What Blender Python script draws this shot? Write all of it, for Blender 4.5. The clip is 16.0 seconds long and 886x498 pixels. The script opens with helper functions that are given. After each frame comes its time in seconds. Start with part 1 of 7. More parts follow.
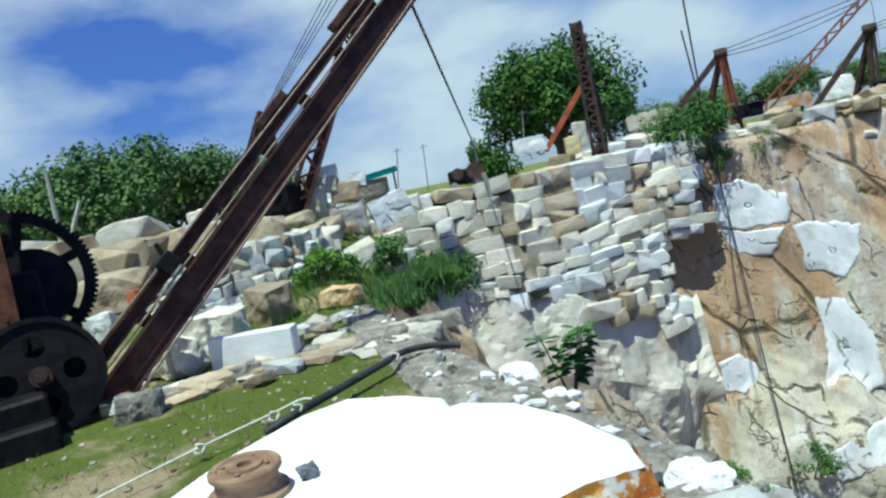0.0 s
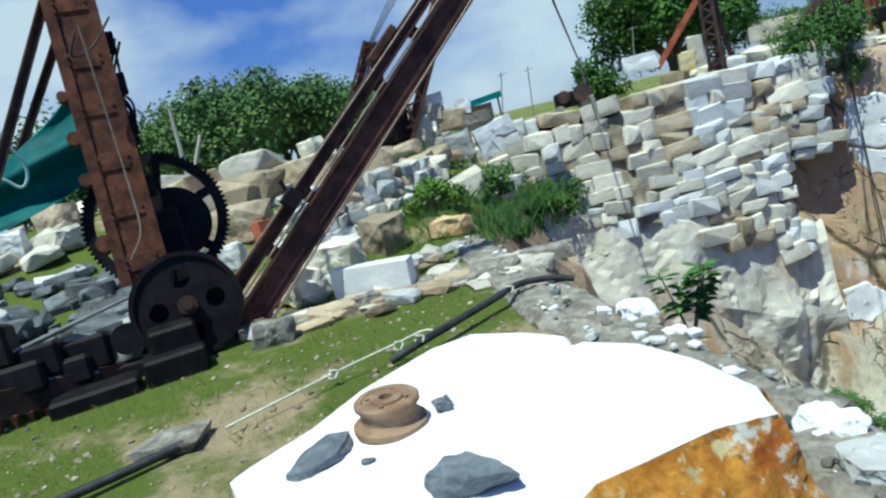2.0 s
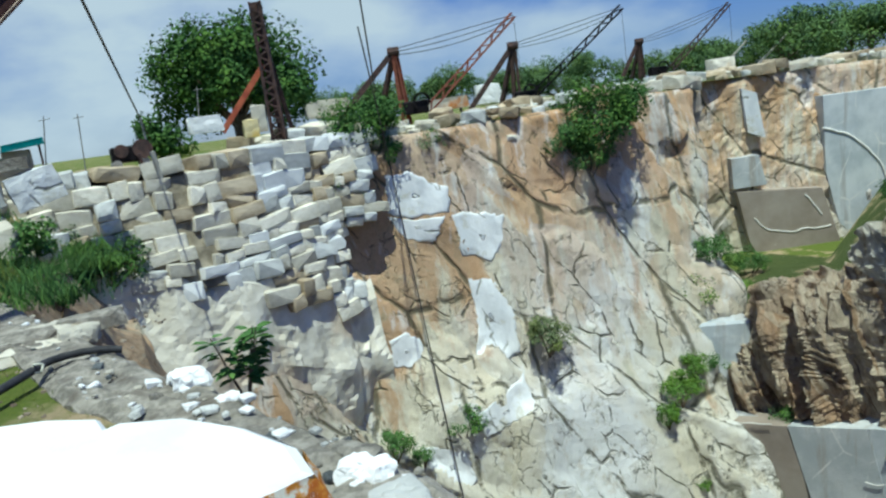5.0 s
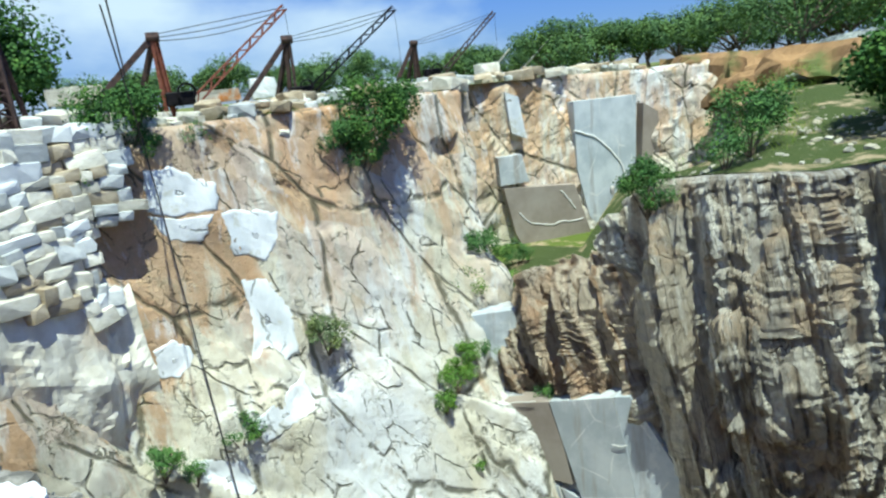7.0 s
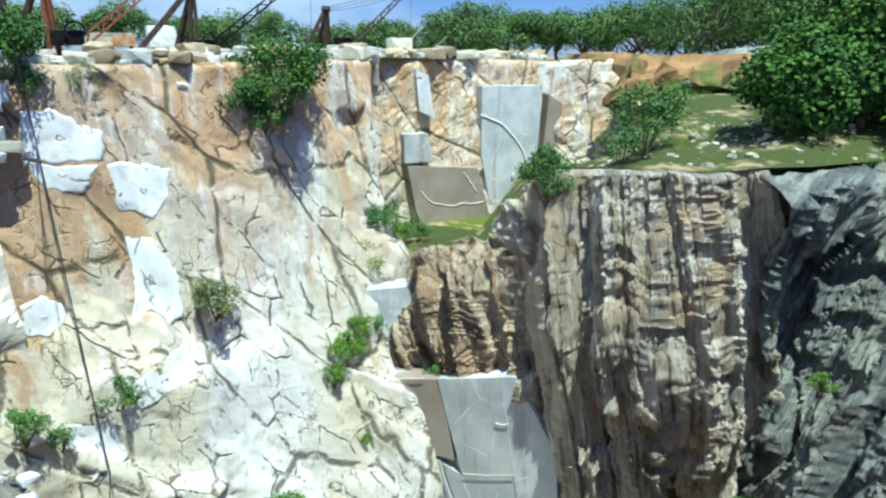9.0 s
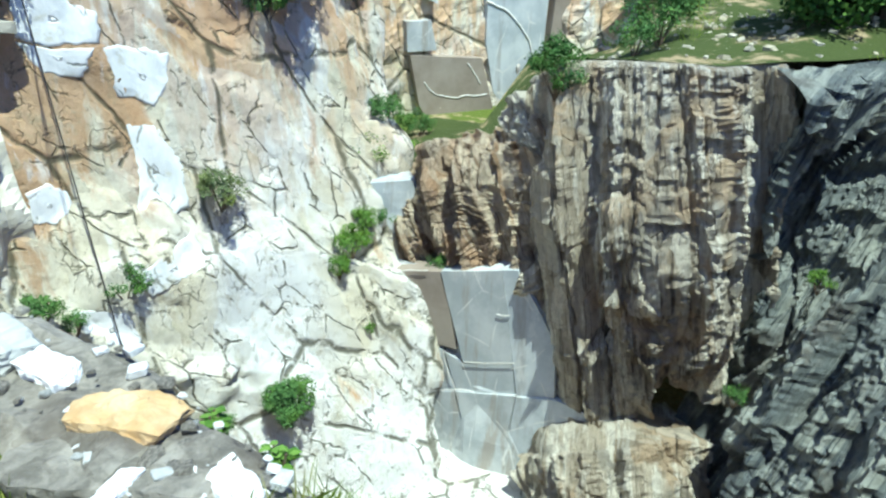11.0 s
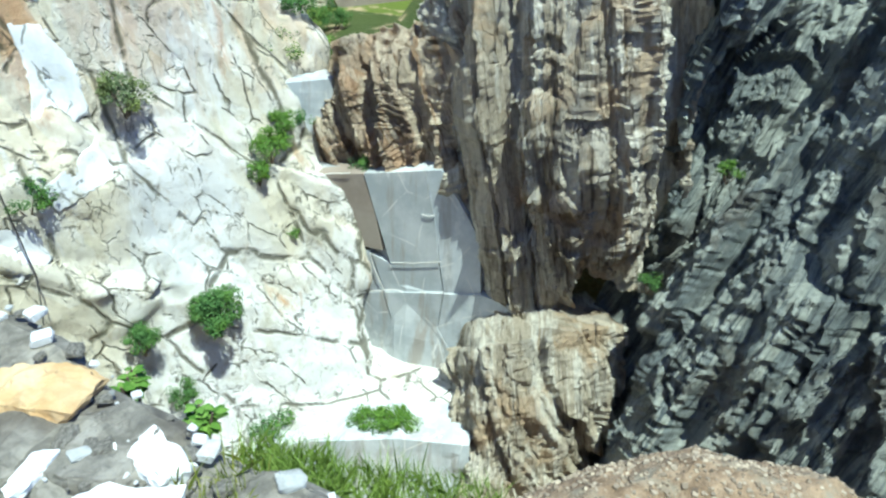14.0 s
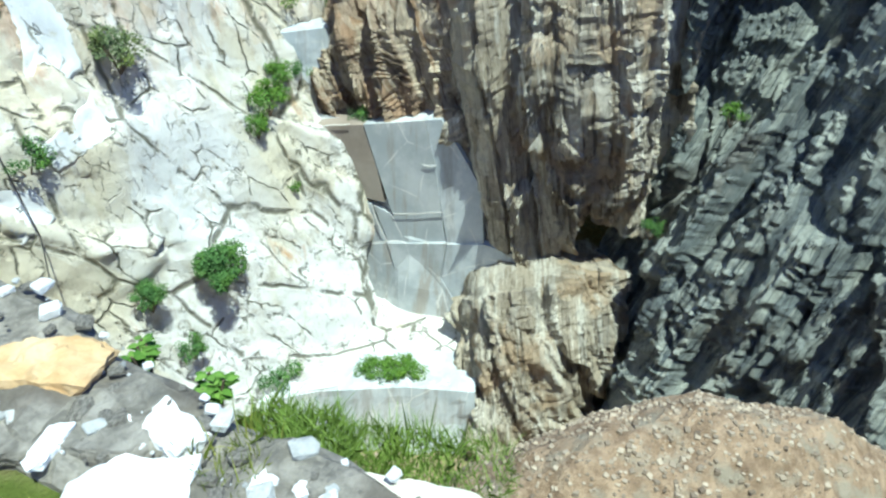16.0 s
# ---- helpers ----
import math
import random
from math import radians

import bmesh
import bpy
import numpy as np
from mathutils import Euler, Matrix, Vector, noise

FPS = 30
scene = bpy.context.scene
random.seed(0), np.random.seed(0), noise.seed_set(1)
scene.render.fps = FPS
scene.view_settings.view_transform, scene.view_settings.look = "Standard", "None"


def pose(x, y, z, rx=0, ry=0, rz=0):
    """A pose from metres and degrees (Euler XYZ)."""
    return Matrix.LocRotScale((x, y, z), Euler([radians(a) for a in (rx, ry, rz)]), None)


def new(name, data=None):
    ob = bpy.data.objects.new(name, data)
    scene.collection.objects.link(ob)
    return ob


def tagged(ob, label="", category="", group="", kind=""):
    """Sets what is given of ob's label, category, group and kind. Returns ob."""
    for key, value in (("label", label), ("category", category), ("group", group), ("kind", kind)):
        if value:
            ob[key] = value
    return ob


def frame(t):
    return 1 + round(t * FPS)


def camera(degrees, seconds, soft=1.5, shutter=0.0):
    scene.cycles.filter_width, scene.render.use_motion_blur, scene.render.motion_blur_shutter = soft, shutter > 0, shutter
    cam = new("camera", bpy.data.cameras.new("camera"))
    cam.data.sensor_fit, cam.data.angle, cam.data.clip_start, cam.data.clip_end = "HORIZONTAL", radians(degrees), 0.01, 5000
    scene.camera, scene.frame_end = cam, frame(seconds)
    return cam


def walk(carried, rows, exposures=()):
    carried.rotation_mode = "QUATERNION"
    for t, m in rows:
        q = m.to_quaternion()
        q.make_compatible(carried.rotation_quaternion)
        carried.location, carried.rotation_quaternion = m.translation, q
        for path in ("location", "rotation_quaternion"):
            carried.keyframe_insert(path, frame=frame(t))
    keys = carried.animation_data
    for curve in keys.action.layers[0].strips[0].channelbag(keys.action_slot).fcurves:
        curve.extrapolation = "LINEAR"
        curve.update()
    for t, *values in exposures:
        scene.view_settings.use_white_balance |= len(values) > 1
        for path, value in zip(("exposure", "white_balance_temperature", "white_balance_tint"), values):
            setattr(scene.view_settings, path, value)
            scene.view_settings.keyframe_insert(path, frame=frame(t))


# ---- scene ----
cam = camera(65.54, 16.0, soft=2.4)
PATH = [  # seconds, place, turn
    (0.0, -0.183, -0.105, 1.601, 84.47, 11.75, 24.53),
    (0.5, -0.192, -0.155, 1.632, 77.98, 13.82, 31.01),
    (1.0, -0.203, -0.180, 1.732, 78.11, 15.76, 35.00),
    (1.5, -0.210, -0.207, 1.745, 78.89, 14.03, 35.92),
    (2.0, -0.222, -0.221, 1.743, 79.92, 13.44, 32.99),
    (2.5, -0.225, -0.204, 1.729, 80.03, 12.46, 29.18),
    (3.0, -0.213, -0.157, 1.718, 79.11, 10.91, 22.89),
    (3.5, -0.208, -0.132, 1.711, 78.52, 9.98, 16.71),
    (4.0, -0.191, -0.107, 1.719, 78.49, 9.69, 11.60),
    (4.5, -0.167, -0.078, 1.714, 78.68, 8.85, 5.10),
    (5.0, -0.137, -0.071, 1.706, 78.53, 7.57, -1.69),
    (5.2, -0.117, -0.071, 1.715, 78.33, 6.90, -3.93),
    (7.3, 0.413, 0.024, 1.480, 76.52, 4.79, -20.13),
    (7.5, 0.433, 0.011, 1.440, 77.08, 3.88, -20.27),
    (8.0, 0.440, 0.081, 1.458, 75.37, 2.42, -24.94),
    (8.2, 0.425, 0.068, 1.450, 75.02, 1.70, -25.70),
    (10.3, 0.073, 0.193, 1.424, 70.55, -3.31, -25.29),
    (10.5, 0.047, 0.224, 1.396, 69.10, -2.53, -25.73),
    (11.0, -0.009, 0.257, 1.360, 65.60, -1.58, -26.39),
    (11.5, 0.008, 0.242, 1.373, 63.10, -1.49, -27.59),
    (12.0, 0.028, 0.298, 1.369, 61.56, -1.68, -27.95),
    (12.5, 0.039, 0.322, 1.378, 59.69, -2.02, -28.93),
    (13.0, 0.041, 0.339, 1.417, 58.84, -3.85, -32.67),
    (13.5, 0.056, 0.361, 1.438, 58.75, -3.65, -33.55),
    (14.0, 0.058, 0.377, 1.457, 57.31, -2.64, -32.91),
    (14.5, 0.069, 0.385, 1.479, 54.75, -1.47, -33.54),
    (15.0, 0.077, 0.410, 1.492, 53.10, -0.44, -35.13),
    (15.5, 0.076, 0.411, 1.498, 53.76, -0.48, -34.54),
    (16.0, 0.069, 0.411, 1.487, 53.10, -1.48, -33.48),
]
walk(cam, [(r[0], pose(*r[1:])) for r in PATH], [(0, 0.2, 6250, -12), (3, 0.2, 6250, -12), (5, 0.05, 6300, -12), (7.5, 0.62, 6250, -12), (11, 0.68, 6100, -13), (16, 0.68, 6050, -13)])

# ---- light ----
SUN_ELEV, SUN_AZ = radians(70), radians(179)      # azimuth from +y towards +x
sun_dir = Vector((math.sin(SUN_AZ) * math.cos(SUN_ELEV), math.cos(SUN_AZ) * math.cos(SUN_ELEV), math.sin(SUN_ELEV)))
sun = new("sun", bpy.data.lights.new("sun", "SUN"))
sun.data.energy, sun.data.angle, sun.data.color = 4.8, radians(0.6), (1.0, 0.98, 0.94)
sun.rotation_euler = (-sun_dir).to_track_quat("-Z", "Y").to_euler()

world = bpy.data.worlds.new("world")
scene.world = world
world.use_nodes = True


def sky_world():
    nt = world.node_tree
    nt.nodes.clear()
    n, l = nt.nodes, nt.links
    out = n.new("ShaderNodeOutputWorld")
    sky = n.new("ShaderNodeTexSky")
    sky.sky_type, sky.sun_disc = "NISHITA", False
    sky.sun_elevation, sky.sun_rotation = SUN_ELEV, SUN_AZ
    sky.air_density, sky.dust_density, sky.ozone_density = 1.0, 0.0, 3.0
    bg = n.new("ShaderNodeBackground")
    bg.inputs[1].default_value = 0.125
    # clouds: soft noise over the sky dome
    co = n.new("ShaderNodeTexCoord")
    mp = n.new("ShaderNodeMapping")
    mp.inputs["Scale"].default_value = (1.0, 1.0, 2.2)
    mp.inputs["Location"].default_value = (1.7, 0.4, 0.3)
    no = n.new("ShaderNodeTexNoise")
    no.inputs["Scale"].default_value, no.inputs["Detail"].default_value, no.inputs["Roughness"].default_value = 2.6, 7.0, 0.52
    ra = n.new("ShaderNodeValToRGB")
    ra.color_ramp.elements[0].position, ra.color_ramp.elements[1].position = 0.46, 0.71
    mx = n.new("ShaderNodeMixRGB")
    mx.inputs[2].default_value = (4.2, 4.7, 5.9, 1)
    hs = n.new("ShaderNodeMixRGB")
    hs.blend_type = "MULTIPLY"
    hs.inputs[0].default_value = 1.0
    hs.inputs[2].default_value = (0.40, 0.50, 1.0, 1)
    l.new(co.outputs["Generated"], mp.inputs[0]), l.new(mp.outputs[0], no.inputs["Vector"])
    sx = n.new("ShaderNodeSeparateXYZ")
    l.new(co.outputs["Generated"], sx.inputs[0])
    west = n.new("ShaderNodeMath")
    west.operation, west.inputs[1].default_value = "MULTIPLY_ADD", -0.14
    l.new(sx.outputs[0], west.inputs[0]), l.new(no.outputs["Fac"], west.inputs[2])
    low = n.new("ShaderNodeMapRange")
    low.inputs["From Min"].default_value, low.inputs["From Max"].default_value = 0.0, 0.45
    low.inputs["To Min"].default_value, low.inputs["To Max"].default_value = 0.60, 1.0
    l.new(sx.outputs[2], low.inputs["Value"])
    deep = n.new("ShaderNodeMixRGB")
    deep.blend_type, deep.inputs[0].default_value = "MULTIPLY", 1.0
    l.new(hs.outputs[0], deep.inputs[1]), l.new(low.outputs[0], deep.inputs[2])
    l.new(west.outputs[0], ra.inputs[0]), l.new(ra.outputs[0], mx.inputs[0])
    l.new(sky.outputs[0], hs.inputs[1]), l.new(deep.outputs[0], mx.inputs[1])
    l.new(mx.outputs[0], bg.inputs[0]), l.new(bg.outputs[0], out.inputs[0])


sky_world()
scene.view_settings.exposure = 0.0


# ---- materials ----
class Nodes:
    """Small helper round one material's node tree."""

    def __init__(self, name, rough=0.85, metal=0.0, spec=0.3):
        self.m = bpy.data.materials.new(name)
        self.m.use_nodes = True
        self.t = self.m.node_tree
        self.b = self.t.nodes["Principled BSDF"]
        self.b.inputs["Roughness"].default_value = rough
        self.b.inputs["Metallic"].default_value = metal
        self.b.inputs["Specular IOR Level"].default_value = spec
        self.co = self.t.nodes.new("ShaderNodeTexCoord").outputs["Object"]

    def put(self, a, socket):
        if isinstance(a, (int, float)):
            socket.default_value = a
        elif isinstance(a, tuple):
            socket.default_value = (*a, 1) if len(a) == 3 and len(socket.default_value) == 4 else a
        else:
            self.t.links.new(a, socket)

    def map(self, scale=(1, 1, 1), turn=(0, 0, 0), vec=None):
        n = self.t.nodes.new("ShaderNodeMapping")
        n.inputs["Scale"].default_value = scale
        n.inputs["Rotation"].default_value = [radians(a) for a in turn]
        self.put(vec or self.co, n.inputs["Vector"])
        return n.outputs[0]

    def noise(self, scale, detail=5, rough=0.6, vec=None, dist=0.0):
        n = self.t.nodes.new("ShaderNodeTexNoise")
        n.inputs["Scale"].default_value, n.inputs["Detail"].default_value = scale, detail
        n.inputs["Roughness"].default_value, n.inputs["Distortion"].default_value = rough, dist
        self.put(vec or self.co, n.inputs["Vector"])
        return n.outputs["Fac"]

    def voronoi(self, scale, feature="F1", vec=None, out="Distance", rnd=1.0):
        n = self.t.nodes.new("ShaderNodeTexVoronoi")
        n.feature = feature
        n.inputs["Scale"].default_value, n.inputs["Randomness"].default_value = scale, rnd
        self.put(vec or self.co, n.inputs["Vector"])
        return n.outputs[out]

    def warp(self, amount, scale, vec=None):
        n = self.t.nodes.new("ShaderNodeTexNoise")
        n.inputs["Scale"].default_value, n.inputs["Detail"].default_value = scale, 4
        self.put(vec or self.co, n.inputs["Vector"])
        v = self.t.nodes.new("ShaderNodeVectorMath")
        v.operation = "MULTIPLY_ADD"
        self.put(n.outputs["Color"], v.inputs[0])
        v.inputs[1].default_value = (amount,) * 3
        self.put(vec or self.co, v.inputs[2])
        return v.outputs[0]

    def ramp(self, fac, lo, hi):
        n = self.t.nodes.new("ShaderNodeMapRange")
        n.inputs["From Min"].default_value, n.inputs["From Max"].default_value = lo, hi
        n.interpolation_type = "SMOOTHSTEP"
        self.put(fac, n.inputs["Value"])
        return n.outputs[0]

    def math(self, op, a, b=0.0):
        n = self.t.nodes.new("ShaderNodeMath")
        n.operation = op
        self.put(a, n.inputs[0]), self.put(b, n.inputs[1])
        return n.outputs[0]

    def mix(self, fac, a, b, blend="MIX"):
        n = self.t.nodes.new("ShaderNodeMixRGB")
        n.blend_type = blend
        self.put(fac, n.inputs[0]), self.put(a, n.inputs[1]), self.put(b, n.inputs[2])
        return n.outputs[0]

    def axis(self, which, vec=None):
        n = self.t.nodes.new("ShaderNodeSeparateXYZ")
        self.put(vec or self.co, n.inputs[0])
        return n.outputs[which]

    def rnd(self, island=False):
        if island:
            return self.t.nodes.new("ShaderNodeNewGeometry").outputs["Random Per Island"]
        return self.t.nodes.new("ShaderNodeObjectInfo").outputs["Random"]

    def bump(self, height, strength=0.5, dist=0.05):
        n = self.t.nodes.new("ShaderNodeBump")
        n.inputs["Strength"].default_value, n.inputs["Distance"].default_value = strength, dist
        self.put(height, n.inputs["Height"])
        self.t.links.new(n.outputs[0], self.b.inputs["Normal"])

    def done(self, colour):
        self.put(colour, self.b.inputs["Base Color"])
        return self.m


def mat_cliff():
    """Pale marble broken along slanting joints, cream to rust above, white below."""
    k = Nodes("quarried_marble_cliff", 0.9)
    w = k.warp(0.9, 0.35)
    slant = k.map((1, 1, 1), (0, 35, 0), k.warp(0.35, 0.9))
    big = k.noise(0.16, 6, 0.6, k.map((1, 1, 0.45)))
    streak = k.noise(0.55, 7, 0.68, k.map((1, 1, 0.16), (0, 0, 0), w))
    fine = k.noise(3.5, 8, 0.75)
    z = k.axis(2)
    x = k.axis(0)
    high = k.ramp(k.math("ADD", z, k.math("MULTIPLY", x, -0.35)), -11, -1)
    white = k.mix(fine, (0.72, 0.72, 0.71), (0.92, 0.92, 0.91))
    cream = k.mix(fine, (0.62, 0.57, 0.43), (0.86, 0.81, 0.68))
    rust = k.mix(fine, (0.44, 0.26, 0.14), (0.76, 0.54, 0.35))
    c = k.mix(k.ramp(k.math("ADD", k.math("MULTIPLY", high, 0.28), big), 0.42, 0.58), white, cream)
    c = k.mix(k.ramp(k.math("ADD", k.math("MULTIPLY", high, 0.26), streak), 0.60, 0.72), c, rust)
    warm = k.math("MULTIPLY", k.ramp(z, -11, -2), k.math("MULTIPLY", k.ramp(x, -2, 4), k.ramp(k.noise(0.5, 6, 0.65, k.map((1.3, 1.3, 0.14), (0, 0, 0), w)), 0.40, 0.56)))
    c = k.mix(k.math("MULTIPLY", warm, 0.75), c, k.mix(fine, (0.46, 0.22, 0.08), (0.72, 0.46, 0.26)))
    # single blocks differ a little from their neighbours
    cells = k.voronoi(0.55, "F1", k.map((1, 1, 0.5), (0, 0, 0), slant), "Color")
    tone = k.axis(0, cells)
    c = k.mix(k.math("MULTIPLY", k.ramp(tone, 0.6, 0.85), 0.35), c, k.mix(fine, (0.62, 0.64, 0.65), (0.84, 0.85, 0.86)))
    c = k.mix(k.math("MULTIPLY", k.ramp(k.axis(1, cells), 0.4, 0.95), 0.25), c, (0.52, 0.46, 0.34))
    c = k.mix(k.math("MULTIPLY", k.ramp(k.noise(0.7, 6, 0.65, w), 0.57, 0.68), 0.45), c, (0.46, 0.45, 0.32))
    speck = k.ramp(k.noise(1.9, 9, 0.8, k.map((1, 1, 0.6), (0, 20, 0))), 0.53, 0.62)
    c = k.mix(k.math("MULTIPLY", speck, 0.38), c, (0.42, 0.34, 0.22))
    c = k.mix(k.math("MULTIPLY", k.ramp(k.noise(0.8, 7, 0.7, k.map((1, 1, 0.22), (0, 30, 0), w)), 0.55, 0.64), 0.6), c, (0.88, 0.88, 0.87))
    # open joints filled with dark earth
    d1 = k.voronoi(0.30, "DISTANCE_TO_EDGE", k.map((1, 1, 0.45), (0, 0, 0), slant))
    d2 = k.voronoi(0.85, "DISTANCE_TO_EDGE", k.map((1, 1, 0.5), (0, 0, 0), k.map((1, 1, 1), (0, 35, 0), k.warp(0.28, 2.0))))
    d3 = k.voronoi(2.1, "DISTANCE_TO_EDGE", k.map((1, 1, 0.45), (0, -20, 0), k.warp(0.4, 3.0)))
    c1 = k.math("MULTIPLY", k.ramp(d1, 0.030, 0.004), k.ramp(k.noise(0.8, 5, 0.7), 0.40, 0.52))
    c2 = k.math("MULTIPLY", k.ramp(d2, 0.036, 0.005), k.ramp(k.noise(0.6, 6, 0.75), 0.49, 0.57))
    c3 = k.math("MULTIPLY", k.ramp(d3, 0.05, 0.0), k.ramp(k.noise(0.9, 6, 0.75), 0.51, 0.60))
    crack = k.math("MAXIMUM", k.math("MAXIMUM", c1, c2), k.math("MULTIPLY", c3, 0.7))
    c = k.mix(k.math("MULTIPLY", crack, 0.85), c, (0.10, 0.095, 0.06))
    h = k.math("ADD", k.math("MULTIPLY", k.noise(2.6, 10, 0.8), 0.9), k.math("ADD", k.math("MULTIPLY", crack, -0.6), k.math("MULTIPLY", tone, 0.25)))
    k.bump(h, 0.95, 0.18)
    return k.done(c)


def mat_banded(name, cols, turn, scale=1.0, rough=0.85, patch=0.0):
    """Steeply dipping bands of rock, cracked across; patch: share of pale lichen crusts."""
    k = Nodes(name, rough)
    v = k.map((1, 1, 1), turn, k.warp(0.22, 0.7))
    band = k.noise(0.9 * scale, 9, 0.76, k.map((1, 0.06, 0.05), (0, 0, 0), v))
    fine = k.noise(4.0, 9, 0.78)
    c = k.mix(k.ramp(band, 0.38, 0.44), cols[0], cols[1])
    c = k.mix(k.ramp(band, 0.49, 0.53), c, cols[2])
    c = k.mix(k.ramp(band, 0.58, 0.62), c, cols[3])
    c = k.mix(k.ramp(k.noise(0.3, 6, 0.65), 0.53, 0.62), c, k.mix(fine, cols[4], cols[1]))
    cells = k.voronoi(1.1, "F1", k.map((1.5, 1.5, 0.3), (0, 0, 0), v), "Color")
    c = k.mix(k.math("MULTIPLY", k.ramp(k.axis(0, cells), 0.45, 0.95), 0.55), c, cols[2])
    c = k.mix(k.math("MULTIPLY", k.ramp(k.axis(1, cells), 0.6, 0.98), 0.4), c, cols[0])
    if patch:
        p = k.ramp(k.noise(0.9, 10, 0.82, k.map((1, 1, 0.6))), 0.60 - patch * 0.2, 0.66 - patch * 0.2)
        c = k.mix(k.math("MULTIPLY", p, 0.75), c, k.mix(fine, cols[1], cols[2]))
    c = k.mix(k.math("MULTIPLY", k.ramp(fine, 0.46, 0.66), 0.5), c, k.mix(1.0, c, (0.5, 0.48, 0.45), "MULTIPLY"))
    seam = k.ramp(k.noise(1.7 * scale, 6, 0.75, k.map((1, 0.10, 0.07), (0, 0, 0), v)), 0.60, 0.66)
    d = k.voronoi(1.6, "DISTANCE_TO_EDGE", k.map((1.6, 1.6, 0.4), (0, 0, 0), v))
    seam = k.math("MAXIMUM", seam, k.math("MULTIPLY", k.ramp(d, 0.04, 0.0), k.ramp(k.noise(0.8, 5, 0.7), 0.52, 0.62)))
    c = k.mix(k.math("MULTIPLY", seam, 0.8), c, cols[0])
    chip = k.noise(1.3, 9, 0.8, k.map((1, 1, 0.5), (0, 0, 0), v))
    k.bump(k.math("ADD", k.math("MULTIPLY", band, 0.8), k.math("ADD", k.math("MULTIPLY", fine, 0.4), k.math("ADD", k.math("MULTIPLY", chip, 0.9), k.math("ADD", k.math("MULTIPLY", k.axis(2, cells), 0.25), k.math("MULTIPLY", seam, -0.5))))), 1.0, 0.4)
    return k.done(c)


def mat_stone(name, a, b, stain=None, amount=0.5, rough=0.8, per=True, scale=2.0, bump=0.04):
    k = Nodes(name, rough)
    n = k.noise(scale, 7, 0.65, k.warp(0.3, scale))
    c = k.mix(k.ramp(n, 0.3, 0.7), a, b)
    if stain:
        c = k.mix(k.math("MULTIPLY", k.ramp(k.noise(scale * 0.45, 5, 0.6), 0.5, 0.66), amount), c, stain)
    if per:
        v = k.math("ADD", 0.60, k.math("MULTIPLY", k.rnd(), 0.55))
        c = k.mix(1.0, c, v, "MULTIPLY")
    k.bump(k.noise(scale * 4, 8, 0.7), 0.7, bump)
    return k.done(c)


def mat_grass_ground(name="grassy_earth", bare=0.51, lush=1.0):
    k = Nodes(name, 0.95, spec=0.1)
    n = k.noise(0.55, 6, 0.65, k.warp(0.6, 0.7))
    f = k.noise(14, 6, 0.75)
    grass = k.mix(f, (0.05 * lush, 0.08 * lush, 0.018), (0.17 * lush, 0.21 * lush, 0.045))
    earth = k.mix(f, (0.26, 0.19, 0.11), (0.50, 0.41, 0.27))
    c = k.mix(k.ramp(n, bare, bare + 0.13), grass, earth)
    peb = k.ramp(k.voronoi(9, "F1"), 0.16, 0.08)
    c = k.mix(k.math("MULTIPLY", peb, k.ramp(k.noise(0.9, 3), 0.5, 0.6)), c, (0.55, 0.53, 0.47))
    k.bump(f, 0.9, 0.06)
    return k.done(c)


def mat_plain(name, a, b, scale=6.0, rough=0.6, metal=0.0, bump=0.01, per=False, spec=0.3):
    k = Nodes(name, rough, metal, spec)
    n = k.noise(scale, 7, 0.68)
    c = k.mix(k.ramp(n, 0.32, 0.68), a, b)
    if per:
        c = k.mix(1.0, c, k.math("ADD", 0.75, k.math("MULTIPLY", k.rnd(), 0.4)), "MULTIPLY")
    if bump:
        k.bump(k.noise(scale * 5, 6, 0.7), 0.5, bump)
    return k.done(c)


def mat_gravel(name, a, b):
    k = Nodes(name, 0.9)
    c = k.mix(k.rnd(True), a, b)
    c = k.mix(k.math("MULTIPLY", k.noise(20, 4), 0.4), c, (0.2, 0.17, 0.13))
    return k.done(c)


def mat_leaf(name, a, b, trans=0.25):
    k = Nodes(name, 0.75, spec=0.12)
    r = k.rnd(True)
    c = k.mix(r, a, b)
    c = k.mix(k.ramp(k.noise(0.8, 3), 0.4, 0.65), c, k.mix(1.0, c, (1.35, 1.25, 0.8), "MULTIPLY"))
    k.b.inputs["Transmission Weight"].default_value = 0.0
    return k.done(c)


M_CLIFF = mat_cliff()
M_BAND = mat_banded("banded_promontory_rock", [(0.16, 0.13, 0.10), (0.55, 0.48, 0.37), (0.80, 0.76, 0.66), (0.48, 0.39, 0.28), (0.60, 0.41, 0.24)], (0, 14, 38), 1.5)
# grey green rock, base colours darkened to carry the east wall's shade
M_DARK = mat_banded("grey_green_shade_tinted_rock", [(0.06, 0.075, 0.095), (0.23, 0.26, 0.26), (0.50, 0.53, 0.48), (0.13, 0.155, 0.17), (0.30, 0.27, 0.22)], (0, -32, 60), 1.0, patch=0.3)


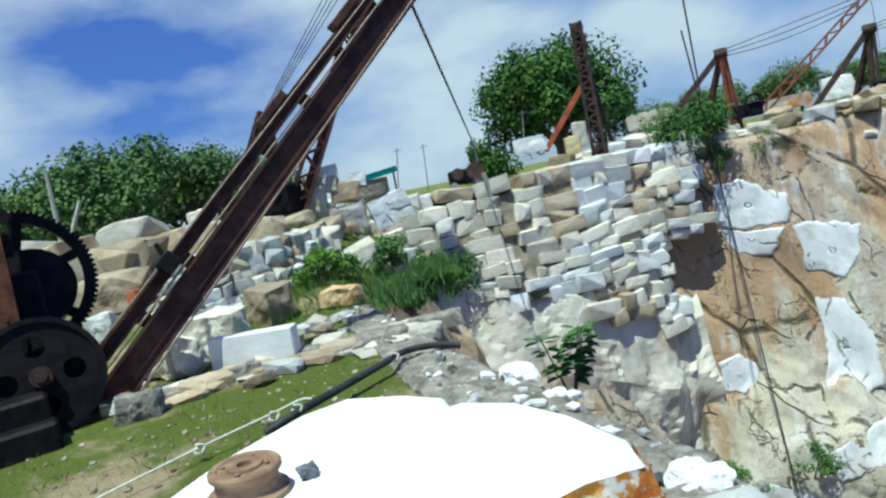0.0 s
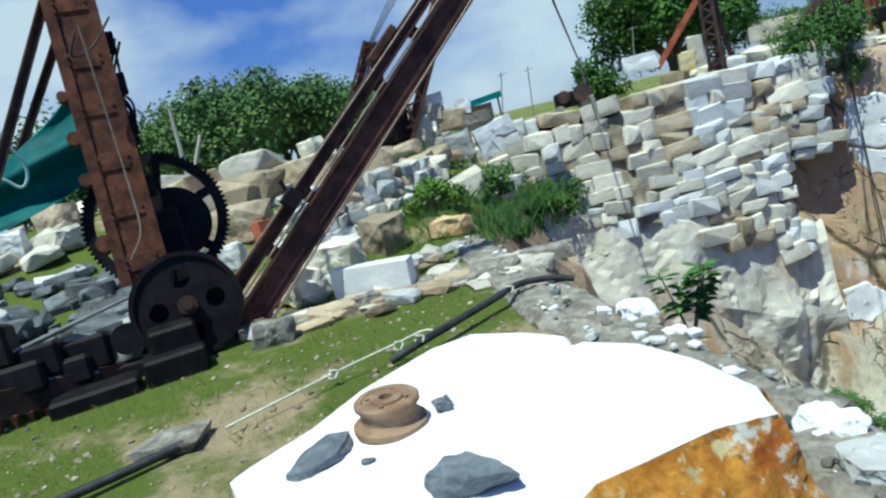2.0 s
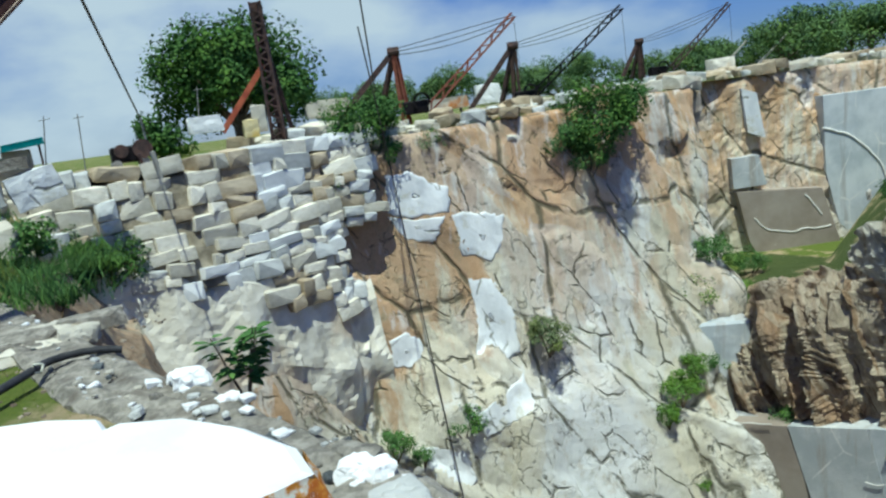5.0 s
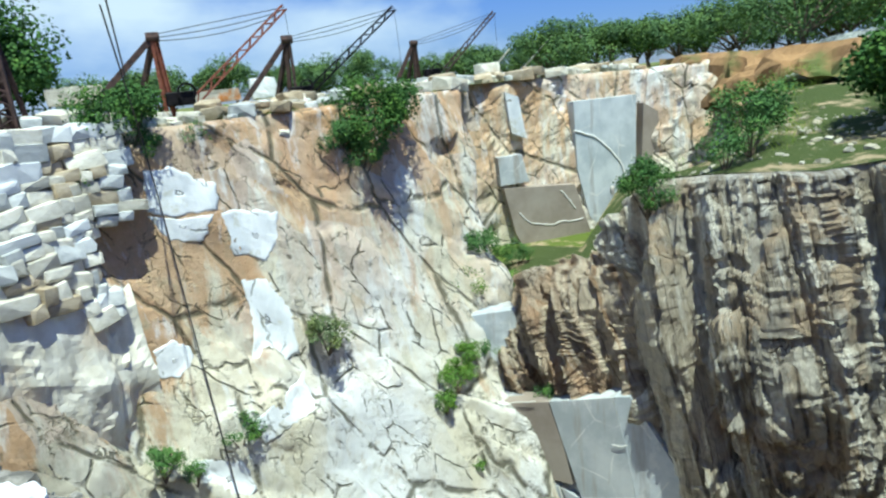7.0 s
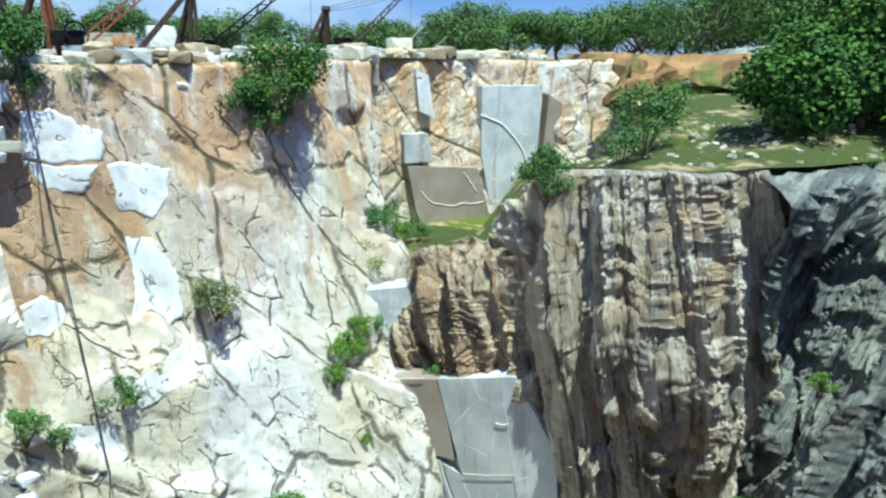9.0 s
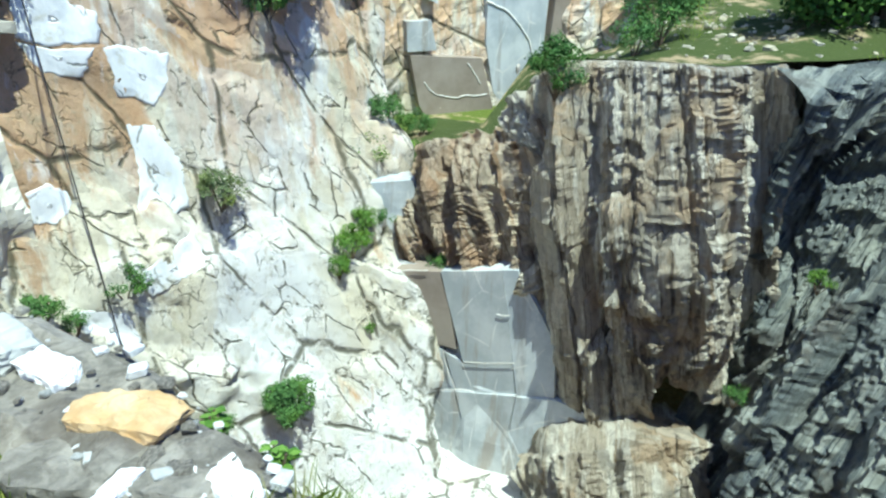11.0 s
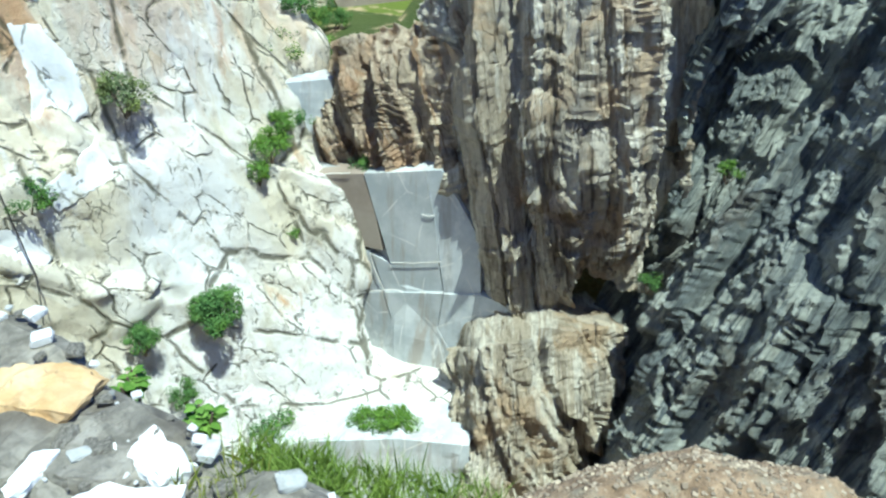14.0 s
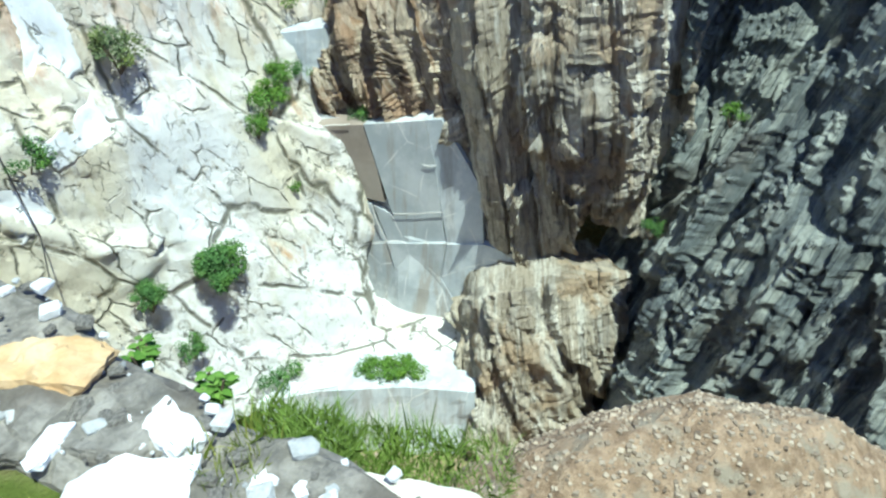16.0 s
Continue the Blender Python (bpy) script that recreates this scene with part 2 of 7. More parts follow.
def mat_sawn(name, a, b, stain):
    """Sawn marble: cloudy bands, water streaks and thin pale seams."""
    k = Nodes(name, 0.65)
    c = k.mix(k.ramp(k.noise(0.5, 7, 0.65, k.warp(0.6, 0.6)), 0.35, 0.65), a, b)
    c = k.mix(k.math("MULTIPLY", k.ramp(k.noise(1.1, 7, 0.7, k.map((1, 1, 0.10))), 0.52, 0.64), 0.65), c, stain)
    c = k.mix(k.math("MULTIPLY", k.ramp(k.noise(0.7, 5, 0.7, k.map((1, 1, 0.4), (0, 40, 0))), 0.60, 0.66), 0.5), c, (0.72, 0.72, 0.70))
    d = k.voronoi(0.5, "DISTANCE_TO_EDGE", k.map((1, 1, 0.7), (0, 0, 0), k.warp(0.3, 0.8)))
    line = k.math("MULTIPLY", k.ramp(d, 0.02, 0.0), k.ramp(k.noise(0.6, 4), 0.45, 0.55))
    c = k.mix(k.math("MULTIPLY", line, 0.8), c, (0.74, 0.73, 0.70))
    k.bump(k.noise(5, 8, 0.72, k.map((1, 1, 0.4))), 0.6, 0.04)
    return k.done(c)


M_GREYCUT = mat_sawn("grey_sawn_marble", (0.38, 0.41, 0.43), (0.54, 0.56, 0.57), (0.32, 0.27, 0.22))
M_BROWNCUT = mat_stone("brown_grey_sawn_marble", (0.24, 0.20, 0.165), (0.35, 0.30, 0.26), (0.42, 0.38, 0.33), 0.4, 0.7, False, 0.4, 0.03)


def mat_split():
    """Blue white split marble with thin dark cracks and weather streaks."""
    k = Nodes("blue_white_marble", 0.75)
    n = k.noise(0.9, 8, 0.7, k.map((1, 1, 0.35), (0, 25, 0), k.warp(0.4, 1.2)))
    c = k.mix(k.ramp(n, 0.36, 0.64), (0.62, 0.64, 0.66), (0.80, 0.81, 0.82))
    c = k.mix(k.math("MULTIPLY", k.ramp(k.noise(0.8, 7, 0.7), 0.55, 0.64), 0.7), c, (0.52, 0.50, 0.40))
    d = k.voronoi(0.75, "DISTANCE_TO_EDGE", k.map((1, 1, 0.6), (0, 0, 0), k.map((1, 1, 1), (0, 35, 0), k.warp(0.5, 1.5))))
    crack = k.math("MULTIPLY", k.ramp(d, 0.03, 0.004), k.ramp(k.noise(0.9, 4, 0.7), 0.46, 0.56))
    c = k.mix(k.math("MULTIPLY", crack, 0.8), c, (0.16, 0.16, 0.13))
    k.bump(k.math("ADD", k.noise(3.0, 8, 0.7), k.math("MULTIPLY", crack, -0.6)), 0.5, 0.06)
    return k.done(c)


M_BLUE = mat_split()
M_WALLSTONE = mat_stone("pale_building_stone", (0.60, 0.56, 0.46), (0.84, 0.80, 0.70), (0.56, 0.42, 0.26), 0.45, 0.85, True, 2.2, 0.06)
M_GREYSTONE = mat_stone("grey_building_stone", (0.46, 0.47, 0.46), (0.72, 0.73, 0.71), None, 0, 0.8, True, 1.5, 0.03)
M_RUBBLE = mat_stone("dark_slate_rubble", (0.07, 0.08, 0.085), (0.20, 0.22, 0.23), (0.3, 0.3, 0.27), 0.3, 0.8, True, 3, 0.03)
M_EARTHROCK = mat_stone("ochre_boulder", (0.32, 0.25, 0.16), (0.58, 0.49, 0.36), (0.40, 0.24, 0.11), 0.6, 0.9, True, 1.2, 0.05)
M_WHITE = mat_stone("white_marble_block", (0.78, 0.79, 0.80), (0.88, 0.88, 0.88), (0.60, 0.63, 0.65), 0.5, 0.75, False, 2.5, 0.016)


def mat_rusty():
    """Rust orange crust breaking up into white marble along its upper edge."""
    k = Nodes("rust_orange_rock", 0.85)
    f = k.noise(6.0, 9, 0.75)
    c = k.mix(k.ramp(f, 0.35, 0.65), (0.48, 0.17, 0.02), (0.82, 0.40, 0.07))
    c = k.mix(k.ramp(k.noise(2.2, 6, 0.7), 0.56, 0.66), c, (0.50, 0.13, 0.02))
    c = k.mix(k.ramp(k.noise(5.0, 7, 0.7, k.warp(0.1, 4.0)), 0.58, 0.63), c, (0.68, 0.58, 0.32))
    pale = k.ramp(k.math("ADD", k.math("MULTIPLY", k.axis(0), 0.55), k.math("ADD", k.math("MULTIPLY", k.axis(2), 0.5), k.noise(7.0, 8, 0.75))), 1.24, 1.34)
    c = k.mix(pale, c, (0.82, 0.80, 0.74))
    k.bump(k.noise(9, 10, 0.78), 0.9, 0.06)
    return k.done(c)


M_ORANGE = mat_rusty()
M_SLATE = mat_stone("slate_chunk", (0.09, 0.105, 0.125), (0.20, 0.22, 0.25), None, 0, 0.75, False, 9, 0.02)
M_GROUND = mat_grass_ground()
M_SLOPE = mat_grass_ground("weedy_slope", 0.52, 0.62)
M_SOIL = mat_stone("stony_earth", (0.20, 0.135, 0.085), (0.42, 0.31, 0.21), (0.30, 0.27, 0.21), 0.8, 0.95, False, 4.5, 0.08)
M_RIM = mat_stone("rubble_mortar_rim", (0.15, 0.14, 0.12), (0.42, 0.39, 0.34), (0.13, 0.11, 0.09), 0.7, 0.95, False, 7, 0.05)
M_RUST = mat_plain("rusted_steel", (0.05, 0.022, 0.018), (0.17, 0.07, 0.045), 5, 0.8, 0.1, 0.012, spec=0.15)
M_DARKSTEEL = mat_plain("oily_dark_steel", (0.004, 0.004, 0.006), (0.016, 0.013, 0.015), 4, 0.55, 0.0, 0.012, spec=0.12)
M_FARSTEEL = mat_plain("weathered_dark_steel", (0.04, 0.03, 0.03), (0.12, 0.07, 0.06), 3, 0.7, 0.3, 0.0)
M_REDSTEEL = mat_plain("red_painted_steel", (0.28, 0.06, 0.035), (0.42, 0.12, 0.06), 3, 0.7, 0.1, 0.0)
M_LEAF = mat_leaf("green_leaves", (0.025, 0.07, 0.02), (0.08, 0.16, 0.045))
M_LEAF_LIGHT = mat_leaf("light_green_leaves", (0.05, 0.12, 0.02), (0.15, 0.26, 0.06))
M_LEAF_FAR = mat_leaf("dusty_green_leaves", (0.06, 0.12, 0.05), (0.11, 0.18, 0.075))
M_BARK = mat_plain("bark", (0.09, 0.065, 0.045), (0.18, 0.14, 0.1), 8, 0.9, 0, 0.02)
M_TARP = mat_plain("teal_tarpaulin", (0.0, 0.13, 0.15), (0.01, 0.22, 0.22), 2.5, 0.6, 0, 0.01)
M_HOSE = mat_plain("black_rubber", (0.015, 0.016, 0.018), (0.045, 0.045, 0.05), 8, 0.6, 0, 0.004)
M_ROPE = mat_plain("pale_rope", (0.5, 0.5, 0.42), (0.68, 0.68, 0.58), 30, 0.9, 0, 0.003)
M_WIRE = mat_plain("steel_cable", (0.03, 0.03, 0.03), (0.08, 0.075, 0.07), 20, 0.6, 0.4, 0)
M_VEIN = mat_plain("white_calcite", (0.62, 0.6, 0.56), (0.78, 0.77, 0.74), 6, 0.8)

M_TAN = mat_stone("tan_orange_rock", (0.50, 0.33, 0.16), (0.68, 0.52, 0.32), (0.6, 0.3, 0.1), 0.5, 0.9, False, 6, 0.02)
M_LEAF_MID = mat_leaf("mid_green_leaves", (0.04, 0.10, 0.03), (0.11, 0.21, 0.07))
M_GRASS = mat_leaf("fresh_grass", (0.10, 0.17, 0.03), (0.24, 0.34, 0.08))
M_GRASS_DRY = mat_leaf("short_grass", (0.07, 0.11, 0.02), (0.24, 0.26, 0.07))
M_SLABW = mat_stone("white_grey_slab", (0.62, 0.64, 0.65), (0.78, 0.79, 0.79), (0.5, 0.5, 0.47), 0.4, 0.7, False, 1.5, 0.02)
M_TERRA = mat_plain("terracotta", (0.36, 0.10, 0.05), (0.45, 0.15, 0.08), 4, 0.85)
M_RUSTBLOCK = mat_stone("rust_faced_block", (0.5, 0.45, 0.38), (0.62, 0.58, 0.5), (0.55, 0.2, 0.05), 1.0, 0.85, False, 1.6, 0.03)
M_REDRUST = mat_plain("red_brown_rusted_steel", (0.16, 0.05, 0.035), (0.32, 0.12, 0.08), 4, 0.75, 0.2, 0)
M_DUSTY = mat_stone("dusty_pale_rock", (0.58, 0.54, 0.44), (0.80, 0.77, 0.69), (0.54, 0.40, 0.27), 0.7, 0.95, False, 0.9, 0.08)
M_CORE = mat_stone("earth_mortar", (0.20, 0.17, 0.12), (0.40, 0.35, 0.26), (0.14, 0.12, 0.08), 0.6, 0.95, False, 3.0, 0.05)
M_PIPE = mat_plain("pale_dusty_pipe", (0.34, 0.33, 0.28), (0.5, 0.48, 0.42), 3, 0.8)
M_GREYMETAL = mat_plain("grey_metal", (0.2, 0.2, 0.19), (0.36, 0.35, 0.33), 5, 0.6, 0.4)
M_TANBOX = mat_plain("tan_plastic_tank", (0.40, 0.33, 0.22), (0.5, 0.43, 0.3), 3, 0.7)
M_YELLOW = mat_stone("yellow_stained_stone", (0.55, 0.48, 0.3), (0.66, 0.55, 0.28), (0.6, 0.4, 0.08), 0.8, 0.85, False, 3, 0.02)

M_PULLEY = mat_plain("dusty_brown_iron", (0.20, 0.12, 0.075), (0.34, 0.23, 0.15), 9, 0.8, 0.2, 0.004)
M_BOOM = mat_plain("dark_brown_rusted_beam", (0.045, 0.022, 0.022), (0.13, 0.06, 0.045), 4, 0.6, 0.4, 0.006)
M_RUSTDARK = mat_plain("dark_rust_sheet", (0.02, 0.014, 0.013), (0.07, 0.038, 0.03), 4, 0.7, 0.3, 0.006)
M_CABLE = mat_plain("pale_worn_cable", (0.16, 0.12, 0.1), (0.3, 0.24, 0.2), 20, 0.6, 0.4, 0)
M_STEEL = mat_plain("worn_bright_steel", (0.25, 0.24, 0.22), (0.4, 0.38, 0.35), 8, 0.45, 0.7, 0)
M_BLUEROPE = mat_plain("pale_blue_rope", (0.25, 0.5, 0.55), (0.42, 0.66, 0.7), 20, 0.8)
M_GRAVEL = mat_gravel("mixed_gravel", (0.12, 0.085, 0.06), (0.50, 0.42, 0.32))
M_WALLPALE = mat_gravel("pale_scree", (0.34, 0.31, 0.22), (0.58, 0.55, 0.46))
M_BANK = mat_stone("orange_earth_bank", (0.17, 0.10, 0.05), (0.38, 0.23, 0.11), (0.10, 0.13, 0.04), 1.0, 0.95, False, 0.5, 0.1)
M_BLUEGREY = mat_sawn("blue_grey_sawn_marble", (0.42, 0.46, 0.49), (0.60, 0.63, 0.65), (0.33, 0.31, 0.30))
M_LEAF_DUST = mat_leaf("dusty_pale_leaves", (0.09, 0.13, 0.06), (0.18, 0.23, 0.12))
M_BROWN = mat_banded("brown_overhang_rock", [(0.19, 0.13, 0.09), (0.50, 0.37, 0.26), (0.70, 0.60, 0.46), (0.40, 0.27, 0.17), (0.58, 0.36, 0.21)], (0, 30, 38), 1.2)


# ---- builders ----
def link(name, bm, mat, parent=None, smooth=False):
    me = bpy.data.meshes.new(name)
    bm.to_mesh(me)
    bm.free()
    me.materials.append(mat)
    if smooth:
        me.polygons.foreach_set("use_smooth", [True] * len(me.polygons))
    ob = new(name, me)
    if parent:
        ob.parent = parent
    return ob


def part(name, bm, mat, parent, label=""):
    return tagged(link(name, bm, mat, parent), label)


def raw(name, verts, faces, mat, parent=None, smooth=False):
    me = bpy.data.meshes.new(name)
    me.from_pydata([tuple(v) for v in verts], [], faces)
    me.materials.append(mat)
    if smooth:
        me.polygons.foreach_set("use_smooth", [True] * len(me.polygons))
    ob = new(name, me)
    if parent:
        ob.parent = parent
    return ob


def empty(name, m=None):
    ob = new(name)
    if m is not None:
        ob.matrix_basis = m
    return ob


def box_into(bm, m, sx, sy, sz, bevel=0.0):
    r = bmesh.ops.create_cube(bm, size=1, matrix=m @ Matrix.Diagonal((sx, sy, sz, 1)))
    if bevel:
        es = list({e for v in r["verts"] for e in v.link_edges})
        bmesh.ops.bevel(bm, geom=es, offset=bevel, segments=1, affect="EDGES")


def along(a, b, roll=0):
    """A matrix whose z axis runs from a to b, at their middle; and the length."""
    a, b = Vector(a), Vector(b)
    d = b - a
    return Matrix.Translation((a + b) / 2) @ d.to_track_quat("Z", "Y").to_matrix().to_4x4() @ Matrix.Rotation(radians(roll), 4, "Z"), d.length


def bar_into(bm, a, b, w, h=None, roll=0):
    m, n = along(a, b, roll)
    box_into(bm, m, w, h or w, n)


def channel_into(bm, a, b, w, h, t, roll=0):
    """A rolled steel channel: web and two flanges."""
    m, n = along(a, b, roll)
    box_into(bm, m, t, h, n)
    for s in (-1, 1):
        box_into(bm, m @ Matrix.Translation((w / 2, s * (h - t) / 2, 0)), w - t, t, n)


def rod_into(bm, a, b, r, n=8, r2=None):
    m, length = along(a, b)
    bmesh.ops.create_cone(bm, cap_ends=True, segments=n, radius1=r, radius2=r if r2 is None else r2, depth=length, matrix=m)


def tube(name, pts, r, mat, parent=None, res=4, sag=0.0):
    cu = bpy.data.curves.new(name, "CURVE")
    cu.dimensions, cu.bevel_depth, cu.bevel_resolution, cu.use_fill_caps = "3D", r, 1, True
    sp = cu.splines.new("POLY")
    sp.points.add(len(pts) - 1)
    for p, q in zip(sp.points, pts):
        p.co = (*q, 1)
    dg = new(name + "_tmp", cu)
    me = bpy.data.meshes.new_from_object(dg.evaluated_get(bpy.context.evaluated_depsgraph_get()))
    bpy.data.objects.remove(dg)
    me.name = name
    me.materials.clear()
    me.materials.append(mat)
    ob = new(name, me)
    if parent:
        ob.parent = parent
    return ob


def hang(a, b, sag, n=14):
    a, b = Vector(a), Vector(b)
    return [a.lerp(b, i / n) - Vector((0, 0, sag * 4 * (i / n) * (1 - i / n))) for i in range(n + 1)]


def smooth_line(pts, n=8):
    """Catmull-Rom through the points."""
    p = [Vector(q) for q in pts]
    p = [2 * p[0] - p[1]] + p + [2 * p[-1] - p[-2]]
    out = []
    for i in range(1, len(p) - 2):
        for k in range(n):
            t = k / n
            out.append(0.5 * (2 * p[i] + (p[i + 1] - p[i - 1]) * t + (2 * p[i - 1] - 5 * p[i] + 4 * p[i + 1] - p[i + 2]) * t * t + (3 * p[i] - p[i - 1] - 3 * p[i + 1] + p[i + 2]) * t ** 3))
    return out + [p[-2]]


def hull_bm(rng, sx, sy, sz, n=16, blocky=0.75, bevel=0.0):
    """A broken stone: the hull of points near a box's skin."""
    bm = bmesh.new()
    for i in range(n):
        p = [rng.uniform(-1, 1) for _ in range(3)]
        if i < 8:
            p = [(1 if i >> k & 1 else -1) * rng.uniform(blocky, 1) for k in range(3)]
        else:
            k = rng.randrange(3)
            p[k] = math.copysign(rng.uniform(0.9, 1.08), p[k])
            p = [min(1, max(-1, c * 0.85)) if j != k else c for j, c in enumerate(p)]
        bm.verts.new((p[0] * sx / 2, p[1] * sy / 2, p[2] * sz / 2))
    r = bmesh.ops.convex_hull(bm, input=bm.verts)
    bmesh.ops.delete(bm, geom=[g for g in r["geom_interior"] if isinstance(g, bmesh.types.BMVert)], context="VERTS")
    if bevel:
        bmesh.ops.bevel(bm, geom=list(bm.edges), offset=bevel, segments=1, affect="EDGES")
    return bm


_pool = {}


def stone_mesh(mat, i, blocky=0.75):
    """Shared meshes of unit stones."""
    key = (mat.name, i, blocky)
    if key not in _pool:
        bm = hull_bm(random.Random(i * 7 + 3), 1, 1, 1, 18, blocky, 0.018)
        me = bpy.data.meshes.new("stone")
        bm.to_mesh(me)
        bm.free()
        me.materials.append(mat)
        _pool[key] = me
    return _pool[key]


def rock(name, at, size, mat, seed=0, turn=(0, 0, 0), rough=0.10, cuts=3, blocky=0.7, label="", category="rock", group=""):
    """A larger broken rock with worn, uneven faces; at is the middle of its foot."""
    rng = random.Random(seed)
    bm = hull_bm(rng, *size, n=18, blocky=blocky)
    bmesh.ops.triangulate(bm, faces=bm.faces)
    lim = max(size) / (cuts * 2.0)
    for _ in range(4):
        es = [e for e in bm.edges if e.calc_length() > lim]
        if not es or len(bm.verts) > 2500:
            break
        bmesh.ops.subdivide_edges(bm, edges=es, cuts=1)
        bmesh.ops.triangulate(bm, faces=bm.faces)
    s = min(size)
    for v in bm.verts:
        q = v.co * (2.2 / s) + Vector((seed * 3.1, seed * 1.7, 0))
        v.co += v.co.normalized() * s * rough * (noise.noise(q) + 0.5 * noise.noise(q * 2.7))
    low = min(v.co.z for v in bm.verts)
    for v in bm.verts:
        v.co.z -= low
    ob = link(name, bm, mat)
    ob.matrix_basis = pose(*at, *turn)
    return tagged(ob, label, category, group) if label else ob


def block_noise(p, s, seed, gap=0.22):
    """Stepped, faceted offset as of rock broken along joints."""
    q = Vector((p[0] / s + seed * 5.3, p[1] / s, p[2] / s * 0.7))
    d, pts = noise.voronoi(q)

    def facet(c):
        h = noise.cell(c * 3.7 + Vector((seed, 0, 0)))
        g = Vector((noise.cell(c * 5.1), noise.cell(c * 7.3 + Vector((9, 0, 0))), noise.cell(c * 2.9 + Vector((0, 9, 0)))))
        return (h - 0.5) + 0.9 * (q - c).dot(g - Vector((0.5, 0.5, 0.5)))

    e = d[1] - d[0]
    w = 0.5 + 0.5 * min(1, e / max(0.15, 0.4 / s))
    return facet(pts[0]) * w + facet(pts[1]) * (1 - w) + (gap * max(0, 1 - e / 0.08) if s > 2 else 0)


def strata(p, lean, bear, layers, seed):
    """Offset of upright beds broken off at different heights; layers: width, height, depth."""
    b = radians(bear)
    u = p.x * math.cos(b) - p.y * math.sin(b) + lean * p.z + 0.35 * noise.noise(p * 0.35) + 0.06 * noise.noise(p * 2.0)
    out = 0.0
    for k, (w, h, a) in enumerate(layers):
        i = math.floor(u / w + 0.6 * noise.noise(Vector((u / w * 0.37, k * 9.0, seed))))
        r = noise.cell(Vector((i + 0.5, k * 3 + 0.5, seed + 0.5)))
        j = math.floor((p.z + 0.25 * noise.noise(p * 1.1)) / (h * (0.6 + 0.9 * r)) + 7 * r)
        r2 = noise.cell(Vector((i + 0.5, j + 0.5, seed + k * 5 + 0.5)))
        out += a * (0.75 * (r - 0.5) + 0.22 * (r2 - 0.5))
    return out


def rock_face(name, stations, step, mat, amps=((3.2, 0.9), (1.1, 0.3)), cap=None, fine=0.10, seed=1, parent=None, stretch=(1, 1, 1), turn=0, gap=0.22, beds=None, soft=False):
    """A broken rock face through stations; each is a list of points from top to foot. cap: a list of vectors for a strip behind the top, last one farthest."""
    rows = len(stations[0])
    P = [[Vector(q) for q in st] for st in stations]
    cols = []
    for a, b in zip(P, P[1:]):
        n = max(1, round(max((x - y).length for x, y in zip(a, b)) / step))
        cols += [[x.lerp(y, i / n) for x, y in zip(a, b)] for i in range(n)]
    cols.append(P[-1])
    hs = [max(1, round(max((c[r] - c[r + 1]).length for c in cols) / step)) for r in range(rows - 1)]
    grid = []
    for ci, c in enumerate(cols):
        line = []
        for r in range(rows - 1):
            line += [c[r].lerp(c[r + 1], i / hs[r]) for i in range(hs[r])]
        line.append(c[-1])
        grid.append(line)
    nv = len(grid[0])
    ct, sn = math.cos(radians(turn)), math.sin(radians(turn))
    out = []
    for ci, line in enumerate(grid):
        l, r = grid[max(0, ci - 1)], grid[min(len(grid) - 1, ci + 1)]
        for j, p in enumerate(line):
            tx = r[j] - l[j]
            ty = line[min(nv - 1, j + 1)] - line[max(0, j - 1)]
            nrm = tx.cross(ty).normalized()
            q = Vector(((p.x * ct + p.z * sn) * stretch[0], p.y * stretch[1], (p.z * ct - p.x * sn) * stretch[2]))
            q += 0.25 * noise.noise_vector(p * 0.8)
            d = sum(a * block_noise(q, s, seed + k * 3, gap) for k, (s, a) in enumerate(amps))
            if beds:
                d += strata(p, *beds, seed)
            d += fine * (noise.noise(p * 1.3) + 0.6 * noise.noise(p * 3.1))
            k = min(1, j / 2.0 + 0.25)
            out.append(p - nrm * d * k)
    faces = [(a * nv + j, a * nv + j + 1, (a + 1) * nv + j + 1, (a + 1) * nv + j) for a in range(len(grid) - 1) for j in range(nv - 1)]
    return raw(name, out, faces, mat, parent, soft), [out[a * nv] for a in range(len(grid))]


def crown(rng, radius, count, leaf, flat=1.0, clumps=22, low=-0.5):
    """Leaves in clumps on an uneven crown: verts and faces."""
    vs, fs = [], []
    cl = []
    for _ in range(clumps):
        d = Vector((rng.gauss(0, 1), rng.gauss(0, 1), rng.gauss(0, 1))).normalized()
        if d.z < low:
            d.z = -d.z
        k = radius * rng.uniform(0.45, 0.95)
        cl.append((Vector((d.x * k, d.y * k, d.z * k * flat)), radius * rng.uniform(0.22, 0.42)))
    for i in range(count):
        c, r = cl[i % clumps]
        d = Vector((rng.gauss(0, 1), rng.gauss(0, 1), rng.gauss(0, 1))).normalized()
        p = c + d * r * rng.uniform(0.55, 1.05)
        u = Vector((rng.gauss(0, 1), rng.gauss(0, 1), rng.gauss(0, 0.6))).normalized()
        w = u.cross(d + Vector((0, 0, 0.3))).normalized() * leaf * rng.uniform(0.3, 0.5)
        u = u * leaf * rng.uniform(0.6, 1.2)
        n = len(vs)
        vs += [p - u * 0.5, p + w, p + u * 0.6 + d * leaf * 0.15, p - w]
        fs.append((n, n + 1, n + 2, n + 3))
    return vs, fs, cl


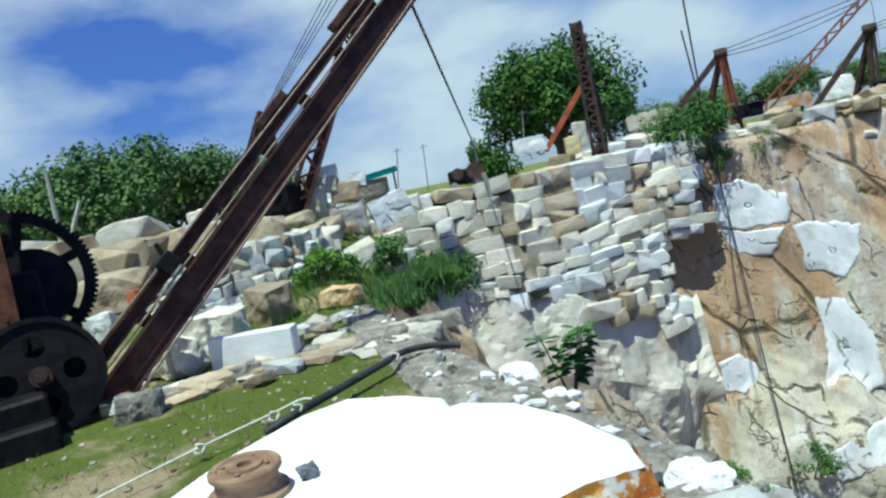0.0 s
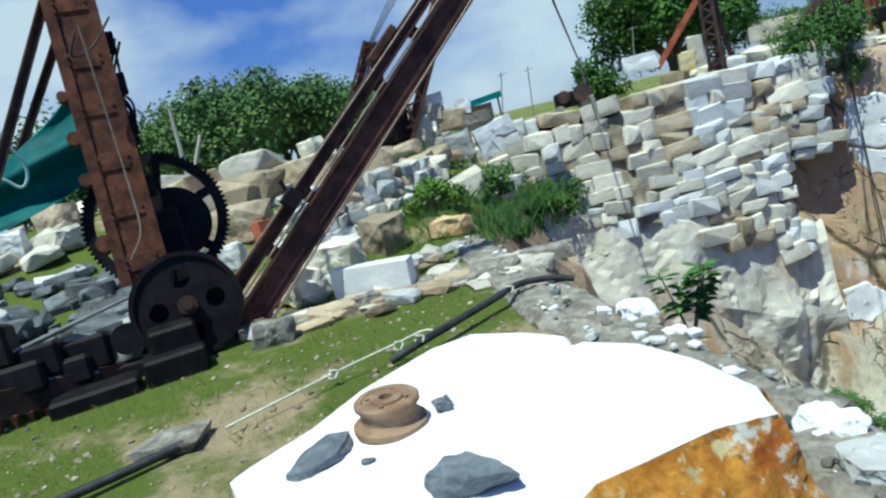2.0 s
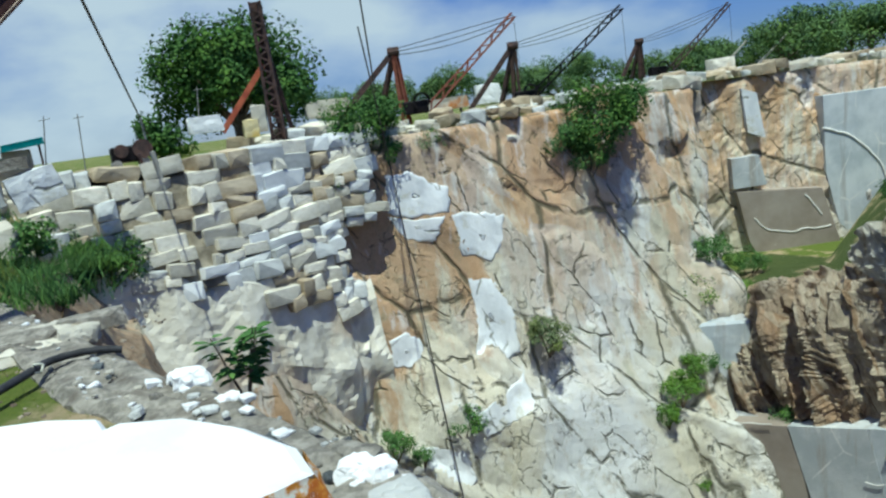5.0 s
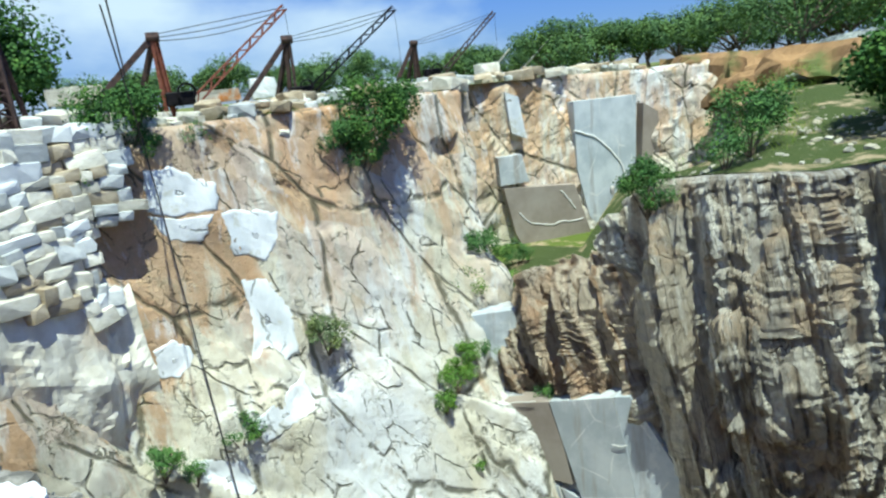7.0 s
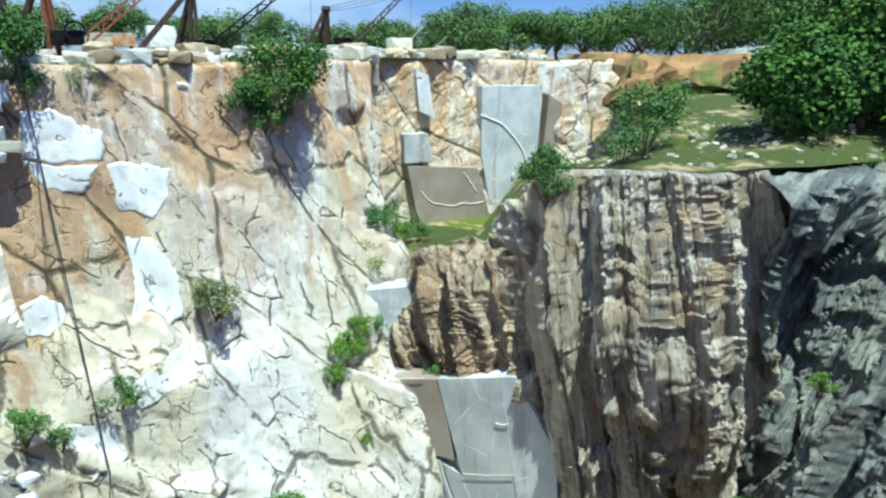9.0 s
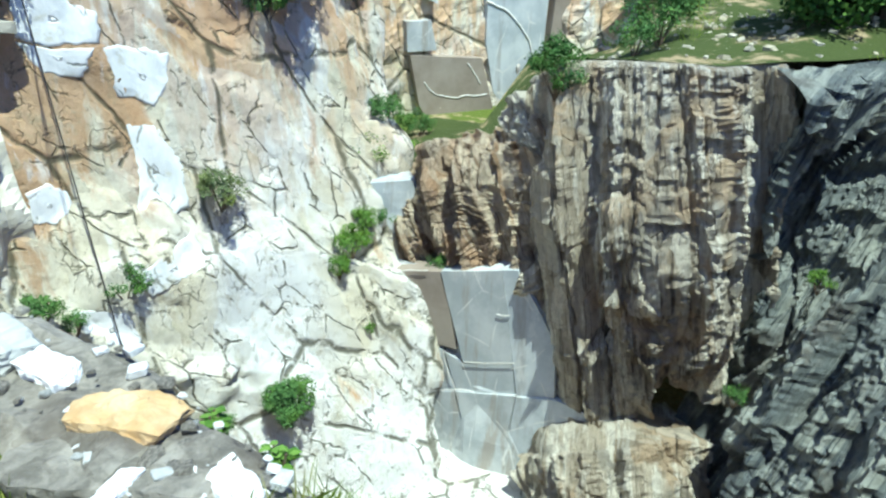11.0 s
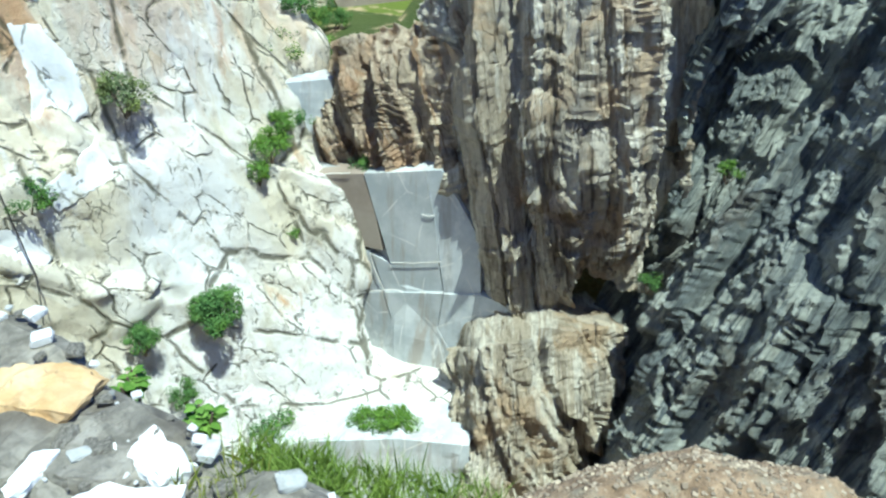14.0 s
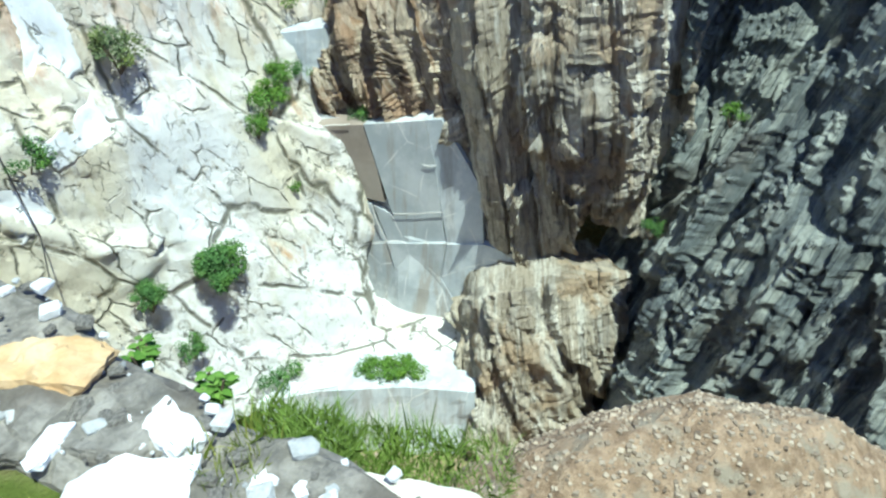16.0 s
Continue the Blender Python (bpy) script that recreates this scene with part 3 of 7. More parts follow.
def tree(name, at, height, radius, leafmat, seed, count=2600, leaf=0.28, flat=0.8, label="", trunk=0.16, category="tree", clumps=26, group=""):
    rng = random.Random(seed)
    base = empty(name, pose(*at))
    top = height - radius * flat
    vs, fs, cl = crown(rng, radius, count, leaf, flat, clumps)
    ob = raw("crown", [v + Vector((0, 0, top)) for v in vs], fs, leafmat, base)
    bm = bmesh.new()
    knee = Vector((rng.uniform(-.15, .15) * height, rng.uniform(-.1, .1) * height, top * 0.55))
    rod_into(bm, (0, 0, -0.3), knee, trunk, 8, trunk * 0.75)
    for c, r in cl[:9]:
        rod_into(bm, knee - Vector((0, 0, 0.1)), c * 0.8 + Vector((0, 0, top)), trunk * 0.5, 6, trunk * 0.12)
    part("trunk", bm, M_BARK, base)
    return tagged(base, label, category, group)


def bush(name, at, radius, leafmat, seed, count=900, leaf=0.2, flat=0.85, label="", category="bush", group="", clumps=14):
    rng = random.Random(seed)
    base = empty(name, pose(*at))
    vs, fs, cl = crown(rng, radius, count, leaf, flat, clumps, -0.2)
    raw("foliage", [v + Vector((0, 0, radius * flat * 0.7)) for v in vs], fs, leafmat, base)
    bm = bmesh.new()
    for c, r in cl[:7]:
        rod_into(bm, (0, 0, -0.2), c * 0.85 + Vector((0, 0, radius * flat * 0.7)), 0.035 * radius + 0.01, 5, 0.008)
    part("stem", bm, M_BARK, base)
    return tagged(base, label, category, group)
from mathutils.bvhtree import BVHTree

# ---- the pit, its rim and the ground ----
# rim: x, y, z; then the foot of the wall below it: x, y, z
RIM = [
    (0.62, 1.12, 0.0, 1.5, 2.0, -25), (0.20, 1.75, 0.0, 1.2, 3.0, -25), (-0.2, 2.5, 0.0, 0.6, 4.2, -25), (-0.86, 3.33, 0.0, 0.2, 5.5, -25), (-2.43, 4.85, 0.0, -0.6, 7.5, -24),
    (-3.47, 5.94, 0.0, -1.2, 9.5, -22), (-5.7, 8.3, 0.0, -2.2, 12.5, -20), (-7.2, 11.8, -0.2, -2.6, 15.5, -19), (-9.4, 15.4, 0.0, -2.8, 17.0, -18),
    (-11.2, 18.0, 1.1, -3.0, 18.4, -18), (-7.7, 20.0, 1.2, -2.6, 19.0, -19), (-4.8, 23.7, 1.2, -1.2, 19.8, -20), (-0.5, 25.0, 1.0, 1.0, 19.8, -20.5),
    (4.9, 27.2, 1.1, 5.2, 20.0, -21), (11.8, 31.4, 1.2, 10.8, 20.4, -22.5), (13.6, 37.6, 1.3, 12.6, 31.0, -24), (21.5, 38.9, 1.3, 20.5, 38.0, -9),
    (27.5, 38.9, 1.2, 26, 38.0, -9), (34, 34, 1.6, 30, 30, -9), (40, 22, 3.2, 31, 18, -12), (40, 4, 3.5, 30, 5, -25), (30, -10, 2.0, 24, -3, -25), (14, -9, 0.8, 14, -3, -25),
    (3.5, -4.2, 0.1, 5, -2.0, -25), (1.2, -1.0, 0.0, 2.4, -0.4, -25), (0.88, 0.3, 0.0, 1.9, 0.9, -25),
]


def build_ground():
    """One sheet from the rim of the pit out to the horizon."""
    pts = [Vector(r[:3]) for r in RIM]
    ring = []
    for a, b in zip(pts, pts[1:] + pts[:1]):
        n = max(1, int((b - a).length / 0.6))
        ring += [a.lerp(b, i / n) for i in range(n)]
    n = len(ring)
    c = Vector((11, 16, 0))
    offs = [0, 0.25, 0.6, 1.2, 2, 3, 4.5, 6.5, 9, 13, 20, 32, 55, 100, 220, 600, 2000]
    vs, fs = [], []
    for k, o in enumerate(offs):
        for i, p in enumerate(ring):
            d = p - c
            d.z = 0
            d.normalize()
            t = ring[(i + 2) % n] - ring[i - 2]
            nn = Vector((-t.y, t.x, 0)).normalized()
            if nn.dot(d) < 0:
                nn = -nn
            f = min(1, o / 20)
            w = (nn * (1 - f) + d * f).normalized()
            q = p + w * o
            bump = 0.05 * noise.noise(q * 0.9) * min(1, o) + 0.25 * noise.noise(q * 0.12) * min(1, o / 8)
            z = p.z + bump
            # the heap and hill on the far left, and the hill on the right
            if o > 0:
                dist, ang = math.hypot(q.x, q.y), math.degrees(math.atan2(q.x, q.y))
                hill = 1.55 * max(0, min(1, (dist - 10.5) / 7)) * max(0, min(1, (-30 - ang) / 6)) if -150 < ang else 0
                z = max(z, hill + bump)
                z = z + (0.8 - z) * min(1, max(0, (o - 30) / 60))
            vs.append((q.x, q.y, z))
    for k in range(len(offs) - 1):
        for i in range(n):
            a, b = k * n + i, k * n + (i + 1) % n
            fs.append((a, b, b + n, a + n))
    g = raw("ground", vs, fs, M_GROUND, smooth=True)
    global GROUND
    GROUND = BVHTree.FromPolygons([Vector(v) for v in vs], fs)
    tagged(g, "grassy stony earth round the open quarry pit", "ground", kind="structure")


build_ground()


def drop(x, y, z=30):
    """Height of the ground sheet at x, y."""
    hit = GROUND.ray_cast(Vector((x, y, z)), Vector((0, 0, -1)))[0]
    return hit.z if hit else 0.0


def mid(r, k, dx=0.0, dy=0.0):
    return (r[0] + (r[3] - r[0]) * k + dx, r[1] + (r[4] - r[1]) * k + dy, r[2] + (r[5] - r[2]) * k)


def build_walls():
    near = RIM[-5:] + RIM[:9]
    st = [[r[:3], mid(r, 0.5), r[3:]] for r in near]
    o, _ = rock_face("pit_wall_near", st[::-1], 0.7, M_SOIL, ((3.0, 0.6),), seed=4)
    tagged(o, "stony earth side of the pit below the terrace", "rock wall", kind="structure")
    far = RIM[8:16]
    st = [[r[:3], mid(r, 0.27, 0.28, -0.28), mid(r, 0.55, 0.2, -0.2), r[3:]] if r[0] < -4 else [r[:3], mid(r, 0.25, 0, 0.4), mid(r, 0.55, 0, 0.4), r[3:]] for r in far]
    o, _ = rock_face("cliff_north", st[::-1], 0.14, M_CLIFF, ((4.2, 0.55), (1.7, 0.15), (0.7, 0.045)), seed=2, fine=0.012, stretch=(1, 1, 0.6), turn=35, gap=0.15, soft=True)
    tagged(o, "cream and white marble quarry cliff with dark cracks and rust stains", "cliff", kind="structure")
    rec = [(12.4, 38.6, 1.3, 12.4, 37.4, -13)] + RIM[16:19]
    st = [[r[:3], mid(r, 0.5), r[3:]] for r in rec]
    o, _ = rock_face("cliff_recess", st[::-1], 0.3, M_CLIFF, ((3.0, 0.4), (1.2, 0.15)), seed=6, stretch=(1, 1, 0.5), gap=0.4)
    tagged(o, "rust streaked back wall of the upper quarry bench", "cliff", kind="structure")
    east = RIM[18:22]
    st = [[r[:3], mid(r, 0.5), r[3:]] for r in east]
    # same shade-darkened rock colour as the east cliff
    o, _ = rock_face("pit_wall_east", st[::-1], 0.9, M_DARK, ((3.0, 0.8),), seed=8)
    tagged(o, "rock side of the pit with shade in its dark colour", "rock wall", kind="structure")
    bm = bmesh.new()
    bmesh.ops.create_grid(bm, x_segments=40, y_segments=40, size=24, matrix=pose(14, 12, -24.2))
    for v in bm.verts:
        v.co.z += 0.5 * noise.noise(v.co * 0.5)
    tagged(link("pit_floor", bm, M_SOIL), "rubble covered floor of the quarry pit", "ground", kind="structure")


build_walls()


def polar(a, d, z):
    return (math.sin(radians(a)) * d, math.cos(radians(a)) * d, z)


def build_promontory():
    # lower sawn wall
    st = [[polar(20.5, 28.6, -11.6), polar(20.5, 27.0, -18), polar(20.0, 25.6, -24.5)], [polar(24, 27.6, -11.7), polar(24, 27.0, -18), polar(24, 26.2, -24.5)],
          [polar(31, 25.8, -11.6), polar(31, 25.2, -18), polar(31, 24.6, -24.5)], [polar(36, 25.0, -11.6), polar(36.5, 24.6, -18), polar(37, 24.3, -24.5)],
          [polar(42, 24.6, -12), polar(42, 24.8, -18), polar(42, 24.9, -24.5)]]
    o, top = rock_face("cut_wall_lower", st[::-1], 0.5, M_GREYCUT, ((4.0, 0.25),), seed=12, fine=0.03)
    tagged(o, "grey sawn marble face with pale joints", "rock wall", kind="structure")
    # brown overhang and bench front
    st = [[polar(23.2, 31.0, -8.6), polar(23.2, 29.8, -9.5), polar(23, 28.6, -10.6), polar(22.8, 28.4, -11.8)],
          [polar(26, 29.6, -7.2), polar(26, 28.2, -8.4), polar(26, 28.0, -10.2), polar(26, 28.6, -11.9)],
          [polar(30, 29.0, -6.4), polar(30, 27.2, -7.6), polar(30, 26.6, -9.6), polar(30.5, 27.2, -12)],
          [polar(33.5, 28.0, -5.6), polar(33.5, 26.2, -7.4), polar(34, 25.6, -10.4), polar(35, 25.8, -13)],
          [polar(35.2, 28.1, -3.4), polar(36, 26.5, -8), polar(37.5, 25.8, -13), polar(39.5, 25.2, -18)],
          [polar(36.6, 25.6, -2.5), polar(37.6, 24.2, -8), polar(39.5, 23.9, -13), polar(41.5, 24.4, -19)],
          [polar(40, 24.2, -2.2), polar(41, 23.0, -7), polar(42.5, 23.6, -12), polar(44, 24.4, -20)],
          [polar(44.4, 23.6, -2.1), polar(45.5, 22.3, -6), polar(47, 21.8, -8.8), polar(47, 25.0, -12)],
          [polar(47.5, 23.6, -2.1), polar(48.5, 22.8, -6), polar(49.5, 23.4, -9), polar(50, 26.0, -14)],
          [polar(52, 24.5, -1.9), polar(53, 25.4, -6), polar(53.5, 26.4, -10), polar(53.5, 27.0, -16)]]
    o, _ = rock_face("overhang", st[4::-1], 0.13, M_BROWN, ((2.4, 0.5), (0.7, 0.12)), seed=14, fine=0.05, stretch=(1.2, 1.2, 0.45), turn=12, gap=0.3, beds=(0.35, 38, ((0.55, 0.9, 0.5), (0.26, 0.45, 0.22))))
    tagged(o, "brown overhanging rock above the sawn wall", "cliff", kind="structure")
    o, top = rock_face("promontory", st[:2:-1], 0.14, M_BAND, ((3.0, 0.5), (0.9, 0.08)), seed=15, fine=0.04, stretch=(1.2, 1.2, 0.33), turn=8, gap=0.3, beds=(0.16, 42, ((0.9, 3.0, 0.55), (0.42, 1.3, 0.32), (0.2, 0.6, 0.12))))
    tagged(o, "steeply banded brown, grey and white rock promontory", "cliff", kind="structure")
    # east wall, its deep shade put into the rock colour
    st = [[polar(51, 24.2, -1.9), polar(51.5, 26.0, -8), polar(52, 27.2, -15), polar(51, 26.4, -25)],
          [polar(55, 25.6, -1.9), polar(55, 27.2, -8), polar(55, 26.6, -13), polar(54.5, 24.2, -25)],
          [polar(60, 28.6, -1.8), polar(60, 26.9, -7), polar(60, 24.6, -13), polar(60, 20.0, -25)],
          [polar(66, 29.0, -1.4), polar(66, 25.8, -7), polar(66, 23.0, -13), polar(67, 18.0, -25)],
          [polar(74, 27.6, -1.0), polar(74, 23.6, -7), polar(74, 21.6, -13), polar(75, 16.0, -25)],
          [polar(86, 22.6, -0.6), polar(86, 21.6, -7), polar(86, 19.6, -13), polar(86, 14.5, -25)],
          [polar(105, 22.0, 0.5), polar(105, 20.6, -7), polar(105, 18.6, -13), polar(105, 13.5, -25)]]
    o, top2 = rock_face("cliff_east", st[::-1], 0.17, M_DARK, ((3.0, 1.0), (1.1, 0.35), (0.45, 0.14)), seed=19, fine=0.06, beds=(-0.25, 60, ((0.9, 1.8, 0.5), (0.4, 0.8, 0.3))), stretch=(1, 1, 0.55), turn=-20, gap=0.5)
    tagged(o, "jagged grey green rock wall, colour darkened for its shade", "cliff", kind="structure")
    # grassy shelf above the promontory, up to the far rim
    vs, fs = [], []
    A = [23, 26, 30, 33.5, 35.2, 36.6, 40, 44.4, 48, 52, 55, 60, 66, 74, 86, 105]
    D = [31, 29.6, 29, 28, 27.4, 25.6, 24.2, 23.6, 23.6, 24.3, 25.4, 28.4, 28.8, 27.4, 22.6, 22]
    Z = [-8.6, -7.2, -6.4, -5.6, -3.6, -2.5, -2.2, -2.1, -2.1, -1.9, -1.9, -1.8, -1.4, -1.0, -0.6, 0.5]
    n = 14
    for a, d, z in zip(A, D, Z):
        for i in range(n):
            k = i / (n - 1)
            far = 45 if a > 30 else 40
            zf = -0.2 if 42 < a < 53 else 2.2 if a > 42 else (-8.4 if a < 32 else -5.5 if a < 38 else -4.6)
            q = Vector(polar(a, d + (far - d) * k, z + (zf - z) * k ** 0.8))
            q.z += 0.4 * noise.noise(q * 0.4) * (k > 0) + (0 if k else 0.05)
            vs.append(q)
    for i in range(len(A) - 1):
        for j in range(n - 1):
            fs.append((i * n + j, i * n + j + 1, (i + 1) * n + j + 1, (i + 1) * n + j))
    tagged(raw("bench_ground", vs, fs, M_SLOPE, smooth=True), "grass and scree slope above the promontory", "ground", kind="structure")
    st = [[polar(a, 48.6, 1.7), polar(a, 48.0, 0.4), polar(a, 47.4, -2.4)] if a < 41 else [polar(a, 45.6, 1.7), polar(a, 44.4, 0.6), polar(a, 43.0, -0.9)] for a in (36.4, 38, 40, 42.5, 46, 50, 54)]
    o, _ = rock_face("earth_bank", st[::-1], 0.5, M_BANK, ((2.5, 0.7), (1.0, 0.3)), seed=33)
    tagged(o, "eroded orange earth bank under the tree belt", "bank", kind="structure")
    # bench in front of the recess
    bm = bmesh.new()
    q = [polar(17.4, 31, -8.7), polar(24, 30.6, -8.7), polar(32, 36, -8.6), polar(34, 44, -8.4), polar(26, 46, -8.4), polar(14, 42, -8.4)]
    bmesh.ops.contextual_create(bm, geom=[bm.verts.new(p) for p in q])
    r = bmesh.ops.extrude_face_region(bm, geom=list(bm.faces))
    for v in r["geom"]:
        if isinstance(v, bmesh.types.BMVert):
            v.co.z = -13
    tagged(link("bench", bm, M_GROUND), "grassy quarry bench", "ground", kind="structure")


build_promontory()


def build_low_ledge():
    st = [[polar(12.5, 21.7, -20.1), polar(13, 20.3, -20.5), polar(13, 19.9, -24.5)], [polar(20, 22.1, -20.4), polar(20, 20.3, -20.6), polar(20, 19.9, -24.5)],
          [polar(30, 22.2, -20.5), polar(30, 20.1, -20.6), polar(30, 19.7, -24.5)], [polar(38.5, 22.1, -20.5), polar(38.5, 20.0, -20.7), polar(39, 19.5, -24.5)]]
    o, _ = rock_face("low_ledge", st[::-1], 0.4, M_BLUEGREY, ((3.0, 0.12),), seed=23, fine=0.03)
    tagged(o, "blue grey sawn marble ledge above the pit floor", "rock ledge", kind="structure")
    bm = bmesh.new()
    vs = [polar(12, 20.6, -20.55), polar(25, 20.5, -20.6), polar(39, 20.3, -20.6), polar(40, 25.5, -20.4), polar(25, 27, -20.2), polar(12, 24, -20.6)]
    bmesh.ops.contextual_create(bm, geom=[bm.verts.new(p) for p in vs])
    tagged(link("ledge_top", bm, M_CLIFF), "pale stony top of the low marble ledge", "ground", kind="structure")
    st = [[polar(36.6, 24.2, -19.0), polar(36.8, 21.5, -20.4), polar(39, 20.0, -24.6)], [polar(38.6, 22.2, -17.2), polar(38.8, 20.4, -19.0), polar(41, 19.2, -24.6)],
          [polar(43, 21.8, -16.2), polar(43.5, 20.2, -18.0), polar(45, 19.2, -24.6)], [polar(47.5, 22.6, -15.9), polar(48.5, 21.0, -18), polar(48, 20.6, -24.6)],
          [polar(51.5, 24.8, -16.6), polar(52.5, 23.6, -19), polar(52, 22.6, -24.6)]]
    o, top = rock_face("striped_ledge_rock", st[::-1], 0.12, M_BAND, ((2.2, 0.35), (0.6, 0.1)), seed=27, fine=0.04, stretch=(1.2, 1.2, 0.5), turn=25, gap=0.3, beds=(0.45, 42, ((0.5, 1.4, 0.4), (0.24, 0.6, 0.18))))
    tagged(o, "striped white and brown rock spur on the pit floor", "rock", kind="structure")
    vs = [p + Vector((0, 0, -0.02)) for p in top] + [p + Vector((0.9, 2.6, -0.5)) for p in top]
    n = len(top)
    raw("spur_top", vs, [(i, i + 1, n + i + 1, n + i) for i in range(n - 1)], M_BAND)
    tagged(bpy.data.objects["spur_top"], "white striped top of the rock spur", "rock", kind="structure")


build_low_ledge()


def build_mound():
    """Spur of stony earth just below the terrace."""
    bm = bmesh.new()
    bmesh.ops.create_grid(bm, x_segments=70, y_segments=60, size=1, matrix=Matrix.Identity(4))
    for v in bm.verts:
        x, y = v.co.x * 6.4, v.co.y * 3.2
        r = math.hypot(x / 6.0, y / 2.6)
        z = -5.1 - 4.5 * max(0, r - 0.12) ** 1.5 - 0.008 * x * x
        p = Vector((x, y, 0))
        z += 0.22 * noise.noise(p * 0.9) + 0.10 * noise.noise(p * 2.5) + 0.05 * noise.noise(p * 7)
        v.co = (x, y, z)
    o = link("earth_mound", bm, M_SOIL)
    o.matrix_basis = pose(5.6, 3.0, 0, 0, 0, -20)
    tagged(o, "mound of reddish stony earth below the rim", "mound", kind="structure")


build_mound()
# ---- near terrace: the marble block and what lies on it ----
def grid_patch(bm, a, b, c, d, n, m, amp, freq, seed=0.0):
    """Uneven four-sided patch a-b (top) to d-c (bottom)."""
    a, b, c, d = map(Vector, (a, b, c, d))
    nr = (b - a).cross(d - a).normalized()
    vs = []
    for j in range(m + 1):
        for i in range(n + 1):
            p = a.lerp(b, i / n).lerp(d.lerp(c, i / n), j / m)
            k = 0.35 if j in (0, m) else 1
            q = p * freq + Vector((seed, 0, 0))
            vs.append(bm.verts.new(p + nr * amp * k * (noise.noise(q) + 0.5 * noise.noise(q * 2.9))))
    for j in range(m):
        for i in range(n):
            o = j * (n + 1) + i
            bm.faces.new((vs[o], vs[o + 1], vs[o + n + 2], vs[o + n + 1]))


def white_block():
    top = [(-2.85, 1.46), (-2.81, 1.93), (-2.83, 2.36), (-2.75, 2.96), (-2.59, 3.2), (-2.2, 3.2), (-1.9, 3.11), (-1.8, 2.97), (-1.74, 3.02), (-1.42, 2.98), (-1.11, 2.79), (-0.83, 2.53),
           (-0.72, 2.3), (-0.91, 2.16), (-1.02, 2.0), (-1.22, 1.74), (-1.26, 1.45), (-1.45, 1.15), (-2.0, 1.0), (-2.395, 1.21)]
    low = [(-2.98, 1.45), (-2.88, 1.93), (-2.86, 2.36), (-2.78, 2.99), (-2.6, 3.25), (-2.2, 3.25), (-1.9, 3.2), (-1.8, 3.1), (-1.7, 3.1), (-1.38, 3.06), (-1.05, 2.88), (-0.72, 2.6),
           (-0.56, 2.36), (-0.58, 2.12), (-0.66, 1.85), (-0.82, 1.55), (-0.98, 1.28), (-1.3, 0.98), (-2.0, 0.86), (-2.48, 1.08)]
    base = empty("marble_block", pose(-1.8, 2.1, 0))
    inv = Vector((1.8, -2.1, 0))
    bm = bmesh.new()
    n = len(top)
    z = 0.47
    cen = bm.verts.new(Vector((-1.9, 2.1, z + 0.015)) + inv)
    rings = []
    for k in (0.35, 0.7, 0.96, 1.0):
        row = []
        for i, (x, y) in enumerate(top):
            p = Vector((-1.9, 2.1, 0)).lerp(Vector((x, y, 0)), k)
            dz = 0.012 * noise.noise(p * 3.1) + 0.006 * noise.noise(p * 9) - (0.025 if k == 1 else 0)
            row.append(bm.verts.new(p + inv + Vector((0, 0, z + dz))))
        rings.append(row)
    for i in range(n):
        bm.faces.new((cen, rings[0][i], rings[0][(i + 1) % n]))
        for a, b in zip(rings, rings[1:]):
            bm.faces.new((a[i], b[i], b[(i + 1) % n], a[(i + 1) % n]))
    for i in range(n):
        j = (i + 1) % n
        if i in (11, 12, 13, 14, 15, 16):
            back = inv + Vector((-0.035, 0.022, 0))
            grid_patch(bm, Vector((*top[i], z - 0.035)) + back, Vector((*top[j], z - 0.035)) + back, Vector((*low[j], -0.04)) + back * 1.0 + Vector((-0.12, 0.08, 0)), Vector((*low[i], -0.04)) + back + Vector((-0.12, 0.08, 0)), 4, 5, 0.0, 3.0)
            continue
        grid_patch(bm, Vector((*top[i], z - 0.02)) + inv, Vector((*top[j], z - 0.02)) + inv, Vector((*low[j], -0.04)) + inv, Vector((*low[i], -0.04)) + inv, 4, 5, 0.03, 3.0)
    bmesh.ops.remove_doubles(bm, verts=bm.verts, dist=0.03)
    bmesh.ops.recalc_face_normals(bm, faces=bm.faces)
    part("body", bm, M_WHITE, base)
    inset = lambda p: (p[0] + 0.006, p[1] - 0.004)
    bm = bmesh.new()
    for i in (11, 12, 13, 14, 15, 16):
        j = i + 1
        grid_patch(bm, Vector((*inset(top[i]), z - 0.02)) + inv, Vector((*inset(top[j]), z - 0.02)) + inv, Vector((*low[j], -0.04)) + inv, Vector((*low[i], -0.04)) + inv, 10, 16, 0.06, 4.0, 3.0)
    bmesh.ops.remove_doubles(bm, verts=bm.verts, dist=0.02)
    bmesh.ops.recalc_face_normals(bm, faces=bm.faces)
    part("crust", bm, M_ORANGE, base, "rust orange weathered face")
    return tagged(base, "rough white marble block with a rust orange broken side", "block")


white_block()


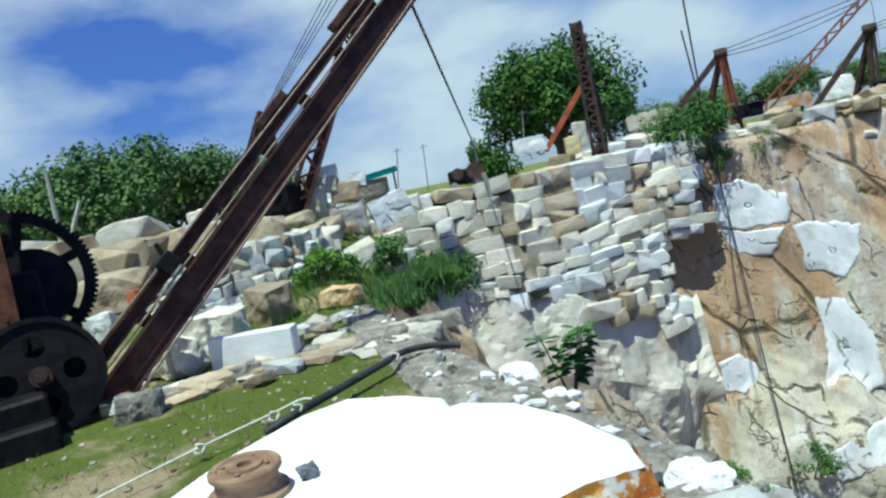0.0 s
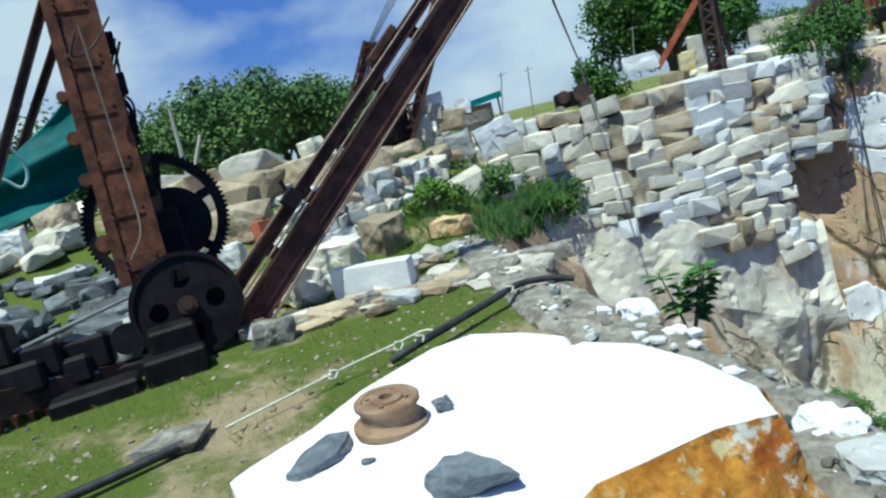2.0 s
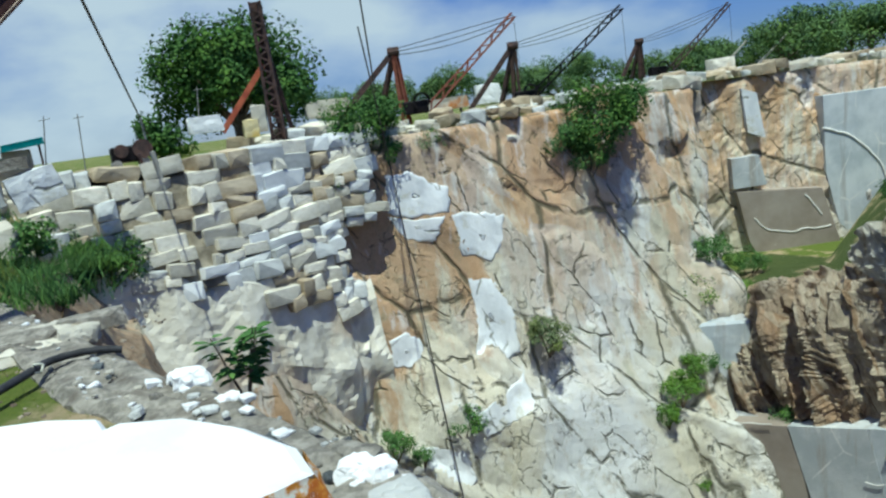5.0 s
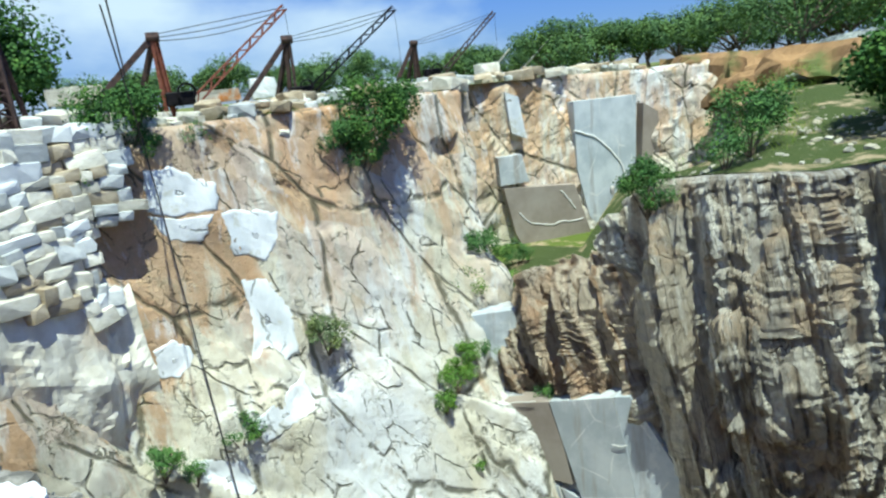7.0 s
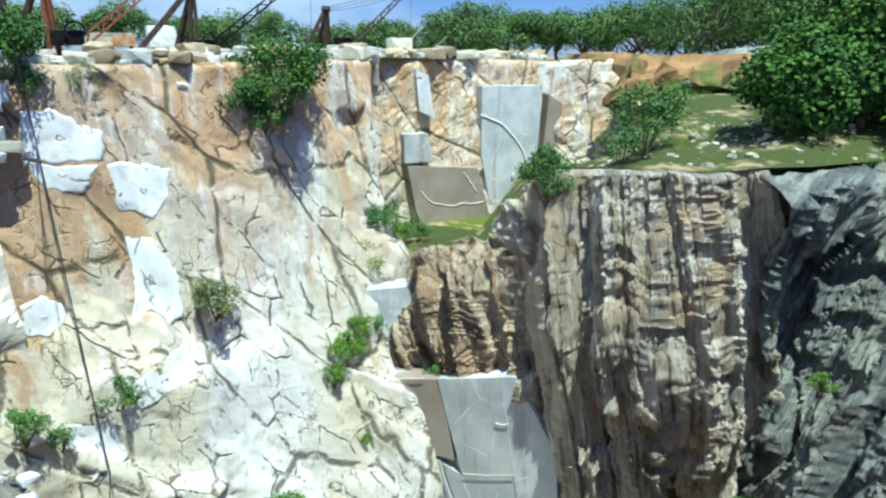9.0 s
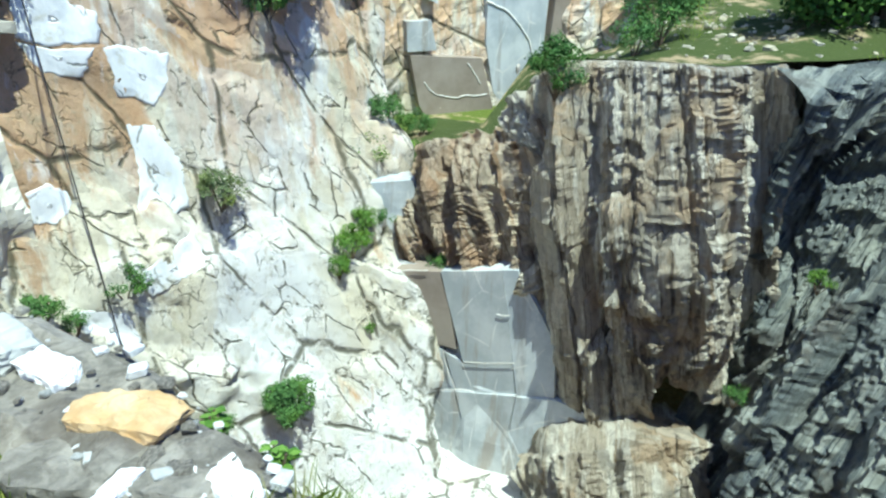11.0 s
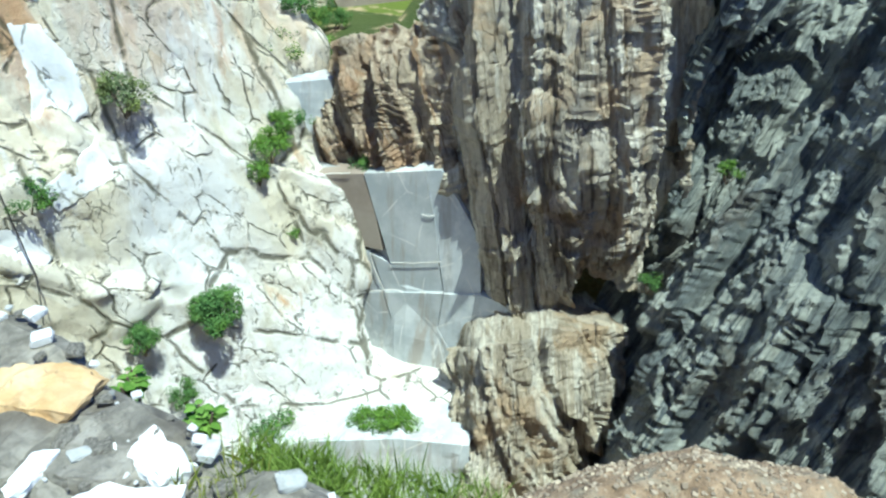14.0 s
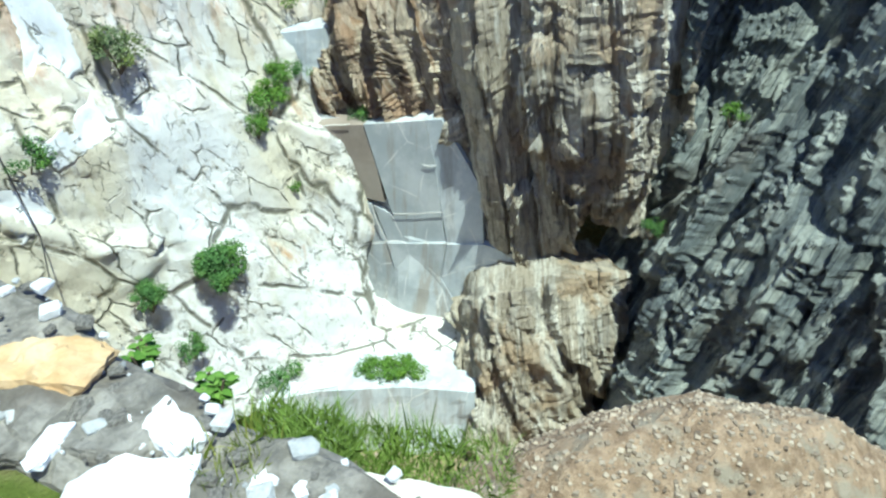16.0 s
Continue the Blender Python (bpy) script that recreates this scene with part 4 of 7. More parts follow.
def pulley():
    base = empty("pulley_wheel", pose(-2.30, 1.98, 0.475, 0, 4, 0))
    prof = [(0.0, 0.0), (0.165, 0.0), (0.172, 0.012), (0.172, 0.034), (0.148, 0.044), (0.135, 0.06), (0.132, 0.095), (0.14, 0.115), (0.152, 0.122), (0.152, 0.140), (0.145, 0.147), (0.118, 0.147), (0.112, 0.139), (0.078, 0.139), (0.074, 0.152), (0.032, 0.152), (0.028, 0.12), (0.0, 0.12)]
    bm = bmesh.new()
    n = 48
    rows = [[bm.verts.new((r * math.cos(2 * math.pi * i / n), r * math.sin(2 * math.pi * i / n), z)) for i in range(n)] for r, z in prof[1:-1]]
    for a, b in zip(rows, rows[1:]):
        for i in range(n):
            bm.faces.new((a[i], a[(i + 1) % n], b[(i + 1) % n], b[i]))
    bm.faces.new(rows[0][::-1]), bm.faces.new(rows[-1])
    part("wheel", bm, M_PULLEY, base)
    for i in range(4):
        bm = bmesh.new()
        a = i * math.pi / 2 + 0.4
        rod_into(bm, (0.095 * math.cos(a), 0.095 * math.sin(a), 0.135), (0.095 * math.cos(a), 0.095 * math.sin(a), 0.15), 0.012, 6)
        part("bolt", bm, M_PULLEY, base)
    tagged(base, "rusty grooved iron pulley wheel lying on marble", "pulley")


pulley()

def slate_chunk(at, foot, crown, seed, label):
    """A split slate chunk: a foot outline and a smaller crown, broken along its beds."""
    at = Vector(at)
    bm = bmesh.new()
    for p in list(foot) + list(crown):
        bm.verts.new(Vector(p) - at)
    bmesh.ops.convex_hull(bm, input=bm.verts)
    bmesh.ops.delete(bm, geom=[v for v in bm.verts if not v.link_faces], context="VERTS")
    bmesh.ops.triangulate(bm, faces=bm.faces)
    for _ in range(4):
        es = [e for e in bm.edges if e.calc_length() > 0.03]
        if not es:
            break
        bmesh.ops.subdivide_edges(bm, edges=es, cuts=1)
        bmesh.ops.triangulate(bm, faces=bm.faces)
    for v in bm.verts:
        q = v.co * 14 + Vector((seed, 0, 0))
        bed = noise.noise(Vector((q.x * 0.4, q.y * 0.4, q.z * 3)))
        v.co += Vector((v.co.x, v.co.y, 0)).normalized() * 0.012 * bed + Vector((0.008 * noise.noise(q * 1.7), 0.008 * noise.noise(q * 1.9), 0.010 * noise.noise(q)))
    ob = link("slate_stone", bm, M_SLATE)
    ob.matrix_basis = pose(*at)
    return tagged(ob, label, "stone")


slate_chunk((-2.5, 1.7, 0.47), ((-2.52, 1.50, 0.46), (-2.45, 1.49, 0.46), (-2.40, 1.53, 0.46), (-2.36, 1.68, 0.46), (-2.38, 1.80, 0.46), (-2.45, 1.86, 0.46), (-2.53, 1.64, 0.46)),
            ((-2.49, 1.49, 0.50), (-2.51, 1.62, 0.53), (-2.49, 1.76, 0.54), (-2.43, 1.83, 0.52), (-2.34, 1.65, 0.52), (-2.39, 1.53, 0.51)), 3, "flat tapering grey slate chunk on the marble block")
slate_chunk((-1.75, 1.7, 0.47), ((-1.72, 1.49, 0.46), (-1.64, 1.52, 0.46), (-1.49, 1.70, 0.46), (-1.59, 1.74, 0.46), (-1.80, 1.61, 0.46), (-1.83, 1.57, 0.46)),
            ((-1.76, 1.50, 0.56), (-1.55, 1.51, 0.57), (-1.43, 1.60, 0.55), (-1.74, 1.61, 0.58), (-1.65, 1.64, 0.59), (-1.52, 1.62, 0.58)), 8, "thick angular grey slate chunk on the marble block")
rock("pebble", (-2.12, 2.16, 0.47), (0.09, 0.07, 0.06), M_SLATE, 12, (0, 0, 30), 0.2, 3, 0.4, "small grey pebble on the marble block", "stone")
rock("pebble", (-2.2, 1.68, 0.47), (0.06, 0.04, 0.02), M_SLATE, 13, (0, 0, 30), 0.2, 3, 0.4, "flat chip of grey slate", "stone")


# ---- rim wall of rubble along the pit's edge ----
RIM_IN = [(-5.95, 8.0), (-3.9, 5.7), (-2.95, 4.6), (-2.5, 4.25), (-1.3, 3.05), (-0.76, 2.55), (-0.38, 2.12), (-0.18, 1.78), (0.0, 1.45), (0.25, 1.0), (0.5, 0.2)]
RIM_OUT = [(-5.6, 8.4), (-3.42, 6.05), (-2.4, 4.98), (-1.62, 4.24), (-0.86, 3.42), (-0.40, 2.95), (-0.05, 2.5), (0.12, 2.05), (0.28, 1.72), (0.55, 1.28), (0.85, 0.4)]


def rim_wall():
    a = smooth_line([(x, y, 0) for x, y in RIM_IN], 10)
    b = smooth_line([(x, y, 0) for x, y in RIM_OUT], 10)
    vs, fs = [], []
    m = 9
    for i, (p, q) in enumerate(zip(a, b)):
        row = [(p.x, p.y, -0.35)]
        for j in range(m):
            s = p.lerp(q, j / (m - 1))
            h = 0.07 + 0.05 * noise.noise(s * 4) + 0.03 * noise.noise(s * 11) - (0.05 if j in (0, m - 1) else 0)
            row.append((s.x + 0.03 * noise.noise(s * 5), s.y, h))
        row.append((q.x, q.y, -1.6))
        vs += row
    w = m + 2
    fs = [(i * w + j, i * w + j + 1, (i + 1) * w + j + 1, (i + 1) * w + j) for i in range(len(a) - 1) for j in range(w - 1)]
    wall = raw("rim_wall", vs, fs, M_RIM)
    tagged(wall, "low rubble and mortar wall along the pit edge", "wall", kind="structure")
    rng = random.Random(77)
    for k in range(295):
        i = rng.randrange(len(a) - 1) if k % 6 else rng.randrange(55, len(a) - 8)
        s = a[i].lerp(b[i], rng.uniform(0.1, 0.98))
        size = rng.choice((0.02, 0.03, 0.045, 0.06, 0.09)) * rng.uniform(0.8, 1.3) * (0.5 if i > 40 else 0.85)
        mat = rng.choice((M_WHITE, M_WHITE, M_WALLSTONE, M_GREYSTONE, M_RIM, M_RUBBLE) if i < 56 else (M_WHITE, M_RIM, M_RIM, M_GREYSTONE))
        o = new("stone", stone_mesh(mat, rng.randrange(9), 0.6))
        o.matrix_basis = pose(s.x, s.y, 0.075 + size * 0.14, rng.uniform(-12, 12), rng.uniform(-12, 12), rng.uniform(0, 360)) @ Matrix.Diagonal((size * 1.3, size, size * 0.6, 1))
        o.parent = wall


rim_wall()
for k, (at, size, mat, turn, lab) in enumerate([
    ((-0.09, 2.06, 0.02), (0.40, 0.24, 0.15), M_TAN, -32, "tan orange boulder on the rim wall"), ((-0.20, 1.93, -0.02), (0.50, 0.34, 0.14), M_RIM, -38, "grey brown mortar mass on the rim wall"),
    ((0.02, 1.80, -0.02), (0.40, 0.30, 0.14), M_RIM, -50, "grey brown mortar lump on the rim wall"), ((0.13, 1.71, 0.0), (0.16, 0.28, 0.13), M_WHITE, 20, "upright white marble rubble on the rim wall"),
    ((0.03, 1.56, -0.02), (0.44, 0.22, 0.15), M_WHITE, -36, "large white marble rubble on the rim wall"), ((-0.12, 1.79, 0.06), (0.18, 0.07, 0.05), M_WHITE, 42, "white marble splinter on the rim wall"),
    ((0.27, 1.43, 0.03), (0.09, 0.07, 0.06), M_WHITE, 10, "small white stone on the rim wall"), ((0.35, 1.36, 0.03), (0.07, 0.06, 0.05), M_WHITE, 80, "small white stone on the rim wall"),
    ((0.56, 1.22, 0.0), (0.52, 0.10, 0.08), M_WALLSTONE, -43, "pale flat stone along the rim wall's edge"),
    ((-1.98, 4.5, 0.04), (0.34, 0.24, 0.17), M_WHITE, 15, "white marble lump on the rim wall"), ((-1.62, 4.12, 0.04), (0.2, 0.16, 0.09), M_WHITE, 35, "flat white stone on the rim wall"),
    ((-0.62, 2.92, 0.02), (0.34, 0.22, 0.16), M_WHITE, -20, "white marble lump on the rim wall"), ((-0.45, 2.6, 0.02), (0.30, 0.34, 0.16), M_GREYSTONE, 30, "pale grey stone on the rim wall"),
    ((-0.70, 3.15, 0.02), (0.4, 0.2, 0.12), M_RIM, -40, "dark flat stone on the rim wall"), ((-0.28, 2.42, 0.02), (0.28, 0.16, 0.12), M_WHITE, -50, "white stone on the rim wall")]):
    rock("rim_stone", at, tuple(c * 0.8 for c in size), mat, 60 + k, (0, 0, turn), 0.17, 5, 0.55, lab, "stone", "stones on the rim wall")


def leafy_plant(name, at, height, leaf, n, seed, mat, label):
    """Upright stems with broad single leaves."""
    rng = random.Random(seed)
    base = empty(name, pose(*at))
    bm = bmesh.new()
    vs, fs = [], []
    for s in range(4):
        d = Vector((rng.uniform(-.45, .45), rng.uniform(-.45, .45), 1)).normalized()
        tip = d * height * rng.uniform(0.7, 1)
        rod_into(bm, (0, 0, -0.1), tip, 0.012, 5, 0.004)
        for k in range(n // 4):
            p = tip * rng.uniform(0.25, 1.0)
            a = rng.uniform(0, 6.28)
            o = Vector((math.cos(a), math.sin(a), rng.uniform(-.25, .35))).normalized()
            w = o.cross(Vector((0, 0, 1))).normalized() * leaf * 0.36
            i = len(vs)
            q = p + o * leaf * 0.25
            vs += [q, q + o * leaf * 0.35 + w, q + o * leaf * 0.8 + w * 0.7, q + o * leaf * 1.1 - Vector((0, 0, leaf * 0.15)), q + o * leaf * 0.8 - w * 0.7, q + o * leaf * 0.35 - w]
            fs.append(tuple(range(i, i + 6)))
    part("stem", bm, M_BARK, base)
    raw("leaves", vs, fs, mat, base)
    return tagged(base, label, "plant")


leafy_plant("broadleaf_shrub", (-1.60, 4.42, 0.0), 0.60, 0.10, 120, 4, M_LEAF_MID, "broad leaved green shrub growing from the rim wall")
leafy_plant("weed", (0.30, 1.98, -0.20), 0.11, 0.038, 90, 5, M_LEAF_LIGHT, "low leafy green weed behind the rim wall")
leafy_plant("weed", (0.16, 2.22, -0.20), 0.11, 0.036, 72, 6, M_LEAF_LIGHT, "low leafy green weed behind the rim wall")


def grass(name, spots, mat, label, seed):
    """Blades in one mesh; spots: x, y, z, radius, count, height."""
    rng = random.Random(seed)
    vs, fs = [], []
    for x, y, z, r, n, h in spots:
        for _ in range(n):
            a, d = rng.uniform(0, 6.28), r * math.sqrt(rng.random())
            p = Vector((x + d * math.cos(a), y + d * math.sin(a), z))
            t = Vector((rng.gauss(0, .35), rng.gauss(0, .35), 1)).normalized() * h * rng.uniform(0.4, 1.1)
            w = Vector((math.cos(a * 7), math.sin(a * 7), 0)) * h * 0.02
            i = len(vs)
            vs += [p - w, p + w, p + t * 0.6 + w * 0.6, p + t + Vector((t.x, t.y, 0)) * 0.5, p + t * 0.6 - w * 0.6]
            fs.append((i, i + 1, i + 2, i + 3, i + 4))
    return tagged(raw(name, vs, fs, mat), label, "grass", kind="stuff")


grass("rim_grass", [(0.66, 2.12, -0.86, 0.16, 900, 0.17), (0.84, 2.0, -0.92, 0.16, 700, 0.15), (1.0, 1.88, -0.96, 0.18, 700, 0.15), (0.54, 2.28, -0.86, 0.14, 650, 0.15), (1.2, 1.78, -1.01, 0.2, 500, 0.12)],
      M_GRASS, "tall green grass just beyond the rim wall", 3)
rng = random.Random(9)
spots = []
for _ in range(1500):
    a, d = rng.uniform(-88, -12), 1.4 + 8.6 * rng.random() ** 0.8
    x, y = math.sin(radians(a)) * d, math.cos(radians(a)) * d
    if noise.noise(Vector((x * 0.6, y * 0.6, 3))) > -0.12 and not (-3 < x < -0.4 and 0.8 < y < 3.4):
        if y < 2.2 - x * 1.02 - 0.3:
            spots.append((x, y, drop(x, y) - 0.01, 0.28, 16, rng.uniform(0.05, 0.11)))
spots += [(0.22, 1.50, 0.05, 0.08, 70, 0.10), (0.30, 1.55, 0.05, 0.08, 60, 0.10), (0.18, 1.60, 0.06, 0.05, 30, 0.09)]
spots += [(x, y, 0.0, 0.14, 60, 0.12) for x, y in ((-0.5, 1.9), (-0.45, 1.75), (-0.3, 1.6), (-0.6, 2.1), (-0.2, 1.5))]
grass("terrace_grass", spots, M_GRASS_DRY, "short green and yellowing grass on the terrace", 5)

# hose and rope
for pts in ([(-6.2, 0.2, 0.04), (-5.3, 0.9, 0.04), (-4.95, 1.35, 0.04), (-4.7, 1.9, 0.04), (-4.55, 2.3, 0.05)], [(-3.75, 3.7, 0.06), (-3.6, 3.95, 0.12), (-3.45, 4.9, 0.14), (-3.38, 5.3, 0.15), (-3.15, 5.5, 0.13), (-2.95, 5.6, 0.08)]):
    hose = tube("rubber_hose", smooth_line(pts, 6), 0.034, M_HOSE)
    tagged(hose, "black rubber hose lying in the grass" if pts[0][0] < -5 else "black rubber hose running over the rim wall", "hose")
rope = tube("rope", smooth_line([(-4.4, 2.55, 0.05), (-4.15, 3.05, 0.1), (-3.98, 3.5, 0.12), (-3.75, 3.85, 0.16), (-3.6, 3.98, 0.2), (-3.5, 4.0, 0.2)], 6), 0.009, M_ROPE)
tagged(rope, "pale rope tied along the hose", "rope")
for p in ((-3.62, 3.95, 0.14), (-3.74, 3.82, 0.14), (-4.05, 3.35, 0.1), (-3.38, 5.1, 0.16)):
    ring = tube("rope_knot", [Vector(p) + Vector((0.04 * math.cos(a), 0.02 * math.sin(3 * a), 0.04 * math.sin(a))) for a in [i * 0.35 for i in range(30)]], 0.010, M_ROPE)
    tagged(ring, "pale rope wound round the hose", "rope")
rock("flat_stone", (-4.75, 2.35, -0.02), (0.55, 0.4, 0.10), M_RIM, 91, (0, 0, 30), 0.1, 4, 0.6, "flat grey stone sheet lying in the grass", "stone")

# ---- winch crane beside the terrace ----
def gear_into(bm, axis_m, r0, r1, th, teeth):
    """Toothed ring."""
    n = teeth * 4
    rows = []
    for s in (-1, 1):
        for inner in (True, False):
            row = []
            for i in range(n):
                a = 2 * math.pi * i / n
                r = r0 if inner else r1 + (0.035 if i % 4 in (1, 2) else 0)
                row.append(bm.verts.new(axis_m @ Vector((r * math.cos(a), r * math.sin(a), s * th / 2))))
            rows.append(row)
    for i in range(n):
        j = (i + 1) % n
        for a, b in ((0, 1), (1, 3), (3, 2), (2, 0)):
            bm.faces.new((rows[a][i], rows[a][j], rows[b][j], rows[b][i]))


def disc_into(bm, m, r, th, holes=4, hole_r=0.1, at=0.55, n=56):
    """Plate with round holes and a thick rim."""
    k = holes
    seg = n // k
    ring_o, ring_h = [], []
    for s in (-1, 1):
        z = s * th / 2
        for h in range(k):
            c0 = 2 * math.pi * h / k
            sector = [bm.verts.new(m @ Vector((r * math.cos(c0 + 2 * math.pi / k * (i / seg - 0.5)), r * math.sin(c0 + 2 * math.pi / k * (i / seg - 0.5)), z))) for i in range(seg + 1)]
            cx, cy = at * r * math.cos(c0), at * r * math.sin(c0)
            q = 16
            hole = [bm.verts.new(m @ Vector((cx + hole_r * math.cos(c0 + 2 * math.pi * i / q), cy + hole_r * math.sin(c0 + 2 * math.pi * i / q), z))) for i in range(q)]
            cen = bm.verts.new(m @ Vector((0, 0, z)))
            half = q // 2
            for i in range(seg):
                a = round(-half * 0.9 + (i / seg) * 2 * half * 0.9)
                b = round(-half * 0.9 + ((i + 1) / seg) * 2 * half * 0.9)
                f = [sector[i], sector[i + 1]] + [hole[x % q] for x in range(b, a - 1, -1)]
                bm.faces.new(f)
            back = [hole[x % q] for x in range(round(half * 0.9), q - round(half * 0.9) + 1)]
            bm.faces.new([sector[seg], cen, sector[0]] + [hole[x % q] for x in range(-round(half * 0.9), -q + round(half * 0.9) - 1, -1)])
    for i in range(n):
        a0, a1 = 2 * math.pi * i / n, 2 * math.pi * (i + 1) / n
        q = []
        for rr, z in ((r * 0.93, th * 0.5), (r * 0.93, th * 1.1), (r * 1.02, th * 1.1), (r * 1.02, -th * 1.1), (r * 0.93, -th * 1.1), (r * 0.93, -th * 0.5)):
            q.append((m @ Vector((rr * math.cos(a0), rr * math.sin(a0), z)), m @ Vector((rr * math.cos(a1), rr * math.sin(a1), z))))
        for (p0, p1), (q0, q1) in zip(q, q[1:]):
            bm.faces.new([bm.verts.new(v) for v in (p0, p1, q1, q0)])


def winch_crane():
    o = Vector((-7.2, 4.4, 0.0))
    base = empty("winch_crane", pose(*o))
    L = lambda p: Vector(p) - o

    def P(name, bm, mat, label="", parent=base):
        return part(name, bm, mat, parent, label)

    face = (Vector((-0.2, -0.2, 1.7)) - Vector((-6.56, 3.99, 0.58))).normalized()
    turn = face.to_track_quat("Z", "Y").to_matrix().to_4x4()
    # lower disc
    bm = bmesh.new()
    disc_into(bm, Matrix.Translation(L((-6.56, 3.99, 0.58))) @ turn, 0.555, 0.05, 4, 0.10, 0.52)
    bmesh.ops.remove_doubles(bm, verts=bm.verts, dist=0.001)
    d = P("wheel", bm, M_DARKSTEEL, "dark oily wheel with four holes")
    bm = bmesh.new()
    c = L((-6.56, 3.99, 0.58))
    rod_into(bm, c - face * 0.5, c + face * 0.12, 0.10, 18)
    rod_into(bm, c + face * 0.10, c + face * 0.18, 0.055, 12)
    part("hub", bm, M_RUSTDARK, d)
    bm = bmesh.new()
    rod_into(bm, c - face * 0.3, c - face * 0.16, 0.44, 32)
    part("back_plate", bm, M_DARKSTEEL, d)
    # large toothed gear
    c = L((-7.65, 4.67, 1.47))
    gm = Matrix.Translation(c) @ turn
    bm = bmesh.new()
    gear_into(bm, gm, 0.68, 0.79, 0.10, 84)
    g = P("gear", bm, M_DARKSTEEL, "large black toothed gear")
    for i in range(6):
        bm = bmesh.new()
        a = i * math.pi / 3 + 0.3
        bar_into(bm, gm @ Vector((0.1 * math.cos(a), 0.1 * math.sin(a), 0)), gm @ Vector((0.7 * math.cos(a), 0.7 * math.sin(a), 0)), 0.07, 0.11)
        part("spoke", bm, M_DARKSTEEL, g)
    bm = bmesh.new()
    c2 = L((-7.43, 4.72, 1.39))
    rod_into(bm, c2 - face * 0.25, c2 + face * 0.02, 0.43, 40)
    P("drum", bm, M_DARKSTEEL, "dark cable drum")
    bm = bmesh.new()
    c3 = L((-7.36, 4.55, 1.26))
    box_into(bm, Matrix.Translation(c3) @ turn, 0.36, 0.62, 0.3, 0.03)
    P("bearing_block", bm, M_DARKSTEEL)
    # mast: two channels with cover plates
    lo, hi = L((-7.10, 3.97, 0.89)), L((-7.23, 4.16, 3.74))
    hi = lo + (hi - lo) * 1.7
    side = (hi - lo).cross(face).normalized()
    for s in (-1, 1):
        bm = bmesh.new()
        m, n = along(lo + side * s * 0.2, hi + side * s * 0.2)
        zax = (hi - lo).normalized()
        fm = Matrix((side, face, zax)).transposed().to_4x4()
        mm = Matrix.Translation((lo + hi) / 2 + side * s * 0.2)
        if zax.dot(side.cross(face)) < 0:
            fm = Matrix((-side, face, zax)).transposed().to_4x4()
        box_into(bm, mm @ fm, 0.03, 0.26, n)
        for q in (-1, 1):
            box_into(bm, mm @ fm @ Matrix.Translation((0, q * 0.115, 0)) , 0.11, 0.028, n)
        P("mast_channel", bm, M_RUST)
    bm = bmesh.new()
    box_into(bm, Matrix.Translation((lo + hi) / 2 + face * 0.095) @ fm, 0.38, 0.02, (hi - lo).length)
    P("mast_web", bm, M_RUST)
    for k in range(9):
        p = lo.lerp(hi, (k + 0.4) / 9)
        bm = bmesh.new()
        box_into(bm, Matrix.Translation(p + face * 0.112) @ fm, 0.38, 0.016, 0.10 if k % 2 else 0.18, 0.004)
        pl_ = P("batten_plate", bm, M_RUST)
        for s in (-1, 1):
            for u in (-1, 1):
                bm = bmesh.new()
                q = p + face * 0.12 + side * s * 0.15 + zax * u * 0.04
                rod_into(bm, q, q + face * 0.02, 0.018, 6)
                part("rivet", bm, M_RUST, pl_)
    for k, (u, w) in enumerate(((0.10, 0.16), (0.24, 0.12), (0.33, 0.13), (0.42, 0.10))):
        p = lo.lerp(hi, u)
        bm = bmesh.new()
        rod_into(bm, p - side * 0.30 - face * 0.06, p - side * 0.30 + face * 0.1, w * 0.55, 14)
        P("sheave", bm, M_RUST)
        bm = bmesh.new()
        box_into(bm, Matrix.Translation(p + zax * 0.5 + side * 0.27) @ fm, 0.12, 0.1, 0.22, 0.01)
        P("bracket", bm, M_DARKSTEEL)
    # boom: two channels with battens
    b0, b1 = L((-6.83, 4.46, -0.05)), L((-4.13, 8.08, 4.02))
    b1 = b0 + (b1 - b0) * 1.55
    ax = (b1 - b0).normalized()
    sd = ax.cross(face).normalized()
    fr = sd.cross(ax).normalized()
    bmx = Matrix((sd, fr, ax)).transposed().to_4x4()
    n = (b1 - b0).length
    for s, w in ((-0.23, 0.13), (0.10, 0.30)):
        bm = bmesh.new()
        mm = Matrix.Translation((b0 + b1) / 2 + sd * s) @ bmx
        box_into(bm, mm, w, 0.035, n)
        P("boom_web", bm, M_BOOM)
        for q in (-1, 1):
            bm = bmesh.new()
            box_into(bm, mm @ Matrix.Translation((q * w / 2, -0.0, 0)), 0.03, 0.16, n)
            P("boom_flange", bm, M_BOOM)
    for k in range(12):
        p = b0.lerp(b1, (k + 0.5) / 12)
        bm = bmesh.new()
        box_into(bm, Matrix.Translation(p - fr * 0.1 + sd * -0.06) @ bmx, 0.5, 0.025, 0.16, 0.004)
        P("boom_batten", bm, M_BOOM)
    for k in (5, 7):
        p = b0.lerp(b1, k / 12.0)
        bm = bmesh.new()
        box_into(bm, Matrix.Translation(p - sd * 0.36) @ bmx, 0.10, 0.2, 0.5, 0.01)
        P("boom_bracket", bm, M_BOOM)
    bm = bmesh.new()
    c = L((-6.01, 5.29, 1.36))
    box_into(bm, Matrix.Translation(c) @ bmx, 0.2, 0.2, 0.22, 0.02)
    bar_into(bm, c, c - sd * 0.22 + ax * 0.1, 0.05)
